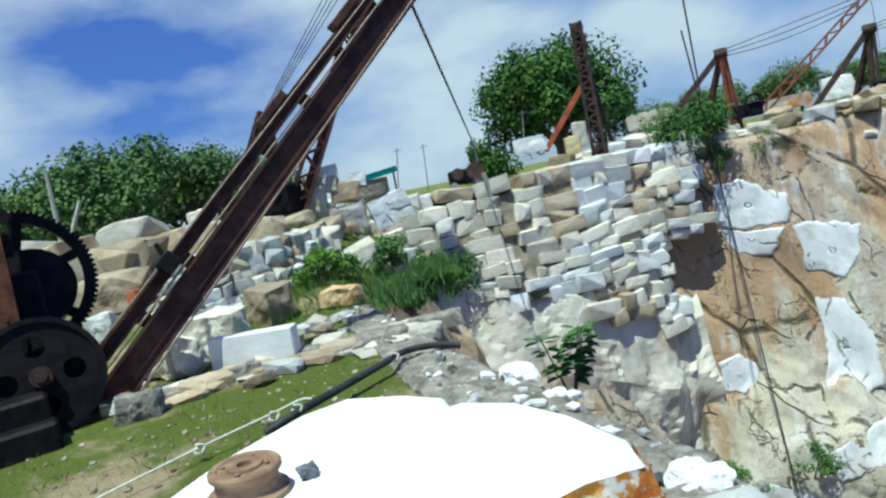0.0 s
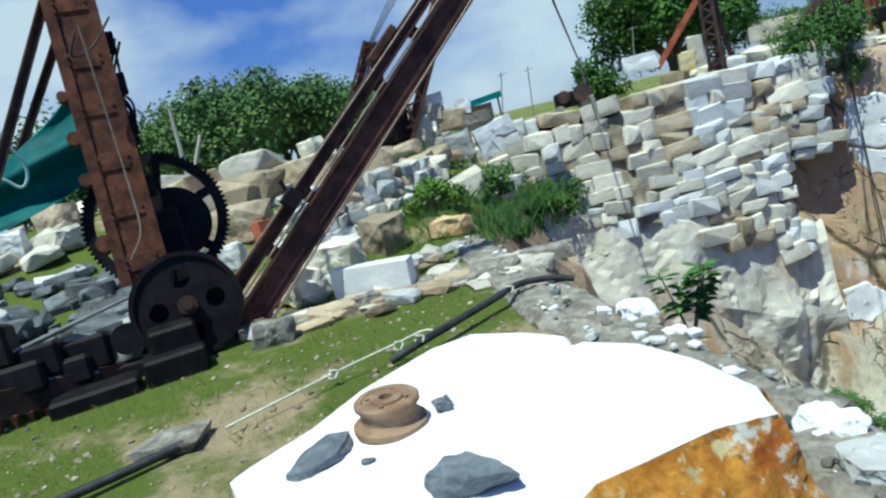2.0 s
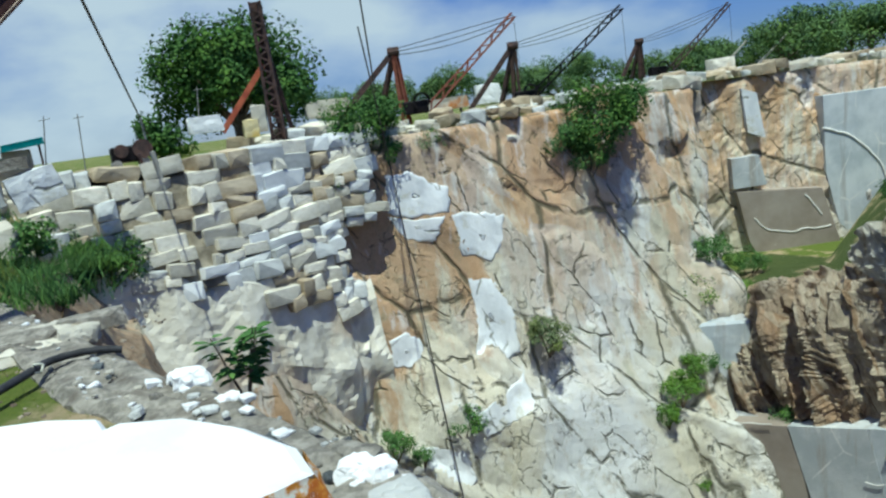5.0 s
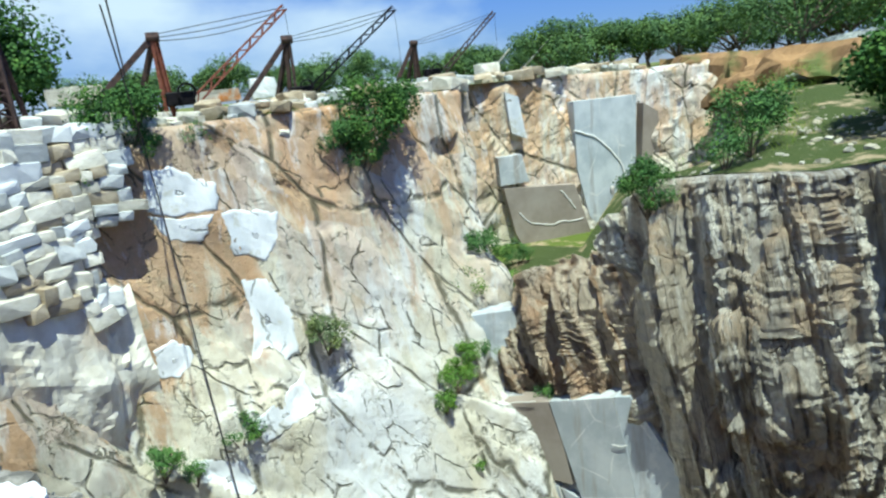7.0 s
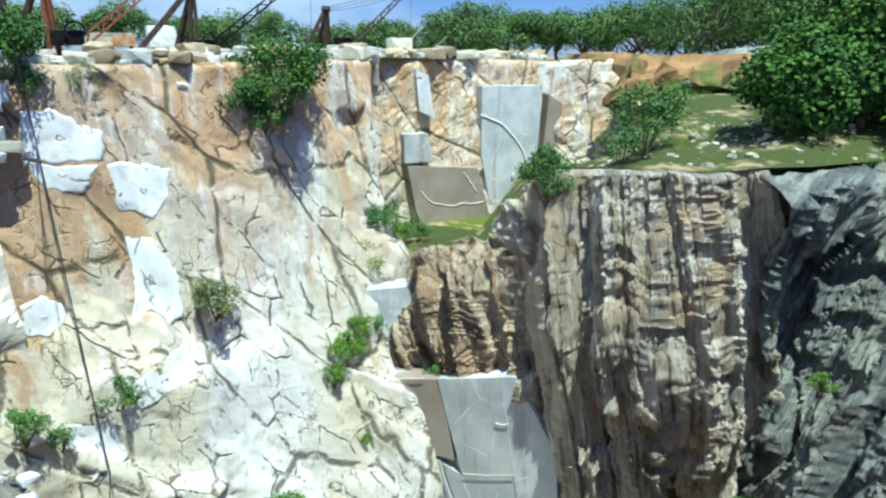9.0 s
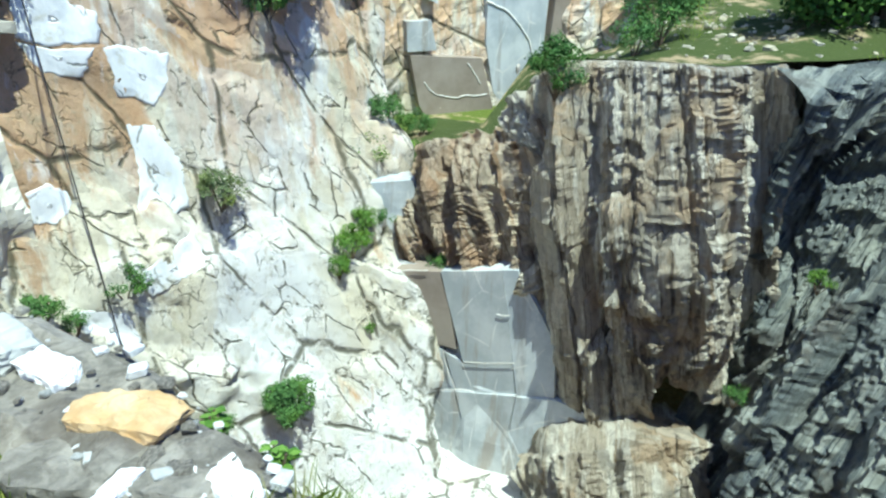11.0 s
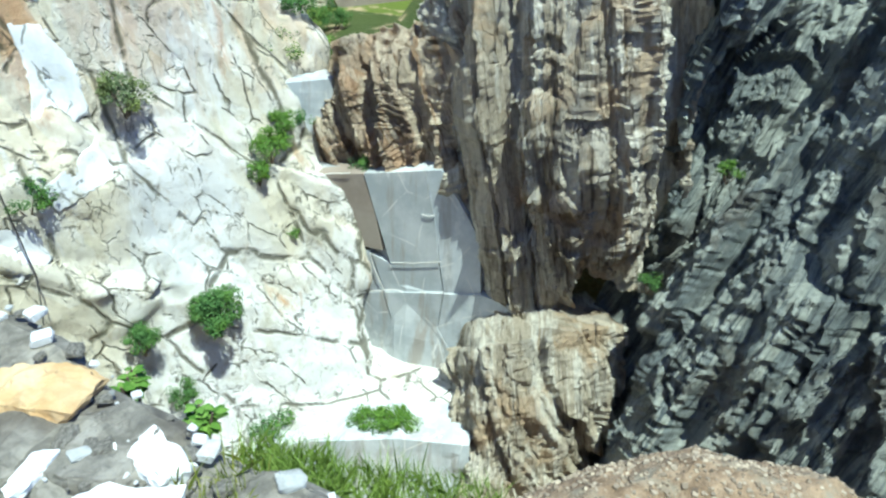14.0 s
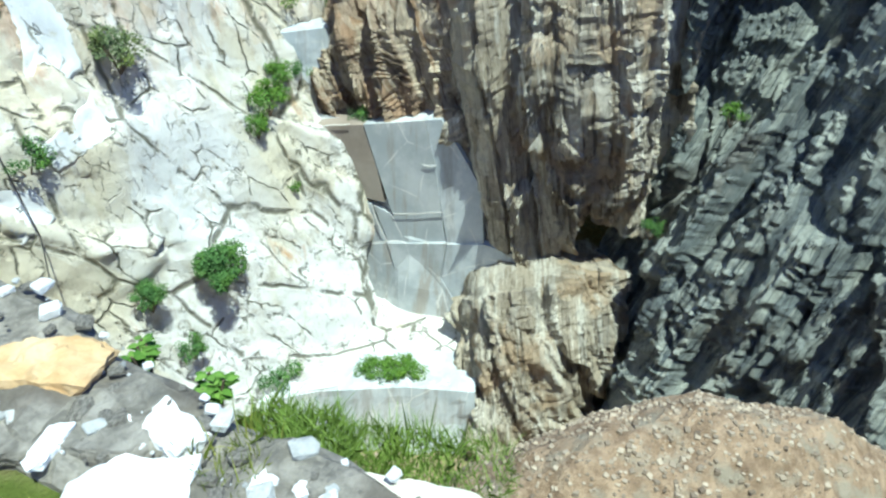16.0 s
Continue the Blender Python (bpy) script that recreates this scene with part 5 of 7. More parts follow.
    P("guide_clamp", bm, M_DARKSTEEL)
    for k, s in enumerate((-0.33, -0.12, 0.3)):
        tube("cable", [b0 + sd * s + fr * 0.12, b1 + sd * s * 0.6 + fr * 0.14], 0.014, M_CABLE, base)
    # base frame
    f0, f1 = L((-7.34, 1.26, 0.43)), L((-6.90, 3.63, 0.03))
    bm = bmesh.new()
    channel_into(bm, f0, f1, 0.12, 0.26, 0.03)
    P("base_beam", bm, M_RUSTDARK)
    for k in range(9):
        bm = bmesh.new()
        p = f0.lerp(f1, 0.18 + k * 0.055)
        bmesh.ops.create_cone(bm, cap_ends=True, segments=4, radius1=0.05, radius2=0.005, depth=0.14, matrix=Matrix.Translation(p - Vector((0, 0, 0.19))) @ pose(0, 0, 0, 180, 0, 0))
        P("spike", bm, M_RUST)
    g0, g1 = L((-8.30, 1.78, 0.66)), L((-7.46, 3.93, 0.15))
    bm = bmesh.new()
    channel_into(bm, g0, g1, 0.12, 0.22, 0.03)
    P("rear_beam", bm, M_DARKSTEEL)
    for c, w, h, dd, mat in ((L((-7.62, 2.34, 0.71)), 0.75, 0.42, 0.5, M_DARKSTEEL), (L((-7.43, 2.73, 0.46)), 0.62, 0.34, 0.5, M_DARKSTEEL), (L((-7.32, 3.19, 0.36)), 0.55, 0.36, 0.5, M_DARKSTEEL), (L((-7.01, 3.97, -0.15)), 0.6, 0.55, 0.5, M_DARKSTEEL), (L((-6.82, 3.84, -0.25)), 0.5, 0.35, 0.4, M_DARKSTEEL), (L((-7.11, 3.45, 0.02)), 0.5, 0.3, 0.5, M_DARKSTEEL), (L((-7.42, 2.44, 0.37)), 0.8, 0.3, 0.5, M_DARKSTEEL), (L((-7.33, 2.88, 0.27)), 0.7, 0.28, 0.5, M_DARKSTEEL), (L((-7.73, 2.03, 0.79)), 0.7, 0.5, 0.5, M_DARKSTEEL)):
        bm = bmesh.new()
        box_into(bm, Matrix.Translation(c) @ turn, w, h, dd, 0.04)
        P("machine_box", bm, mat)
    bm = bmesh.new()
    box_into(bm, Matrix.Translation(Vector((0.0, 0.3, -0.02))) @ turn, 0.8, 0.5, 0.6, 0.04)
    P("plinth", bm, M_DARKSTEEL)
    for a, b, r in (((-7.21, 2.41, 0.39), (-6.99, 3.11, 0.21), 0.018), ((-7.33, 2.50, 0.64), (-7.03, 3.67, 0.80), 0.02), ((-7.35, 2.73, 0.64), (-7.29, 3.13, 0.69), 0.02)):
        bm = bmesh.new()
        rod_into(bm, L(a), L(b), r, 8)
        P("rod", bm, M_STEEL)
    foot = L((-6.07, 3.36, 0.00))
    for k, (dx, w, h) in enumerate(((0.0, 0.60, 0.30), (0.04, 0.46, 0.52), (-0.75, 0.8, 0.2))):
        bm = bmesh.new()
        c = foot + turn.to_3x3() @ Vector((dx, 0, 0)) * 1.0 - face * (0.35 + 0.22 * (k == 1))
        box_into(bm, Matrix.Translation(Vector((c.x, c.y, h / 2 - 0.05))) @ Matrix.Rotation(math.atan2(face.y, face.x) - math.pi / 2, 4, "Z"), w, 0.4, h, 0.03)
        P("pedestal" if k < 2 else "skid", bm, M_DARKSTEEL)
    bm = bmesh.new()
    m0 = L((-7.04, 3.54, 0.40))
    rod_into(bm, m0 - face * 0.2, m0 + face * 0.2, 0.16, 20)
    P("motor", bm, M_DARKSTEEL)
    # back legs
    for a, b, w in (((-7.59, 4.17, 4.09), (-8.04, 2.44, 0.95), 0.1), ((-8.18, 4.40, 3.63), (-8.80, 3.05, 1.25), 0.1), ((-7.53, 4.11, 4.01), (-7.69, 4.26, 3.00), 0.06)):
        a, b = L(a), L(b)
        a = b + (a - b) * (1.5 if w > 0.08 else 1)
        bm = bmesh.new()
        channel_into(bm, a, b, 0.07, w, 0.02)
        P("back_leg", bm, M_FARSTEEL)
    # cable bundle hanging off the mast
    for k in range(7):
        r = random.Random(k)
        pts = [L((-7.06, 4.35, 3.45)), L((-7.15, 4.34, 3.05)), L((-7.17, 4.39, 2.74)), L((-7.22, 4.39, 2.34))]
        pts = [p + Vector((r.uniform(-.09, .09), r.uniform(-.09, .09), r.uniform(-.05, .05))) for p in pts]
        tube("cable", smooth_line(pts, 5), 0.014, M_HOSE, base)
    tube("cable", smooth_line([L((-6.97, 4.39, 3.66)), L((-6.91, 4.06, 3.34)), L((-6.94, 3.84, 3.27)), L((-6.86, 3.89, 3.47))], 6), 0.012, M_HOSE, base)
    tube("cable", smooth_line([L((-6.82, 3.93, 3.54)), L((-6.86, 3.96, 2.61)), L((-6.82, 3.93, 1.89)), L((-6.74, 3.85, 1.44)), L((-6.82, 3.70, 1.18))], 6), 0.011, M_CABLE, base)
    tagged(base, "rusted derrick crane with a black gear winch and long boom", "crane")


winch_crane()


def tarpaulin():
    q = [Vector(p) for p in ((-7.81, 4.23, 3.11), (-7.85, 4.15, 2.10), (-8.77, 2.57, 1.67), (-8.89, 2.81, 2.26))]
    bm = bmesh.new()
    n = 26
    g = []
    nr = (q[1] - q[0]).cross(q[3] - q[0]).normalized()
    for i in range(n + 1):
        for j in range(n + 1):
            u, v = i / n, j / n
            p = q[0].lerp(q[3], u).lerp(q[1].lerp(q[2], u), v)
            p += Vector((0, 0, -0.75 * u * (1 - u) * (1 - 0.4 * v)))
            p += nr * (0.10 * math.sin(v * 9 + u * 4) + 0.08 * noise.noise(Vector((u * 4, v * 4, 0))))
            g.append(bm.verts.new(p))
    for i in range(n):
        for j in range(n):
            o = i * (n + 1) + j
            bm.faces.new((g[o], g[o + 1], g[o + n + 2], g[o + n + 1]))
    bmesh.ops.solidify(bm, geom=list(bm.faces), thickness=0.008)
    t = link("tarpaulin", bm, M_TARP, smooth=True)
    tagged(t, "teal tarpaulin slung from the crane", "tarpaulin")
    r = tube("tarp_rope", smooth_line([(-8.29, 2.72, 2.10), (-7.98, 3.18, 2.32), (-7.89, 3.42, 2.16), (-7.83, 3.50, 2.35), (-7.86, 3.38, 2.69), (-7.94, 3.25, 3.23), (-8.02, 3.10, 3.66)], 6), 0.02, M_BLUEROPE, t)
    tagged(r, "pale blue rope")


tarpaulin()

# ---- boulders, slabs and rubble behind the crane ----
BOULDERS = [
    ((-5.61, 5.85, -0.06), (1.06, 0.76, 0.55), M_SLABW, 14, 0.9, 0.02, "large squared white marble slab on the heap"),
    ((-7.20, 8.10, -0.01), (1.02, 0.73, 0.69), M_EARTHROCK, -20, 0.6, 0.08, "big flat ochre boulder on the heap"),
    ((-7.44, 7.17, -0.05), (0.90, 0.64, 0.55), M_WALLSTONE, 10, 0.6, 0.08, "pale flat boulder beside the slab"),
    ((-6.75, 5.70, -0.06), (0.91, 0.65, 0.62), M_WALLSTONE, -15, 0.5, 0.1, "pale broken boulder near the boom"),
    ((-5.76, 4.30, -0.03), (0.47, 0.33, 0.30), M_RIM, 25, 0.6, 0.1, "grey flat topped boulder at the grass edge"),
    ((-10.67, 8.24, 0.47), (1.47, 1.05, 0.76), M_EARTHROCK, 0, 0.6, 0.08, "long ochre boulder behind the crane"),
    ((-12.04, 9.74, 0.88), (1.69, 1.21, 0.87), M_EARTHROCK, 20, 0.6, 0.08, "long weathered ochre slab on the heap"),
    ((-11.40, 11.17, 0.99), (1.94, 1.39, 0.83), M_EARTHROCK, 5, 0.65, 0.07, "overhanging ochre slab on the heap"),
    ((-21.25, 21.61, 1.62), (1.29, 0.92, 1.06), M_WALLSTONE, 5, 0.6, 0.08, "white boulder on top of the heap"),
    ((-9.75, 11.45, 0.86), (1.02, 0.73, 0.79), M_EARTHROCK, 12, 0.65, 0.06, "pale ochre block in the tier"),
    ((-9.48, 6.99, 0.20), (0.50, 0.36, 0.52), M_GREYSTONE, 12, 0.6, 0.08, "grey white boulder behind the gear"),
    ((-8.68, 8.41, 0.25), (0.47, 0.33, 0.50), M_EARTHROCK, 42, 0.6, 0.08, "ochre boulder among grey stones"),
    ((-15.34, 7.43, 1.29), (1.08, 0.77, 0.81), M_EARTHROCK, 10, 0.5, 0.1, "tan boulder on the heap"),
    ((-14.39, 6.82, 1.06), (1.34, 0.96, 0.51), M_WALLSTONE, -5, 0.55, 0.1, "pale flat boulder in the grass"),
    ((-14.73, 6.18, 1.10), (0.65, 0.46, 0.63), M_GREYSTONE, 30, 0.55, 0.1, "grey boulder in the grass"),
    ((-15.99, 5.94, 1.24), (0.72, 0.52, 0.52), M_WALLSTONE, 30, 0.55, 0.1, "pale boulder in the grass"),
    ((-6.36, 8.74, -0.00), (0.75, 0.53, 0.38), M_TAN, 20, 0.5, 0.1, "orange tan stone at the end of the rim wall"),
    ((-10.11, 8.16, 0.44), (0.56, 0.40, 0.46), M_TERRA, 0, 0.8, 0.02, "terracotta coloured sheet among the stones"),
]
for k, (at, size, mat, turn, blk, rough, lab) in enumerate(BOULDERS):
    size = (size[0], size[1] * (0.35 if k == 0 else 0.8), size[2] * (0.82 if k == 0 else 1))
    rock("boulder", at, size, mat, 120 + k, (0, 0, turn), rough, 5, blk, lab, "boulder", "boulders on the heap")


def scatter(name, n, amin, amax, dmin, dmax, sizes, mats, seed, label, group, flat=0.5, keep=None):
    """Loose stones lying on the ground between two bearings and distances."""
    rng = random.Random(seed)
    for k in range(n):
        a = rng.uniform(amin, amax)
        d = dmin + (dmax - dmin) * rng.random()
        x, y = math.sin(radians(a)) * d, math.cos(radians(a)) * d
        if keep and not keep(x, y):
            continue
        s = rng.choice(sizes) * rng.uniform(0.7, 1.35)
        o = new(name, stone_mesh(rng.choice(mats), rng.randrange(14), rng.choice((0.5, 0.75))))
        o.matrix_basis = pose(x, y, drop(x, y) + s * 0.18, rng.uniform(-18, 18), rng.uniform(-18, 18), rng.uniform(0, 360)) @ Matrix.Diagonal((s * 1.25, s, s * flat, 1))
        tagged(o, label, "stone", group)


scatter("slate_stone", 260, -80, -56, 8.6, 14, (0.18, 0.28, 0.4, 0.55), (M_RUBBLE, M_RUBBLE, M_RUBBLE, M_RUBBLE, M_RUBBLE, M_GREYSTONE), 31, "broken dark slate stone in a heap", "slate rubble heap")
scatter("rubble_stone", 40, -85, -46, 15, 22, (0.5, 0.8, 1.2), (M_EARTHROCK, M_WALLSTONE, M_WALLSTONE), 33, "pale weathered stone on the heap", "pale stones on the heap")
scatter("rubble_stone", 80, -50, -40.5, 10.6, 16.5, (0.22, 0.3, 0.42), (M_GREYSTONE, M_WALLSTONE, M_GREYSTONE), 35, "grey white broken stone in a loose dry stone tier", "loose stone tier")
scatter("rubble_stone", 45, -55, -36, 7.0, 10.2, (0.12, 0.2, 0.3), (M_WALLSTONE, M_EARTHROCK, M_GREYSTONE), 37, "pale stone along the grass edge", "stones along the grass edge", 0.5,
        lambda x, y: x < -4.6)
scatter("rubble_stone", 22, -40, -31, 13, 21, (0.3, 0.5, 0.7), (M_WALLSTONE, M_EARTHROCK), 38, "pale stone near the masonry wall", "stones near the wall", 0.6)


def dry_stone_tier():
    """Small retaining wall of packed rough stones behind the white slab."""
    a, b = Vector((-8.35, 7.85, 0.0)), Vector((-7.75, 10.35, 0.0))
    d = (b - a).normalized()
    nrm = Vector((d.y, -d.x, 0))
    tier = empty("dry_stone_tier", pose(*a))
    rng = random.Random(404)
    z = 0.0
    while z < 1.15:
        h = rng.uniform(0.14, 0.24)
        u = rng.uniform(-0.5, -0.3)
        while u < (b - a).length + 0.2:
            w = rng.uniform(0.16, 0.42)
            p = d * (u + w / 2) + nrm * (0.1 - 0.25 * z + rng.uniform(-.05, .05))
            o = new("stone", stone_mesh(rng.choice((M_GREYSTONE, M_GREYSTONE, M_WALLSTONE, M_EARTHROCK)), rng.randrange(14), rng.choice((0.5, 0.65, 0.8))))
            m = Matrix((d, nrm, Vector((0, 0, 1)))).transposed().to_4x4()
            o.matrix_basis = Matrix.Translation(p + Vector((0, 0, z + h / 2))) @ m @ pose(0, 0, 0, rng.uniform(-12, 12), rng.uniform(-14, 14), rng.uniform(-12, 12)) @ Matrix.Diagonal((w * 1.1, 0.4, h * 1.2, 1))
            o.parent = tier
            u += w
        z += h * 0.95
    tagged(tier, "rough dry stone retaining tier of grey and ochre stones", "stone wall", kind="structure")


dry_stone_tier()
rng = random.Random(515)
for k in range(34):
    u = rng.random()
    x, y = -6.0 + 2.3 * u + rng.uniform(-0.35, 0.35), 4.65 + 2.2 * u + rng.uniform(-0.3, 0.3)
    w = rng.uniform(0.25, 0.6)
    rock("ledge_stone", (x, y, drop(x, y) - 0.05), (w * 1.3, w * 0.8, rng.uniform(0.10, 0.2)), rng.choice((M_EARTHROCK, M_EARTHROCK, M_WALLSTONE, M_RIM)), 520 + k, (0, 0, rng.uniform(20, 60)), 0.12, 4, 0.6,
         "flat ochre stone half sunk along the grass edge", "stone", "flat stones along the grass edge")


# ---- masonry wall under the far rim ----
def masonry_wall():
    path = [Vector((-14.2, 15.6, 0)), Vector((-11.0, 17.75, 0)), Vector((-7.55, 19.65, 0)), Vector((-4.5, 23.2, 0)), Vector((-2.6, 23.9, 0))]
    lens = [0]
    for a, b in zip(path, path[1:]):
        lens.append(lens[-1] + (b - a).length)
    total = lens[-1]

    def at(s):
        s = max(0, min(total - 1e-4, s))
        i = max(k for k in range(len(lens) - 1) if lens[k] <= s)
        d = (path[i + 1] - path[i]).normalized()
        return path[i] + d * (s - lens[i]), d

    wall = empty("masonry_wall", pose(-7.5, 19.7, 0))
    rng = random.Random(5)
    z = 1.35
    row = 0
    while z > -5.6:
        h = rng.uniform(0.30, 0.50)
        s = rng.uniform(-0.4, 0.0)
        while s < total:
            w = rng.choice((0.38, 0.5, 0.65, 0.85, 1.1)) * rng.uniform(0.85, 1.2)
            p, d = at(s + w / 2)
            k = (s + w / 2) / total
            bottom = -0.3 - 4.1 * max(0, min(1, (k - 0.25) / 0.62)) + 0.5 * noise.noise(Vector((s * 0.7, 0, 0)))
            topz = 1.45 if k > 0.22 else 1.1
            if z > bottom and z - h * 0.5 < topz and not (k > 0.93 and z < -1.6):
                nrm = Vector((d.y, -d.x, 0))
                grey = noise.noise(Vector((s * 0.45, z * 0.9, 4))) + rng.uniform(-0.35, 0.35) > 0.22
                o = new("stone", stone_mesh(rng.choice((M_GREYSTONE, M_GREYSTONE, M_SLABW)) if grey else rng.choice((M_WALLSTONE, M_WALLSTONE, M_WALLSTONE, M_WALLSTONE, M_EARTHROCK)), rng.randrange(14), rng.choice((0.7, 0.82, 0.92))))
                q = p + nrm * ((0.64 + (1.35 - z) * 0.22) * (1 - 0.55 * max(0, (k - 0.72) / 0.28)) + rng.uniform(-.07, .07))
                m = Matrix((d, nrm, Vector((0, 0, 1)))).transposed().to_4x4()
                o.matrix_basis = Matrix.Translation(q + Vector((7.5, -19.7, z - h / 2 + rng.uniform(-.05, .05)))) @ m @ pose(0, 0, 0, rng.uniform(-5, 5), rng.uniform(-8, 8), rng.uniform(-5, 5)) @ Matrix.Diagonal((w * rng.uniform(1.0, 1.12), rng.uniform(0.9, 1.1), h * rng.uniform(0.98, 1.2), 1))
                o.parent = wall
            s += w
        z -= h * 0.96
        row += 1
    # mortar and small fill behind the stones
    vs, fs = [], []
    m, n = 90, 16
    for i in range(m + 1):
        s = total * 0.90 * i / m
        p, d = at(s)
        nrm = Vector((d.y, -d.x, 0))
        k = s / total
        low = -0.5 - 4.1 * max(0, min(1, (k - 0.25) / 0.62))
        for j in range(n + 1):
            z = 1.1 + (low - 1.1) * j / n
            q = p + nrm * ((0.93 + (1.35 - z) * 0.22) * (1 - 0.55 * max(0, (k - 0.72) / 0.28)) - 0.15 * max(0, (k - 0.72) / 0.28) + 0.06 * noise.noise(Vector((s * 2, 0, z * 2))) - (0.9 if j in (0, n) else 0))
            vs.append(q + Vector((7.5, -19.7, z)))
    fs = [(i * (n + 1) + j, i * (n + 1) + j + 1, (i + 1) * (n + 1) + j + 1, (i + 1) * (n + 1) + j) for i in range(m) for j in range(n)]
    raw("mortar_core", vs, fs, M_CORE, wall)
    # pale dusty face that carries the wall
    st = []
    for i in range(9):
        k = 0.20 + 0.78 * i / 8
        p, d = at(total * k)
        nrm = Vector((d.y, -d.x, 0))
        low = -0.3 - 4.1 * max(0, min(1, (k - 0.25) / 0.62))
        st.append([p + nrm * o + Vector((0, 0, z)) for o, z in ((o_ * (1 - 0.6 * max(0, (k - 0.72) / 0.28)), z_) for o_, z_ in ((1.0, low + 0.7), (1.15 - 0.22 * low, low + 0.1), (1.6 - 0.18 * low, low - 2.2), (1.3, -11.0)))])
    o, _ = rock_face("dusty_face", st[::-1], 0.2, M_DUSTY, ((2.2, 0.16), (0.9, 0.10)), seed=41, fine=0.05, stretch=(1, 1, 0.6), turn=20, gap=0.1)
    tagged(o, "pale dusty rock face below the masonry wall", "cliff", kind="structure")
    return tagged(wall, "dry laid wall of rough pale and grey marble blocks", "stone wall", kind="structure")


masonry_wall()
WALL_BLOCKS = [  # bearing, elevation, width, height, material, tilt, label
    (-37.3, -2.6, 0.80, 0.70, M_GREYSTONE, 8, "pale grey squared block in the wall"), (-35.1, -1.4, 0.52, 0.55, M_RUSTBLOCK, 3, "rust stained squared block in the wall"),
    (-33.0, -1.6, 0.72, 0.66, M_GREYSTONE, -6, "grey squared block in the wall"), (-29.6, -1.6, 1.0, 0.78, M_BLUE, -14, "tilted blue white squared block in the wall"),
    (-34.6, -2.9, 0.8, 0.42, M_WALLSTONE, 4, "pale flat block in the wall"), (-33.9, -4.0, 1.1, 0.38, M_GREYSTONE, -8, "flat grey slab at the foot of the wall"),
    (-35.2, 1.5, 0.9, 0.46, M_WALLSTONE, 4, "pale block on top of the wall"), (-33.3, 0.5, 0.8, 0.55, M_EARTHROCK, 6, "ochre stained block on top of the wall"),
    (-34.4, 2.4, 0.6, 0.3, M_WHITE, -5, "white block on top of the pile"), (-32.2, 1.4, 0.42, 0.36, M_WHITE, 10, "small white block on the pile"),
    (-36.0, 0.4, 0.65, 0.65, M_WALLSTONE, 6, "pale block beside the crane foot"), (-31.6, 0.2, 1.0, 0.26, M_RIM, -3, "dark flat slab on the wall"),
]
for k, (a, el, w, h, mat, tilt, lab) in enumerate(WALL_BLOCKS):
    p = polar(a, 17.4, 1.7 + 17.4 * math.tan(radians(el)))
    rock("wall_block", (p[0], p[1], p[2] - h / 2), (w, 0.7, h), mat, 300 + k, (0, tilt, 32), 0.04, 4, 0.88, lab, "block", "quarry blocks on the wall")


# ---- derrick cranes on the far rim ----
def truss_into(bm, a, b, w, n, up=(0, 0, 1)):
    """A lattice beam: four corner angles and zigzag lacing."""
    a, b = Vector(a), Vector(b)
    ax = (b - a).normalized()
    s = ax.cross(Vector(up)).normalized()
    u = s.cross(ax)
    for i in (-1, 1):
        for j in (-1, 1):
            bar_into(bm, a + s * i * w / 2 + u * j * w / 2, b + s * i * w * 0.35 + u * j * w * 0.35, w * 0.2)
    for k in range(n):
        p, q = a.lerp(b, k / n), a.lerp(b, (k + 1) / n)
        for j in (-1, 1):
            e = 1 if k % 2 else -1
            bar_into(bm, p + u * j * w * 0.45 + s * e * w * 0.45, q + u * j * w * 0.42 - s * e * w * 0.42, w * 0.12)
            bar_into(bm, p + s * j * w * 0.45 + u * e * w * 0.45, q + s * j * w * 0.42 - u * e * w * 0.42, w * 0.12)


def derrick(name, apex, foot, legs, boom0, tip, w, mats, label):
    o = Vector(foot)
    base = empty(name, pose(*o))
    L = lambda p: Vector(p) - o
    apex, boom0, tip = L(apex), L(boom0), L(tip)
    for s in (-1, 1):
        bm = bmesh.new()
        channel_into(bm, Vector((s * w * 0.45, 0, -0.2)), apex + Vector((s * w * 0.2, 0, 0)), w * 0.4, w * 0.6, w * 0.12)
        part("mast", bm, mats[0], base)
    for q in legs:
        bm = bmesh.new()
        channel_into(bm, L(q), apex, w * 0.5, w * 0.7, w * 0.15)
        part("leg", bm, mats[1], base)
    bm = bmesh.new()
    truss_into(bm, boom0, tip, w, 14)
    part("boom", bm, mats[2], base)
    bm = bmesh.new()
    rod_into(bm, apex - Vector((w * .8, 0, 0)), apex + Vector((w * .8, 0, 0)), w * 0.6, 12)
    box_into(bm, Matrix.Translation(apex + Vector((0, 0, 0.05))), w * 1.4, w, w * 0.9, 0.03)
    part("head_sheave", bm, mats[1], base)
    for k in range(3):
        tube("cable", hang(apex + Vector((0, 0, 0.1 - 0.12 * k)), tip - (tip - boom0) * 0.05 * k, 0.12 * k, 8), 0.02, M_WIRE, base)
    tube("hoist_cable", [tip, (tip.x + 0.1, tip.y, boom0.z + 0.8)], 0.012, M_WIRE, base)
    bm = bmesh.new()
    c = boom0.lerp(Vector((0, 0, 0)), 0.5) + Vector((0, -0.2, 0.35))
    box_into(bm, Matrix.Translation(c), 1.2, 0.8, 0.6, 0.05)
    part("winch", bm, M_DARKSTEEL, base)
    bm = bmesh.new()
    gear_into(bm, Matrix.Translation(c + Vector((0.3, -0.55, 0.25))) @ pose(0, 0, 0, 90, 0, 0), 0.3, 0.38, 0.08, 20)
    part("winch_gear", bm, M_DARKSTEEL, base)
    return tagged(base, label, "crane", "derrick cranes on the far rim")


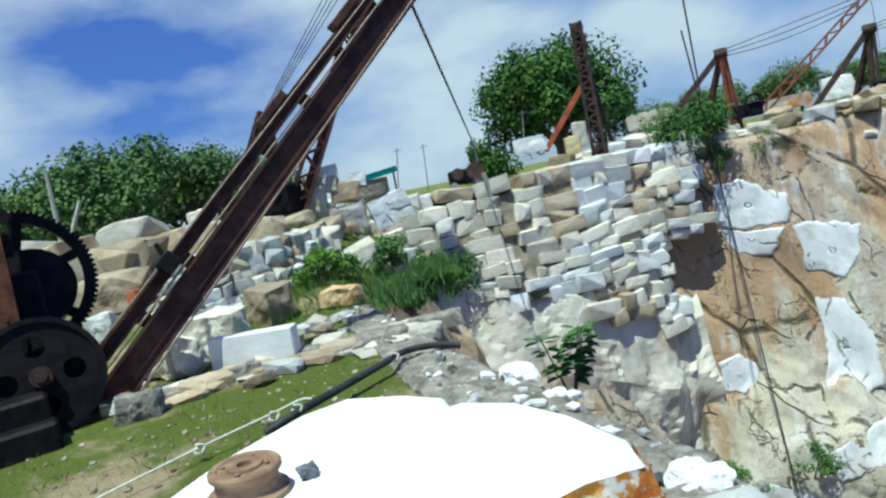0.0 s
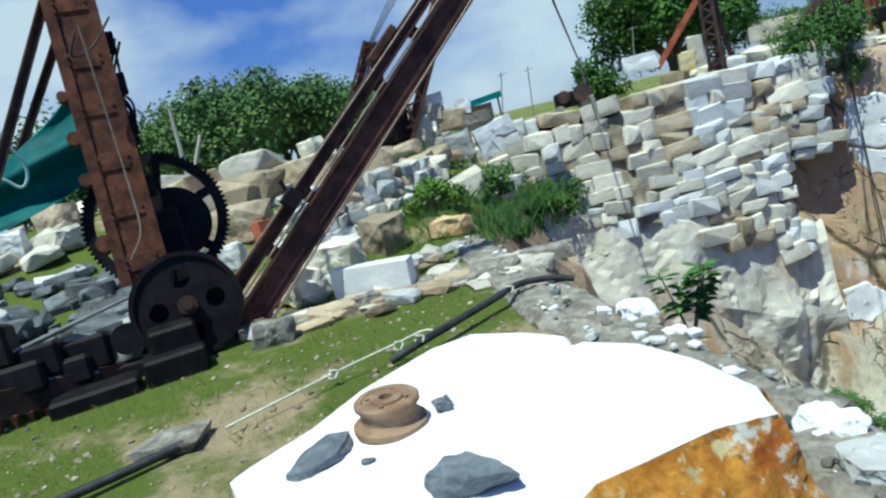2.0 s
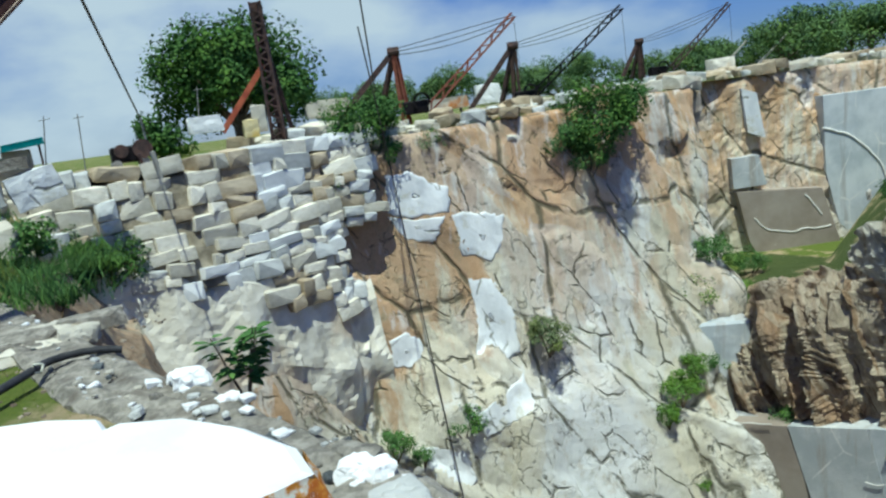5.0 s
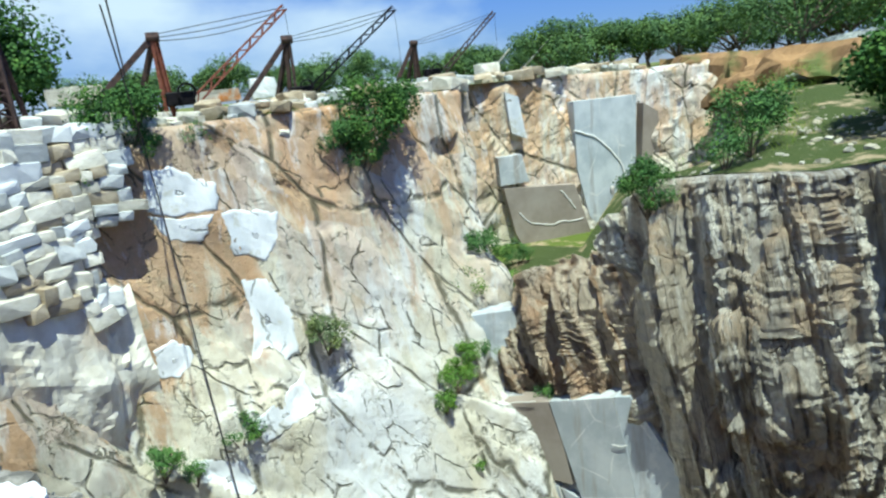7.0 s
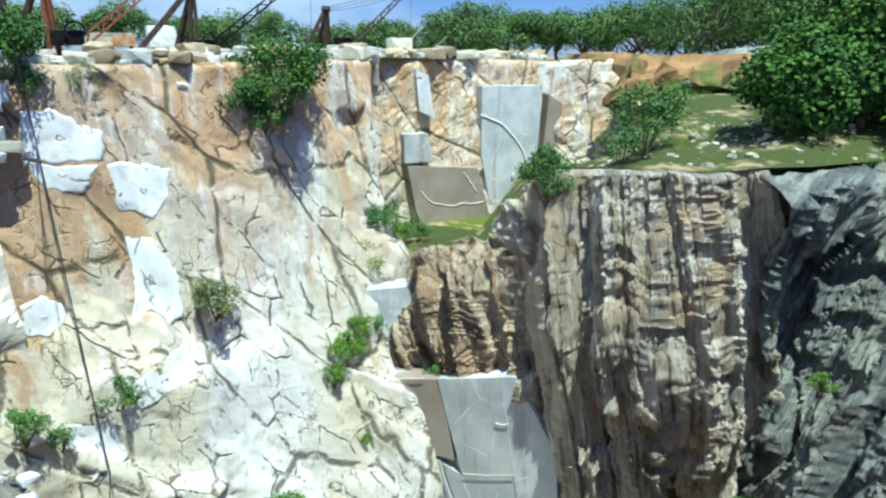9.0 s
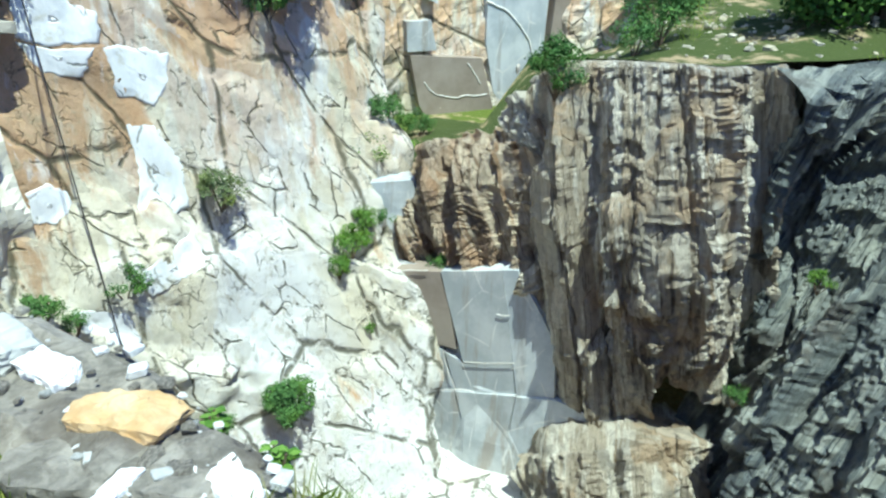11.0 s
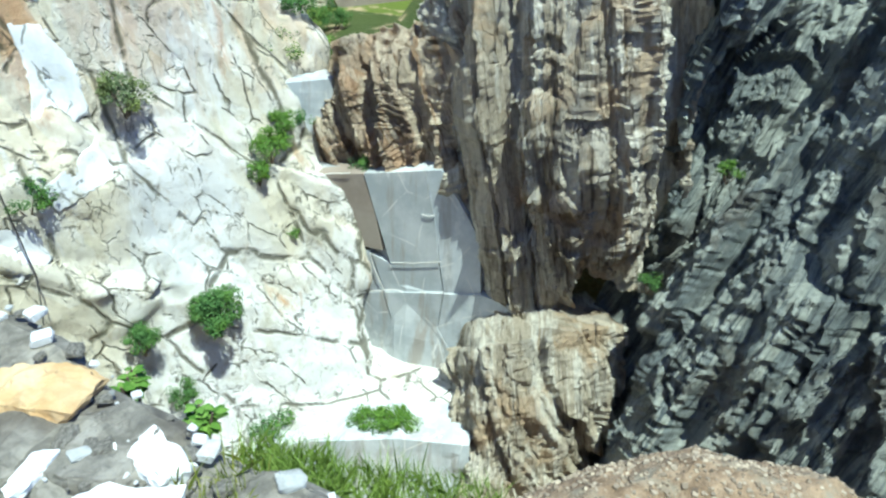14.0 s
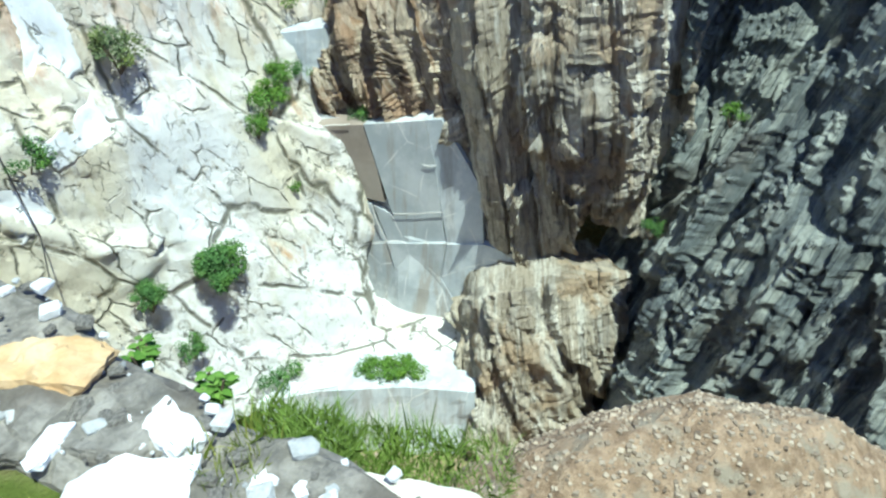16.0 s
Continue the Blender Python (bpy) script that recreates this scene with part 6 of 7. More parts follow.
derrick("derrick_crane", (-1.10, 32.83, 4.58), (-0.96, 32.98, 1.43), [(-4.41, 31.64, 1.38), (-2.32, 33.90, 1.60)], (0.15, 33.01, 1.79), (4.66, 33.49, 5.56), 0.34, (M_REDRUST, M_FARSTEEL, M_REDRUST), "rust red derrick crane with its boom raised over the far rim")
derrick("derrick_crane", (5.46, 40.57, 4.70), (5.37, 40.71, 1.19), [(2.58, 39.95, 1.45), (4.58, 41.80, 1.57)], (6.31, 40.59, 1.76), (11.72, 40.21, 5.98), 0.38, (M_FARSTEEL, M_FARSTEEL, M_DARKSTEEL), "black derrick crane with its boom raised over the far rim")
derrick("derrick_crane", (16.46, 52.52, 4.69), (16.50, 52.61, 1.64), [(14.74, 52.08, 1.91), (16.04, 53.79, 1.96)], (18.56, 51.93, 2.43), (22.71, 51.15, 6.41), 0.36, (M_FARSTEEL, M_FARSTEEL, M_FARSTEEL), "dark derrick crane farther along the rim")


def pole_crane():
    o = Vector((-5.06, 23.70, 1.47))
    base = empty("lattice_mast_crane", pose(*o))
    L = lambda p: Vector(p) - o
    bm = bmesh.new()
    truss_into(bm, (0, 0, -0.1), L((-5.01, 23.33, 5.85)), 0.42, 24)
    bar_into(bm, (0.12, 0, -0.1), L((-5.01, 23.33, 5.85)), 0.16)
    part("lattice_mast", bm, M_FARSTEEL, base)
    bm = bmesh.new()
    channel_into(bm, L((-6.71, 22.99, 1.92)), L((-5.12, 23.57, 3.93)), 0.1, 0.18, 0.03)
    part("strut", bm, M_REDSTEEL, base, "red painted strut")
    bm = bmesh.new()
    channel_into(bm, L((-4.74, 24.48, 1.56)), L((-4.93, 23.71, 3.98)), 0.1, 0.16, 0.03)
    part("back_strut", bm, M_FARSTEEL, base)
    tagged(base, "dark lattice mast with a red strut on the wall", "crane")


pole_crane()


def tripod_crane():
    """Second winch crane behind the heap."""
    o = Vector((-10.54, 13.37, 1.50))
    base = empty("tripod_crane", pose(*o))
    L = lambda p: Vector(p) - o
    apex = L((-10.44, 13.23, 4.05))
    bm = bmesh.new()
    truss_into(bm, L((-11.06, 12.67, 2.46)), apex, 0.30, 8)
    bar_into(bm, L((-11.06, 12.67, 2.46)), apex, 0.16)
    part("leg", bm, M_BOOM, base)
    bm = bmesh.new()
    channel_into(bm, L((-10.64, 13.30, 1.57)), apex, 0.16, 0.24, 0.04)
    part("leg", bm, M_FARSTEEL, base)
    bm = bmesh.new()
    truss_into(bm, L((-10.43, 13.46, 1.51)), L((-8.33, 15.23, 6.35)), 0.42, 18)
    bar_into(bm, L((-10.37, 13.51, 1.49)), L((-8.28, 15.26, 6.34)), 0.14)
    part("mast", bm, M_BOOM, base)
    bm = bmesh.new()
    bar_into(bm, L((-11.17, 13.13, 1.68)), L((-8.13, 15.38, 6.18)), 0.3, 0.2)
    part("boom", bm, M_BOOM, base)
    bm = bmesh.new()
    box_into(bm, Matrix.Translation(L((-10.62, 13.31, 1.98))), 1.0, 0.7, 0.7, 0.06)
    part("winch", bm, M_DARKSTEEL, base)
    bm = bmesh.new()
    gear_into(bm, Matrix.Translation(L((-10.39, 12.85, 2.06))) @ pose(0, 0, 0, 90, 0, 35), 0.2, 0.3, 0.08, 18)
    part("winch_gear", bm, M_DARKSTEEL, base)
    for k in range(4):
        tube("cable", [apex + Vector((0.05 * k, 0, 0)), L((-8.70, 14.91, 6.69)) + Vector((0.2 * k - 0.4, 0, 0))], 0.012, M_WIRE, base)
    tagged(base, "rusty lattice tripod crane behind the stone heap", "crane")


tripod_crane()

# long stay cables over the pit
for a, b, s in (((-4.14, 8.74, 4.06), (-10.44, 26.70, 1.77), 0.0), ((-1.28, 17.56, 4.87), (-1.50, 21.84, 2.53), 0.0), ((-1.58, 19.69, 4.22), (-1.43, 24.34, -0.82), 0.0), ((-1.43, 24.34, -0.82), (-0.52, 21.56, -11.05), 0.2), ((-5.82, 20.32, -5.02), (-4.85, 19.44, -7.32), 0.1), ((-0.52, 21.56, -11.05), (-0.67, 19.42, -11.34), 0.1)):
    o = tube("steel_cable", [Vector(p) + Vector((0, -0.5, 0)) if p[2] < 0 else Vector(p) for p in hang(a, b, s, 8)], 0.022, M_WIRE)
    tagged(o, "dark steel cable stretched across the quarry face", "cable", "stay cables")

# leaning pipe rails on the wall
for dx in (0, -0.35):
    a, b = Vector((-7.59, 18.79, 1.63)), Vector((-7.27, 19.43, -3.81))
    bm = bmesh.new()
    rod_into(bm, (dx, 0, 0), b - a + Vector((dx, 0, 0)), 0.07 if dx == 0 else 0.04, 10)
    o = link("rail_pipe", bm, M_PIPE if dx == 0 else M_FARSTEEL)
    o.matrix_basis = Matrix.Translation(a + Vector((0.25, -0.35, 0)))
    tagged(o, "pale pipe rail leaning down the masonry wall" if dx == 0 else "thin dark pipe leaning on the masonry wall", "pipe")


# pump engine, cabin and antennas on the wall top
def engine():
    o = Vector((*(-8.39, 19.44, 1.48)[:2], 1.3))
    base = empty("pump_engine", pose(*o, 0, 0, 30))
    bm = bmesh.new()
    box_into(bm, pose(0, 0, 0.35), 0.9, 0.5, 0.45, 0.06)
    part("engine_block", bm, M_DARKSTEEL, base)
    for x, r in ((0.35, 0.26), (-0.2, 0.18)):
        bm = bmesh.new()
        rod_into(bm, (x, -0.34, 0.45), (x, -0.24, 0.45), r, 20)
        part("flywheel", bm, M_FARSTEEL, base)
    for x in (-0.35, 0.35):
        bm = bmesh.new()
        rod_into(bm, (x, -0.3, 0.1), (x, 0.3, 0.1), 0.12, 14)
        part("wheel", bm, M_GREYMETAL, base)
    bm = bmesh.new()
    rod_into(bm, (0.55, 0, 0.3), (0.5, 0, 1.3), 0.03, 8)
    part("exhaust_pipe", bm, M_GREYMETAL, base)
    tagged(base, "dark pump engine with flywheels on the wall top", "engine")


def cabin():
    o = Vector((*(-10.37, 17.45, 1.52)[:2], 1.2))
    base = empty("tarp_shelter", pose(*o, 0, 0, 30))
    bm = bmesh.new()
    box_into(bm, pose(0, 0, 0.45), 0.8, 0.7, 0.9, 0.02)
    part("tank", bm, M_TANBOX, base)
    bm = bmesh.new()
    box_into(bm, pose(0.05, 0, 1.05, 0, -6, 0), 1.35, 1.1, 0.06, 0.01)
    box_into(bm, pose(0.05, -0.54, 0.98, 0, -6, 0), 1.35, 0.02, 0.14)
    part("roof_sheet", bm, M_TARP, base)
    for x in (-0.55, 0.6):
        bm = bmesh.new()
        rod_into(bm, (x, -0.45, 0), (x, -0.45, 1.05), 0.03, 6)
        part("post", bm, M_FARSTEEL, base)
    tagged(base, "small shelter with a teal sheet roof", "shelter")


engine(), cabin()
for a, b in (((-10.19, 18.36, 1.52), (-9.92, 18.45, 2.90)), ((-9.35, 18.79, 1.49), (-9.22, 18.81, 2.86)), ((-7.34, 22.78, 2.61), (-7.19, 22.78, 3.45))):
    base = empty("antenna_pole", pose(*a))
    bm = bmesh.new()
    rod_into(bm, (0, 0, -0.3), Vector(b) - Vector(a), 0.016, 6)
    part("pole", bm, M_GREYMETAL, base)
    bm = bmesh.new()
    rod_into(bm, Vector(b) - Vector(a) + Vector((-0.15, 0, -0.1)), Vector(b) - Vector(a) + Vector((0.15, 0, -0.08)), 0.010, 5)
    part("crossbar", bm, M_GREYMETAL, base)
    tagged(base, "thin metal pole on the wall top", "pole")
for a, b in (((-19.53, 14.02, 2.19), (-19.39, 13.99, 4.31)), ((-20.99, 15.41, 2.26), (-20.61, 15.82, 3.46)), ((23.20, 53.35, 2.22), (24.56, 52.70, 3.72)), ((26.37, 54.11, 2.16), (28.52, 52.95, 4.45)), ((30.12, 56.70, 2.15), (32.88, 55.09, 4.53))):
    bm = bmesh.new()
    v = Vector(b) - Vector(a)
    rod_into(bm, -v * 0.1, v, 0.09, 8, 0.06)
    o = link("wooden_pole", bm, M_PIPE)
    o.matrix_basis = Matrix.Translation(a)
    tagged(o, "pale leaning wooden pole", "pole")


# ---- loose stones along the far rim ----
def rim_stones(n, i0, i1, back, sizes, seed, label, group):
    rng = random.Random(seed)
    pts = [Vector(r[:3]) for r in RIM[i0:i1 + 1]]
    for k in range(n):
        s = rng.random() * (len(pts) - 1)
        i = int(s)
        p = pts[i].lerp(pts[i + 1], s - i)
        d = Vector((p.x - 8, p.y - 8, 0)).normalized()
        off = rng.uniform(*back)
        q = p + d * off
        w = rng.choice(sizes) * rng.uniform(0.7, 1.3)
        o = new("rim_block", stone_mesh(rng.choice((M_WALLSTONE, M_WALLSTONE, M_GREYSTONE, M_EARTHROCK, M_EARTHROCK)), rng.randrange(14), 0.75))
        z = drop(q.x, q.y)
        o.matrix_basis = pose(q.x, q.y, z + w * 0.2 + (0.25 if rng.random() < 0.25 else 0), rng.uniform(-8, 8), rng.uniform(-8, 8), rng.uniform(0, 360)) @ Matrix.Diagonal((w * 1.4, w, w * 0.55, 1))
        tagged(o, label, "stone", group)


rim_stones(150, 11, 13, (-0.1, 4.5), (0.25, 0.4, 0.55, 0.8), 51, "pale quarry block on the rim", "blocks on the rim")
rim_stones(150, 13, 17, (0.0, 7.0), (0.3, 0.5, 0.7, 1.0), 53, "pale quarry block far along the rim", "blocks far along the rim")
for k, (at, size, mat, turn, lab) in enumerate([
    ((-7.11, 22.66, 2.02), (1.05, 0.7, 0.55), M_WHITE, 25, "white squared block on the wall"), ((-5.52, 23.29, 1.85), (0.5, 0.4, 0.9), M_WALLSTONE, 10, "upright pale block on the wall"), ((-5.79, 23.03, 1.69), (0.5, 0.4, 0.6), M_YELLOW, 20, "yellow stained block on the wall"),
    ((-3.70, 26.66, 2.04), (1.5, 0.9, 0.55), M_WALLSTONE, 8, "long pale block on the rim"), ((1.09, 36.00, 1.70), (2.4, 1.0, 0.6), M_RUSTBLOCK, 15, "rust orange stained block on the rim"), ((-4.67, 33.62, 2.24), (2.2, 1.2, 0.7), M_WALLSTONE, 12, "long pale block on the rim"),
    ((4.12, 44.86, 1.70), (1.6, 1.0, 1.3), M_WHITE, 5, "white block behind the crane"), ((18.91, 44.31, 1.74), (1.5, 1.2, 0.9), M_WALLSTONE, 5, "pale block on the rim")]):
    rock("rim_block", (at[0], at[1], at[2] - size[2] * 0.1), size, mat, 400 + k, (0, 0, turn), 0.05, 4, 0.85, lab, "block", "large blocks on the rim")


# ---- flat cut faces on the cliffs ----
def face_slab(name, pts, thick, mat, label, proud=0.16):
    """A flat quarried face standing a little proud of the rock."""
    v = [Vector(p) for p in pts]
    c = sum(v, Vector()) / len(v)
    n = Vector()
    for a, b in zip(v, v[1:] + v[:1]):
        n += (a - c).cross(b - c)
    n.normalize()
    if n.dot(-c) < 0:
        n = -n
    off = sorted((p - c).dot(n) for p in v)[-2] * 0.6 + proud
    eye, q = Vector((0.2, 0.1, 1.5)), c + n * off
    flat = [eye + (p - eye) * ((q - eye).dot(n) / (p - eye).dot(n)) for p in v]
    bm = bmesh.new()
    f = bm.faces.new([bm.verts.new(p) for p in flat])
    r = bmesh.ops.extrude_face_region(bm, geom=[f])
    for e in r["geom"]:
        if isinstance(e, bmesh.types.BMVert):
            e.co -= n * thick
    bmesh.ops.recalc_face_normals(bm, faces=bm.faces)
    return tagged(link(name, bm, mat), label, "rock face", kind="structure")


CLIFF = bpy.data.objects["cliff_north"].data
CLIFF_TREE = BVHTree.FromPolygons([v.co for v in CLIFF.vertices], [list(p.vertices) for p in CLIFF.polygons])


def split_face(pts, label):
    """A smooth face where a slab has split off: follows the cliff, ragged at its edge."""
    v = [Vector(p) for p in pts]
    c = sum(v, Vector()) / len(v)
    edge = []
    for a, b in zip(v, v[1:] + v[:1]):
        m = max(4, int((b - a).length / 0.14))
        for i in range(m):
            q = a.lerp(b, i / m)
            out = Vector((q.x - c.x, 0, q.z - c.z)).normalized()
            edge.append(q + out * (0.14 * noise.noise(q * 1.1) + 0.10 * noise.noise(q * 3.3) + 0.08 * noise.noise(q * 8)))
    m, rings = len(edge), 12
    def at(q, lift):
        hit = CLIFF_TREE.ray_cast(Vector((q.x, q.y - 8, q.z)), Vector((0, 1, 0)))[0]
        return (hit or q) + Vector((0, -lift, 0))
    rows = [[at(c.lerp(q, (k + 1) / rings), 0) for q in edge] for k in range(rings)]
    # plane through the cliff's hits
    A = np.array([(p.x, p.z, 1.0) for row in rows for p in row])
    Y = np.array([p.y for row in rows for p in row])
    co = np.linalg.lstsq(A, Y, rcond=None)[0]
    vs, fs = [], []
    for k, row in enumerate(rows):
        for p in row:
            y = co[0] * p.x + co[1] * p.z + co[2]
            d = y * 0.3 + p.y * 0.7 - 0.035 + 0.02 * noise.noise(p * 1.2)
            vs.append((p.x, d + (0.0 if k < rings - 1 else 0.02), p.z))
    vs += [(p.x, p.y + 0.6, p.z) for p in rows[-1]]
    cy = at(c, 0).y
    vs.append((c.x, (co[0] * c.x + co[1] * c.z + co[2]) * 0.3 + cy * 0.7 - 0.035, c.z))
    for k in range(rings):
        for i in range(m):
            j = (i + 1) % m
            fs.append((k * m + i, k * m + j, (k + 1) * m + j, (k + 1) * m + i))
    fs += [(len(vs) - 1, i, (i + 1) % m) for i in range(m)]
    return tagged(raw("cut_face", vs, fs, M_BLUE, smooth=True), label, "rock face", kind="structure")


for pts in (
    [(-1.72, 24.36, -0.30), (-0.94, 24.71, -0.26), (0.42, 24.86, -1.04), (0.38, 24.66, -1.93), (-1.03, 24.39, -1.87), (-1.79, 24.13, -1.59)],
    [(-1.78, 24.10, -1.77), (-1.01, 24.36, -1.98), (0.19, 24.61, -2.01), (-0.32, 24.24, -2.80), (-1.34, 24.12, -2.63)],
    [(0.34, 24.65, -1.96), (2.40, 25.59, -2.30), (2.14, 24.50, -3.49), (1.65, 23.85, -4.05), (0.67, 24.40, -3.50)],
    [(-2.39, 23.06, -5.90), (-1.79, 23.15, -5.89), (-1.35, 22.60, -6.14), (-1.35, 22.33, -6.77), (-1.71, 21.88, -7.06), (-2.32, 22.14, -6.86)],
    [(0.67, 23.86, -4.34), (1.67, 23.77, -4.48), (2.16, 23.56, -5.72), (2.24, 23.44, -7.37), (0.43, 22.88, -7.81), (0.85, 23.25, -6.20)],
    [(0.12, 22.64, -8.93), (2.26, 23.34, -8.01), (2.51, 23.23, -9.16), (0.57, 22.49, -9.64)],
    [(-1.75, 21.47, -9.66), (-0.34, 22.05, -9.48), (0.06, 21.62, -11.13), (-1.08, 21.73, -11.44)],
):
    split_face(pts, "smooth blue white quarried marble face")
face_slab("cut_face", [(16.60, 37.60, -4.93), (21.38, 37.60, -5.31), (22.49, 37.60, -8.91), (18.06, 37.60, -9.53), (17.19, 37.60, -7.79)], 3.0, M_BROWNCUT, "brown grey sawn face with a white vein", 0.3)
face_slab("cut_face", [(16.35, 37.60, -3.04), (17.90, 37.60, -3.03), (18.30, 37.60, -4.71), (16.43, 37.60, -4.74)], 3.0, M_GREYCUT, "light grey sawn face", 0.2)
face_slab("cut_face", [(21.95, 38.30, -0.34), (26.46, 38.30, -0.32), (26.14, 38.30, -8.02), (23.96, 38.30, -9.06), (22.73, 38.30, -7.57), (22.01, 38.30, -4.56)], 3.0, M_BLUEGREY, "tall blue grey sawn face with a curved white vein", 0.4)
face_slab("cut_face", [(27.0, 38.30, -0.9), (28.4, 38.30, -1.7), (31.6, 38.30, -1.8), (32.6, 38.30, -5.6), (26.6, 38.30, -6.6)], 3.0, M_BROWNCUT, "rust streaked grey sawn face", 0.6)
face_slab("cut_face", [(17.42, 38.30, 0.66), (18.26, 38.30, 0.33), (18.65, 38.30, -2.19), (17.69, 38.30, -1.77)], 0.8, M_BLUE, "pale sliver of sawn marble", 0.4)
for pts, mat in (
    ([(10.23, 25.05, -11.92), (11.61, 23.23, -11.39), (11.95, 22.78, -13.21), (12.12, 22.55, -14.84), (10.55, 24.63, -14.80)], M_BROWNCUT),
    ([(11.66, 23.13, -11.35), (13.24, 21.05, -10.69), (13.51, 20.70, -12.51), (13.69, 20.47, -14.68), (12.37, 22.20, -15.34), (11.97, 22.72, -13.13)], M_GREYCUT),
    ([(13.30, 21.02, -10.69), (13.69, 20.51, -10.54), (14.76, 19.09, -13.29), (14.89, 18.93, -15.89), (13.93, 20.20, -16.27), (13.75, 20.43, -14.68), (13.55, 20.69, -12.51)], M_BLUEGREY),
    ([(10.56, 24.68, -15.49), (11.15, 23.90, -15.26), (11.51, 23.43, -17.33), (11.05, 24.03, -17.68)], M_GREYCUT),
    ([(11.21, 23.79, -15.21), (11.76, 23.07, -15.13), (12.17, 22.53, -16.95), (11.57, 23.32, -17.27)], M_BLUEGREY),
    ([(11.85, 22.93, -15.19), (12.39, 22.22, -15.48), (13.71, 20.49, -14.81), (13.86, 20.28, -16.31), (12.25, 22.40, -16.99)], M_GREYCUT),
    ([(11.04, 23.76, -17.62), (12.07, 22.39, -17.04), (12.38, 21.99, -18.82), (12.76, 21.48, -20.38), (11.71, 22.87, -21.18), (11.29, 23.42, -18.87)], M_GREYCUT),
    ([(12.13, 22.28, -16.99), (13.77, 20.12, -16.29), (13.66, 20.27, -18.24), (14.16, 19.61, -19.64), (12.79, 21.42, -20.34), (12.42, 21.90, -18.77)], M_GREYCUT),
    ([(13.86, 20.09, -16.33), (14.82, 18.82, -15.91), (15.60, 17.80, -16.08), (16.39, 16.75, -17.07), (14.58, 19.13, -19.49), (14.24, 19.59, -19.65), (13.75, 20.23, -18.27)], M_BLUEGREY),
    ([(11.77, 22.87, -21.35), (12.76, 21.57, -20.62), (13.24, 20.94, -22.52), (12.59, 21.79, -23.18)], M_GREYCUT),
    ([(12.82, 21.46, -20.56), (14.59, 19.13, -19.58), (14.01, 19.89, -21.23), (13.28, 20.85, -22.46)], M_BLUEGREY)):
    mp = sum((Vector(p) for p in pts), Vector()) / len(pts)
    face_slab("cut_panel", [mp + (Vector(p) - mp) * 1.022 for p in pts], 1.2, mat, "sawn grey marble panel of the lower wall", 0.0)

for pts, r in (([(21.87, 38.26, -2.06), (23.67, 38.26, -2.86), (24.81, 38.26, -4.06), (25.55, 38.26, -5.49)], 0.07), ([(17.40, 37.56, -6.48), (18.16, 37.56, -7.21), (19.30, 37.56, -7.51), (21.81, 37.56, -7.48)], 0.04), ([(20.36, 37.56, -5.54), (21.31, 37.56, -6.73)], 0.05)):
    f = 0.9930 if pts[0][1] < 38 else 0.9905
    o = tube("calcite_vein", [p * f + Vector((0.12 * noise.noise(p * 1.3), 0, 0.12 * noise.noise(p * 1.7))) for p in smooth_line(pts, 8)], r, M_VEIN)
    tagged(o, "white calcite vein in the sawn face", "vein", kind="structure")
for pts in ([(12.40, 22.15, -15.39), (13.32, 20.94, -14.98), (13.78, 20.34, -14.72)], [(11.06, 23.93, -17.67), (11.90, 22.82, -17.12), (12.57, 21.94, -16.78), (12.77, 21.67, -16.85)], [(12.99, 21.38, -18.79), (13.45, 20.77, -18.57), (13.78, 20.34, -18.50)], [(11.86, 22.87, -21.31), (12.40, 22.16, -20.89), (12.92, 21.48, -20.51)], [(12.57, 21.93, -23.11), (12.98, 21.39, -22.81), (13.42, 20.81, -22.57)], [(11.16, 23.79, -15.20), (11.37, 23.52, -16.09), (11.52, 23.32, -17.26)], [(11.77, 22.99, -15.08), (11.91, 22.80, -15.97), (12.18, 22.44, -16.96)], [(10.26, 24.98, -11.87), (10.69, 24.41, -11.67), (11.26, 23.65, -11.43)], [(13.21, 21.09, -12.64), (13.39, 20.85, -12.61), (13.56, 20.63, -12.48)]):
    o = tube("pale_joint", [p * 0.9975 + 0.06 * Vector((0, 0, noise.noise(p * 2.0))) for p in smooth_line(pts, 5)], 0.02, M_VEIN)
    tagged(o, "pale joint line in the sawn wall", "joint", kind="structure")


def cube_block():
    bm = bmesh.new()
    box_into(bm, pose(0, 0, 1.3), 3.0, 2.6, 2.6, 0.10)
    bmesh.ops.subdivide_edges(bm, edges=bm.edges, cuts=4, use_grid_fill=True)
    for v in bm.verts:
        v.co += Vector((noise.noise(v.co * 1.1), noise.noise(v.co * 1.3 + Vector((4, 0, 0))), 0)) * 0.05
    o = link("sawn_block", bm, M_BLUEGREY)
    o.matrix_basis = pose(*polar(20.9, 29.4, -10.7), 0, 0, -8)
    tagged(o, "large grey white sawn marble cube standing on the bench", "block")


cube_block()

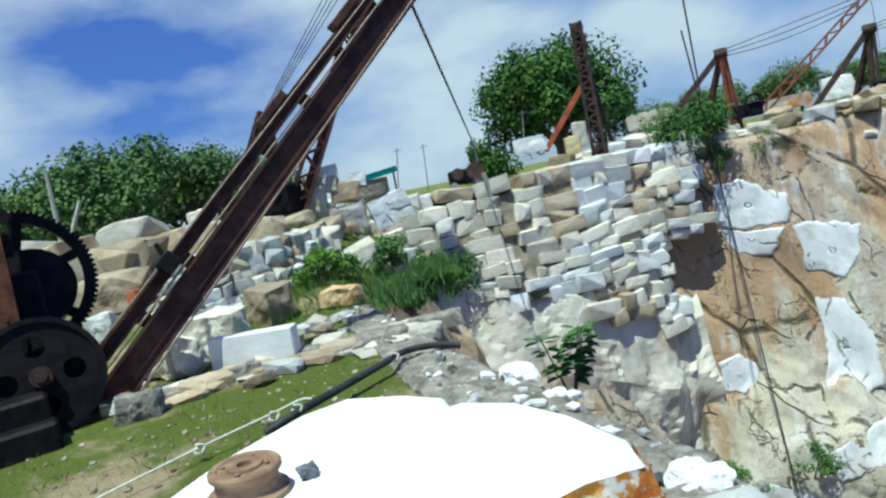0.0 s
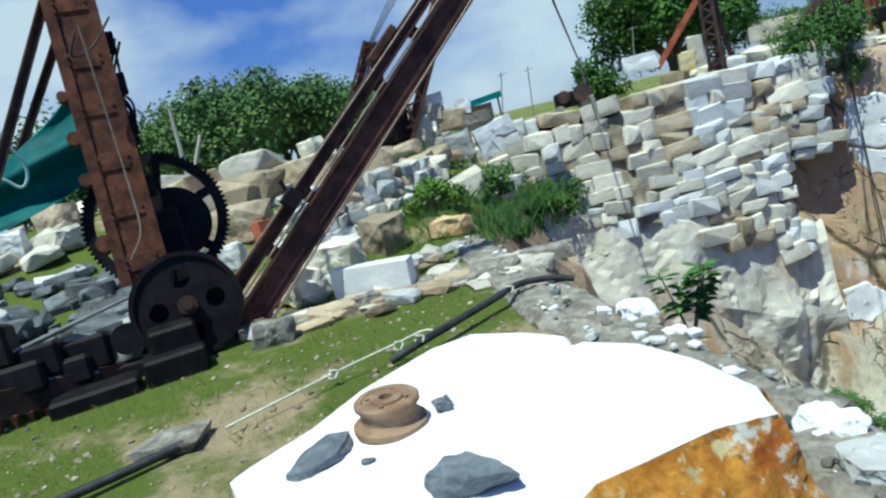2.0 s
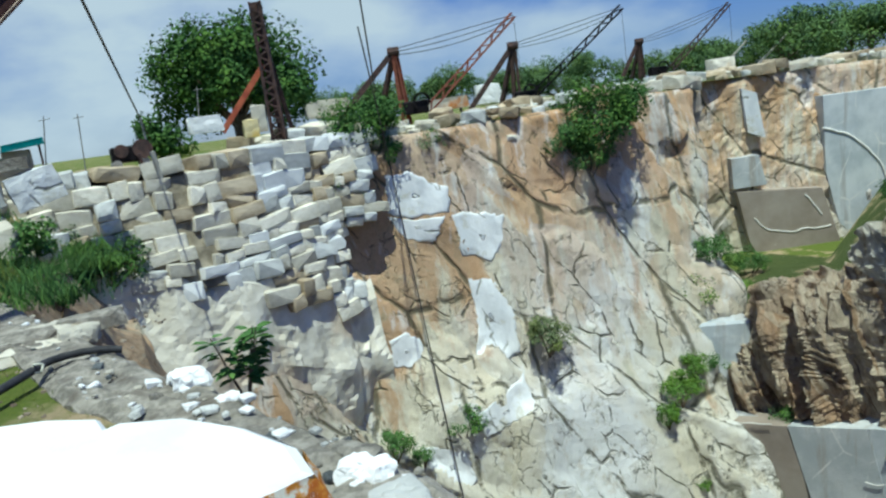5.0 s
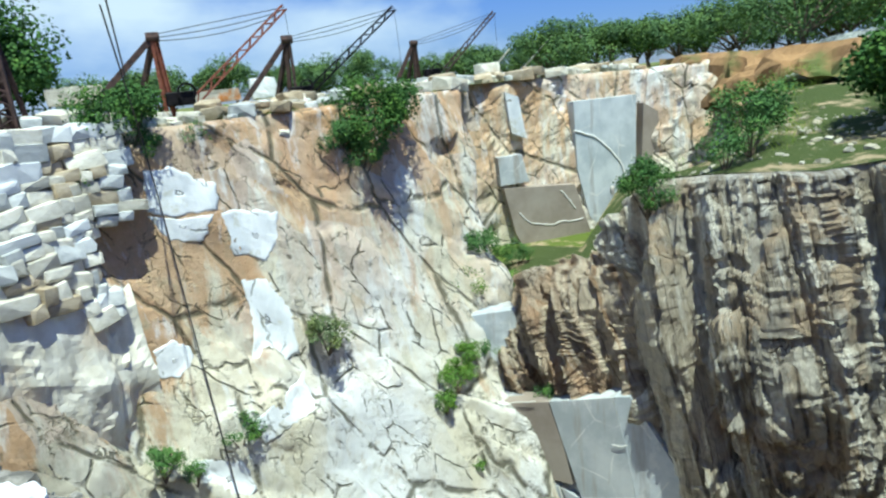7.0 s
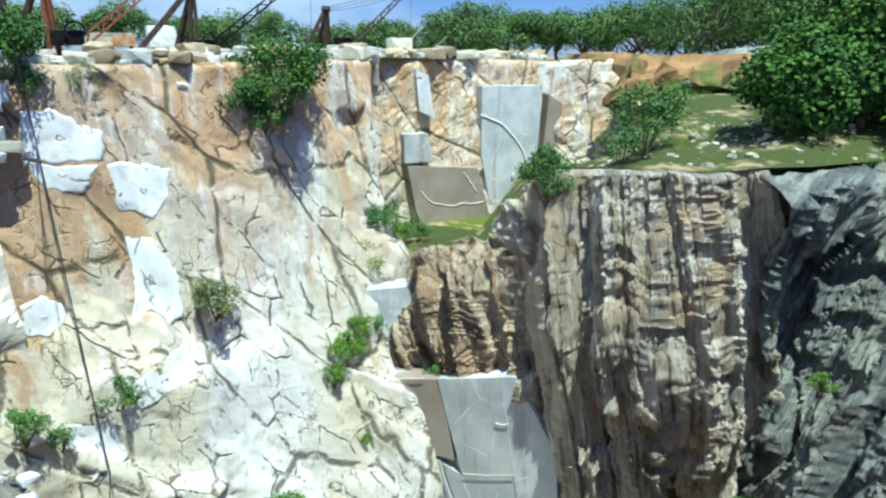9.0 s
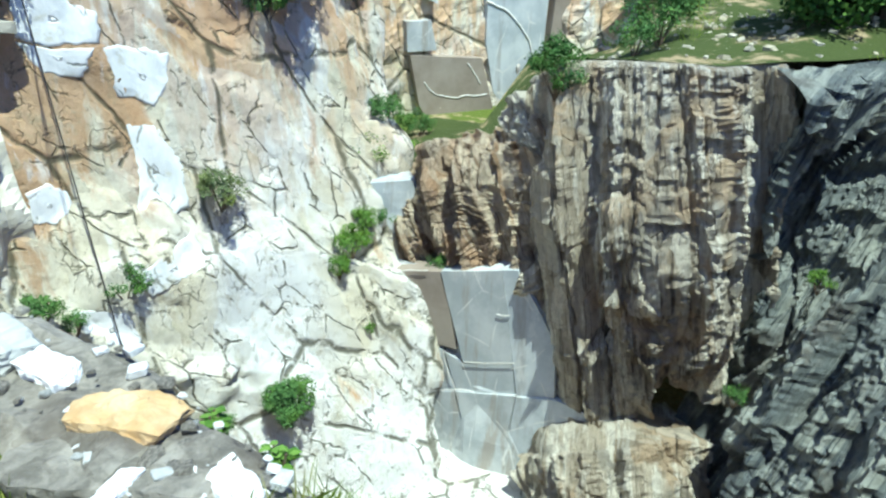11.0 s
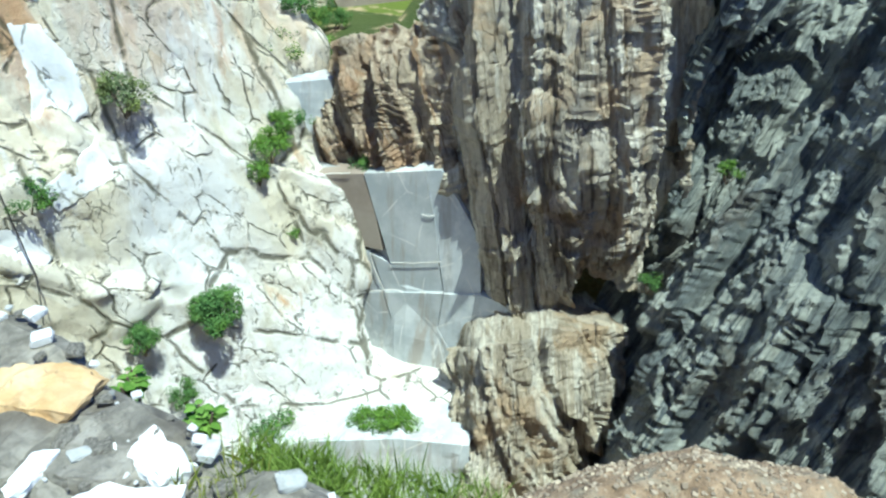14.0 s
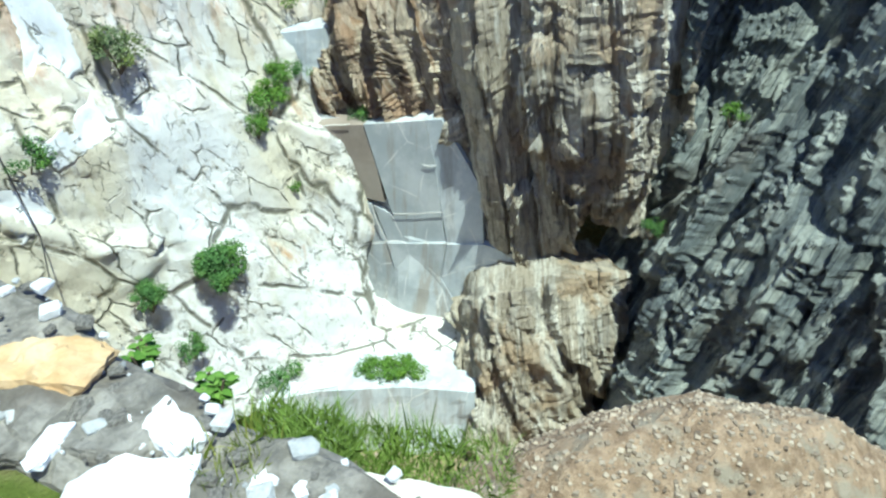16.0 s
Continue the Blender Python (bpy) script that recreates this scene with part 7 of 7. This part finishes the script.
# ---- trees and bushes ----
tree("tree", polar(-14.6, 31, 0.0), 6.6, 3.2, M_LEAF, 5, 24000, 0.18, 0.82, "large dense dark green tree behind the quarry rim", 0.3, clumps=64)
bush("bush", polar(-20.5, 29, 0.7), 1.5, M_LEAF, 6, 3500, 0.15, 0.9, "dark green bush beside the large tree")
BUSHES = [  # foot, radius, leaves, count
    ((6.81, 27.10, -0.72), 2.0, M_LEAF, 4200, "dense dark green bush hanging on the rim"), ((4.98, 26.51, -0.94), 1.2, M_LEAF_MID, 1500, "green bush hanging below the rim"), ((5.93, 26.34, -1.46), 1.0, M_LEAF_MID, 1200, "green bush hanging below the rim"),
    ((-2.03, 24.37, 0.26), 1.6, M_LEAF, 3000, "dusty green bush on the cliff edge"), ((-1.68, 24.38, -0.04), 0.8, M_LEAF, 900, "dark green bush on the cliff edge"), ((-3.83, 23.26, -1.36), 1.15, M_LEAF_LIGHT, 1500, "light green bush on the wall"), ((-3.41, 23.86, -0.61), 0.8, M_LEAF_LIGHT, 800, "light green bush on the wall"),
    ((0.02, 24.99, -0.05), 0.8, M_LEAF_MID, 900, "small green bush below the rim"), ((-9.33, 17.82, -1.27), 0.95, M_LEAF, 2200, "dark green bush on the slope by the wall"), ((-7.20, 11.63, -0.05), 0.65, M_LEAF_MID, 1400, "green bush on the slope by the wall"),
    ((-7.10, 9.59, 0.30), 0.5, M_LEAF_LIGHT, 1000, "low green plants on the slope"), ((-6.27, 10.50, -0.58), 0.4, M_LEAF_MID, 800, "low green bush at the pit edge"), ((3.25, 23.59, -7.31), 0.85, M_LEAF_DUST, 1200, "dusty green bush growing from the cliff"),
    ((11.06, 28.06, -6.49), 1.1, M_LEAF_MID, 1300, "green bush on the bench"), ((14.75, 32.33, -8.18), 0.9, M_LEAF_MID, 1000, "green bush on the bench"), ((10.09, 27.42, -7.23), 0.9, M_LEAF_LIGHT, 1200, "bright green low plants on the bench"), ((12.73, 29.94, -8.32), 0.8, M_LEAF_LIGHT, 1000, "bright green low plants on the bench"),
    ((9.02, 25.06, -9.84), 0.7, M_LEAF_LIGHT, 1000, "bright green plants in a cleft"), ((8.26, 24.45, -10.42), 0.8, M_LEAF_LIGHT, 1200, "bright green plants in a cleft"), ((7.54, 24.02, -11.05), 0.6, M_LEAF_LIGHT, 800, "bright green plants in a cleft"), ((10.10, 25.90, -10.00), 0.6, M_LEAF_MID, 600, "green plants in a cleft"),
    ((12.17, 23.80, -11.93), 0.75, M_LEAF_MID, 900, "green bush on the sawn ledge"), ((14.68, 20.53, -3.59), 1.3, M_LEAF, 1700, "dark green bush in the notch"), ((14.69, 19.71, -3.26), 0.8, M_LEAF_MID, 700, "green bush in the notch"), ((18.32, 19.60, -1.76), 1.6, M_LEAF_MID, 1800, "green bush on the grassy slope"), ((16.31, 18.55, -2.05), 0.9, M_LEAF_MID, 900, "green bush on the grassy slope"),
    ((4.24, 21.05, -15.07), 1.15, M_LEAF_MID, 3000, "round dark green bush growing from the white cliff"), ((1.86, 20.81, -14.85), 0.6, M_LEAF_MID, 700, "green tuft in a cliff crack"), ((-2.53, 20.84, -9.23), 0.7, M_LEAF_MID, 800, "green tuft in a cliff crack"), ((-0.21, 22.10, -9.42), 0.75, M_LEAF_MID, 900, "green tuft in a cliff crack"),
    ((-1.72, 21.41, -9.94), 0.45, M_LEAF_MID, 400, "green tuft in a cliff crack"), ((5.63, 20.52, -20.35), 0.95, M_LEAF_MID, 1300, "green bush on the low ledge"), ((1.87, 20.83, -14.75), 0.65, M_LEAF_MID, 700, "green tuft in a cliff crack"), ((2.74, 20.40, -17.34), 0.6, M_LEAF_MID, 700, "green tuft in a cliff crack"),
    ((8.52, 23.49, -13.67), 0.35, M_LEAF_LIGHT, 300, "green tuft on the white cliff"), ((9.24, 18.83, -20.43), 0.5, M_LEAF_LIGHT, 700, "grassy tuft on the low ledge"), ((9.89, 18.27, -20.47), 0.62, M_LEAF_LIGHT, 1000, "grassy tuft on the low ledge"), ((10.67, 17.94, -20.48), 0.5, M_LEAF_LIGHT, 800, "grassy tuft on the low ledge"),
    ((-8.9, 16.92, -1.9), 0.95, M_LEAF, 2400, "dark green bush at the foot of the wall"), ((-9.33, 15.32, -1.0), 0.8, M_LEAF_MID, 1600, "green bush at the foot of the wall"), ((-9.25, 13.61, -0.6), 0.7, M_LEAF_MID, 1500, "green bush on the slope by the wall"),
    ((-8.55, 17.21, -1.5), 0.9, M_LEAF, 2000, "dark green bush at the foot of the wall"), ((-7.81, 10.35, -0.26), 0.45, M_LEAF_LIGHT, 900, "light green weeds on the slope"), ((-4.2, 21.9, -4.3), 0.6, M_LEAF_MID, 900, "green weeds along the wall's foot"), ((-5.3, 20.4, -3.9), 0.5, M_LEAF_MID, 700, "green weeds along the wall's foot"),
    ((20.78, 12.96, -9.11), 0.45, M_LEAF_LIGHT, 300, "green plant on the shaded rock"), ((20.03, 11.15, -14.97), 0.8, M_LEAF_MID, 900, "green bush on the shaded rock"), ((21.24, 12.15, -12.38), 0.5, M_LEAF_MID, 400, "green plant on the shaded rock"), ((19.45, 14.08, -14.19), 0.5, M_LEAF_MID, 400, "green plant on the shaded rock"), ((19.82, 11.78, -18.35), 0.5, M_LEAF_LIGHT, 400, "mossy plant on the shaded rock"),
]
for k, (at, r, mat, n, lab) in enumerate(BUSHES):
    back = Vector(at).normalized() * 0.1
    low = "low ledge" in lab or "low plants" in lab
    r *= 1.45 if low else 1.0
    bush("bush", (at[0] + back.x, at[1] + back.y, at[2] - 0.1), r, mat, 500 + k, int(n * 2.3), 0.04 + 0.04 * r, 0.38 if low else 0.9, lab, "bush", "bushes on the cliffs", 20)
for k, (a, d, h, r) in enumerate(((53.5, 29.5, 4.6, 2.5), (57.5, 31, 5.6, 3.2), (63, 31, 6.0, 3.6))):
    x, y, _ = polar(a, d, 0)
    tree("tree", (x, y, -2.1), h, r, M_LEAF, 700 + k, 12000, 0.22, 0.85, "dense dark green tree on the slope", 0.22, clumps=40)


def far_trees(rows, label, group):
    rng = random.Random(61)
    for a0, a1, d0, d1, n, h0, h1 in rows:
        for k in range(n):
            a, d = a0 + (a1 - a0) * (k + rng.random()) / n, rng.uniform(d0, d1)
            h = rng.uniform(h0, h1)
            x, y, _ = polar(a, d, 0)
            tree("tree", (x, y, drop(x, y) - 0.3 * h), h * 1.2, h * rng.uniform(0.62, 0.85), M_LEAF_FAR, rng.randrange(9999), 6500, 0.21, 0.6, label, 0.2, clumps=22, group=group)


far_trees(((-9, 30, 70, 90, 14, 3.6, 5.0), (28, 50, 62, 80, 13, 4.0, 6.0), (46, 62, 50, 64, 8, 5.5, 7.5)), "broad green tree in the belt behind the quarry", "tree belt")
far_trees(((-80, -58, 30, 46, 9, 3.2, 5.0), (-58, -43, 34, 52, 9, 4.2, 6.2), (-46, -38, 48, 60, 5, 3.5, 5.0)), "feathery green tree on the slope behind the heap", "trees behind the heap")
grass("slope_grass", [(*polar(a, d, 0)[:2], -2.0 + (d - 26) * 0.17, 0.9, 60, 0.35) for a, d in [(39 + (i * 7.3) % 22, 26 + (i * 3.7) % 15) for i in range(60)]], M_GRASS, "tall grass on the slope above the promontory", 15)


def gravel(name, n, place, sizes, mat, label, seed):
    """Many small broken stones in one mesh."""
    rng = random.Random(seed)
    protos = []
    for i in range(5):
        bm = hull_bm(random.Random(900 + i), 1, 1, 0.7, 10, 0.6)
        bm.verts.index_update()
        protos.append(([v.co.copy() for v in bm.verts], [[v.index for v in f.verts] for f in bm.faces]))
        bm.free()
    vs, fs = [], []
    for _ in range(n):
        p = place(rng)
        if p is None:
            continue
        m = Matrix.Translation(p) @ Euler((rng.uniform(-.4, .4), rng.uniform(-.4, .4), rng.uniform(0, 6.28))).to_matrix().to_4x4() @ Matrix.Scale(rng.choice(sizes) * rng.uniform(0.6, 1.4), 4)
        pv, pf = protos[rng.randrange(5)]
        o = len(vs)
        vs += [m @ v for v in pv]
        fs += [[o + i for i in f] for f in pf]
    return tagged(raw(name, vs, fs, mat), label, "gravel", kind="stuff")


def on_object(ob):
    inv = ob.matrix_basis.copy()
    tree_ = BVHTree.FromPolygons([inv @ v.co for v in ob.data.vertices], [list(p.vertices) for p in ob.data.polygons])

    def hit(x, y):
        h = tree_.ray_cast(Vector((x, y, 20)), Vector((0, 0, -1)))[0]
        return h
    return hit


bench_at = on_object(bpy.data.objects["bench_ground"])
mound_at = on_object(bpy.data.objects["earth_mound"])
gravel("mound_gravel", 5000, lambda r: mound_at(5.3 + r.gauss(0, 2.0), 3.3 + r.gauss(0, 1.3)), (0.012, 0.02, 0.035, 0.06), M_GRAVEL, "pale and brown gravel strewn over the earth mound", 71)
gravel("terrace_gravel", 900, lambda r: (lambda x, y: Vector((x, y, drop(x, y) + 0.005)))(-r.uniform(2.9, 7.5), r.uniform(0.5, 7.0)), (0.015, 0.025, 0.04), M_GRAVEL, "small stones scattered on the terrace", 72)
gravel("slope_scree", 320, lambda r: (lambda h: h)(bench_at(*polar(r.uniform(37, 62), r.uniform(24.3, 34), 0)[:2])), (0.08, 0.14, 0.26), M_WALLPALE, "pale scree on the slope above the promontory", 73)

weeds = []
rng = random.Random(88)
for _ in range(420):
    a, d = rng.uniform(-42, -27), rng.uniform(9.5, 17)
    x, y = math.sin(radians(a)) * d, math.cos(radians(a)) * d
    if noise.noise(Vector((x * 0.5, y * 0.5, 7))) > -0.05:
        weeds.append((x, y, drop(x, y) - 0.02, 0.4, 22, rng.uniform(0.15, 0.4)))
grass("slope_weeds", weeds, M_LEAF_MID, "green weeds on the slope by the masonry wall", 21)
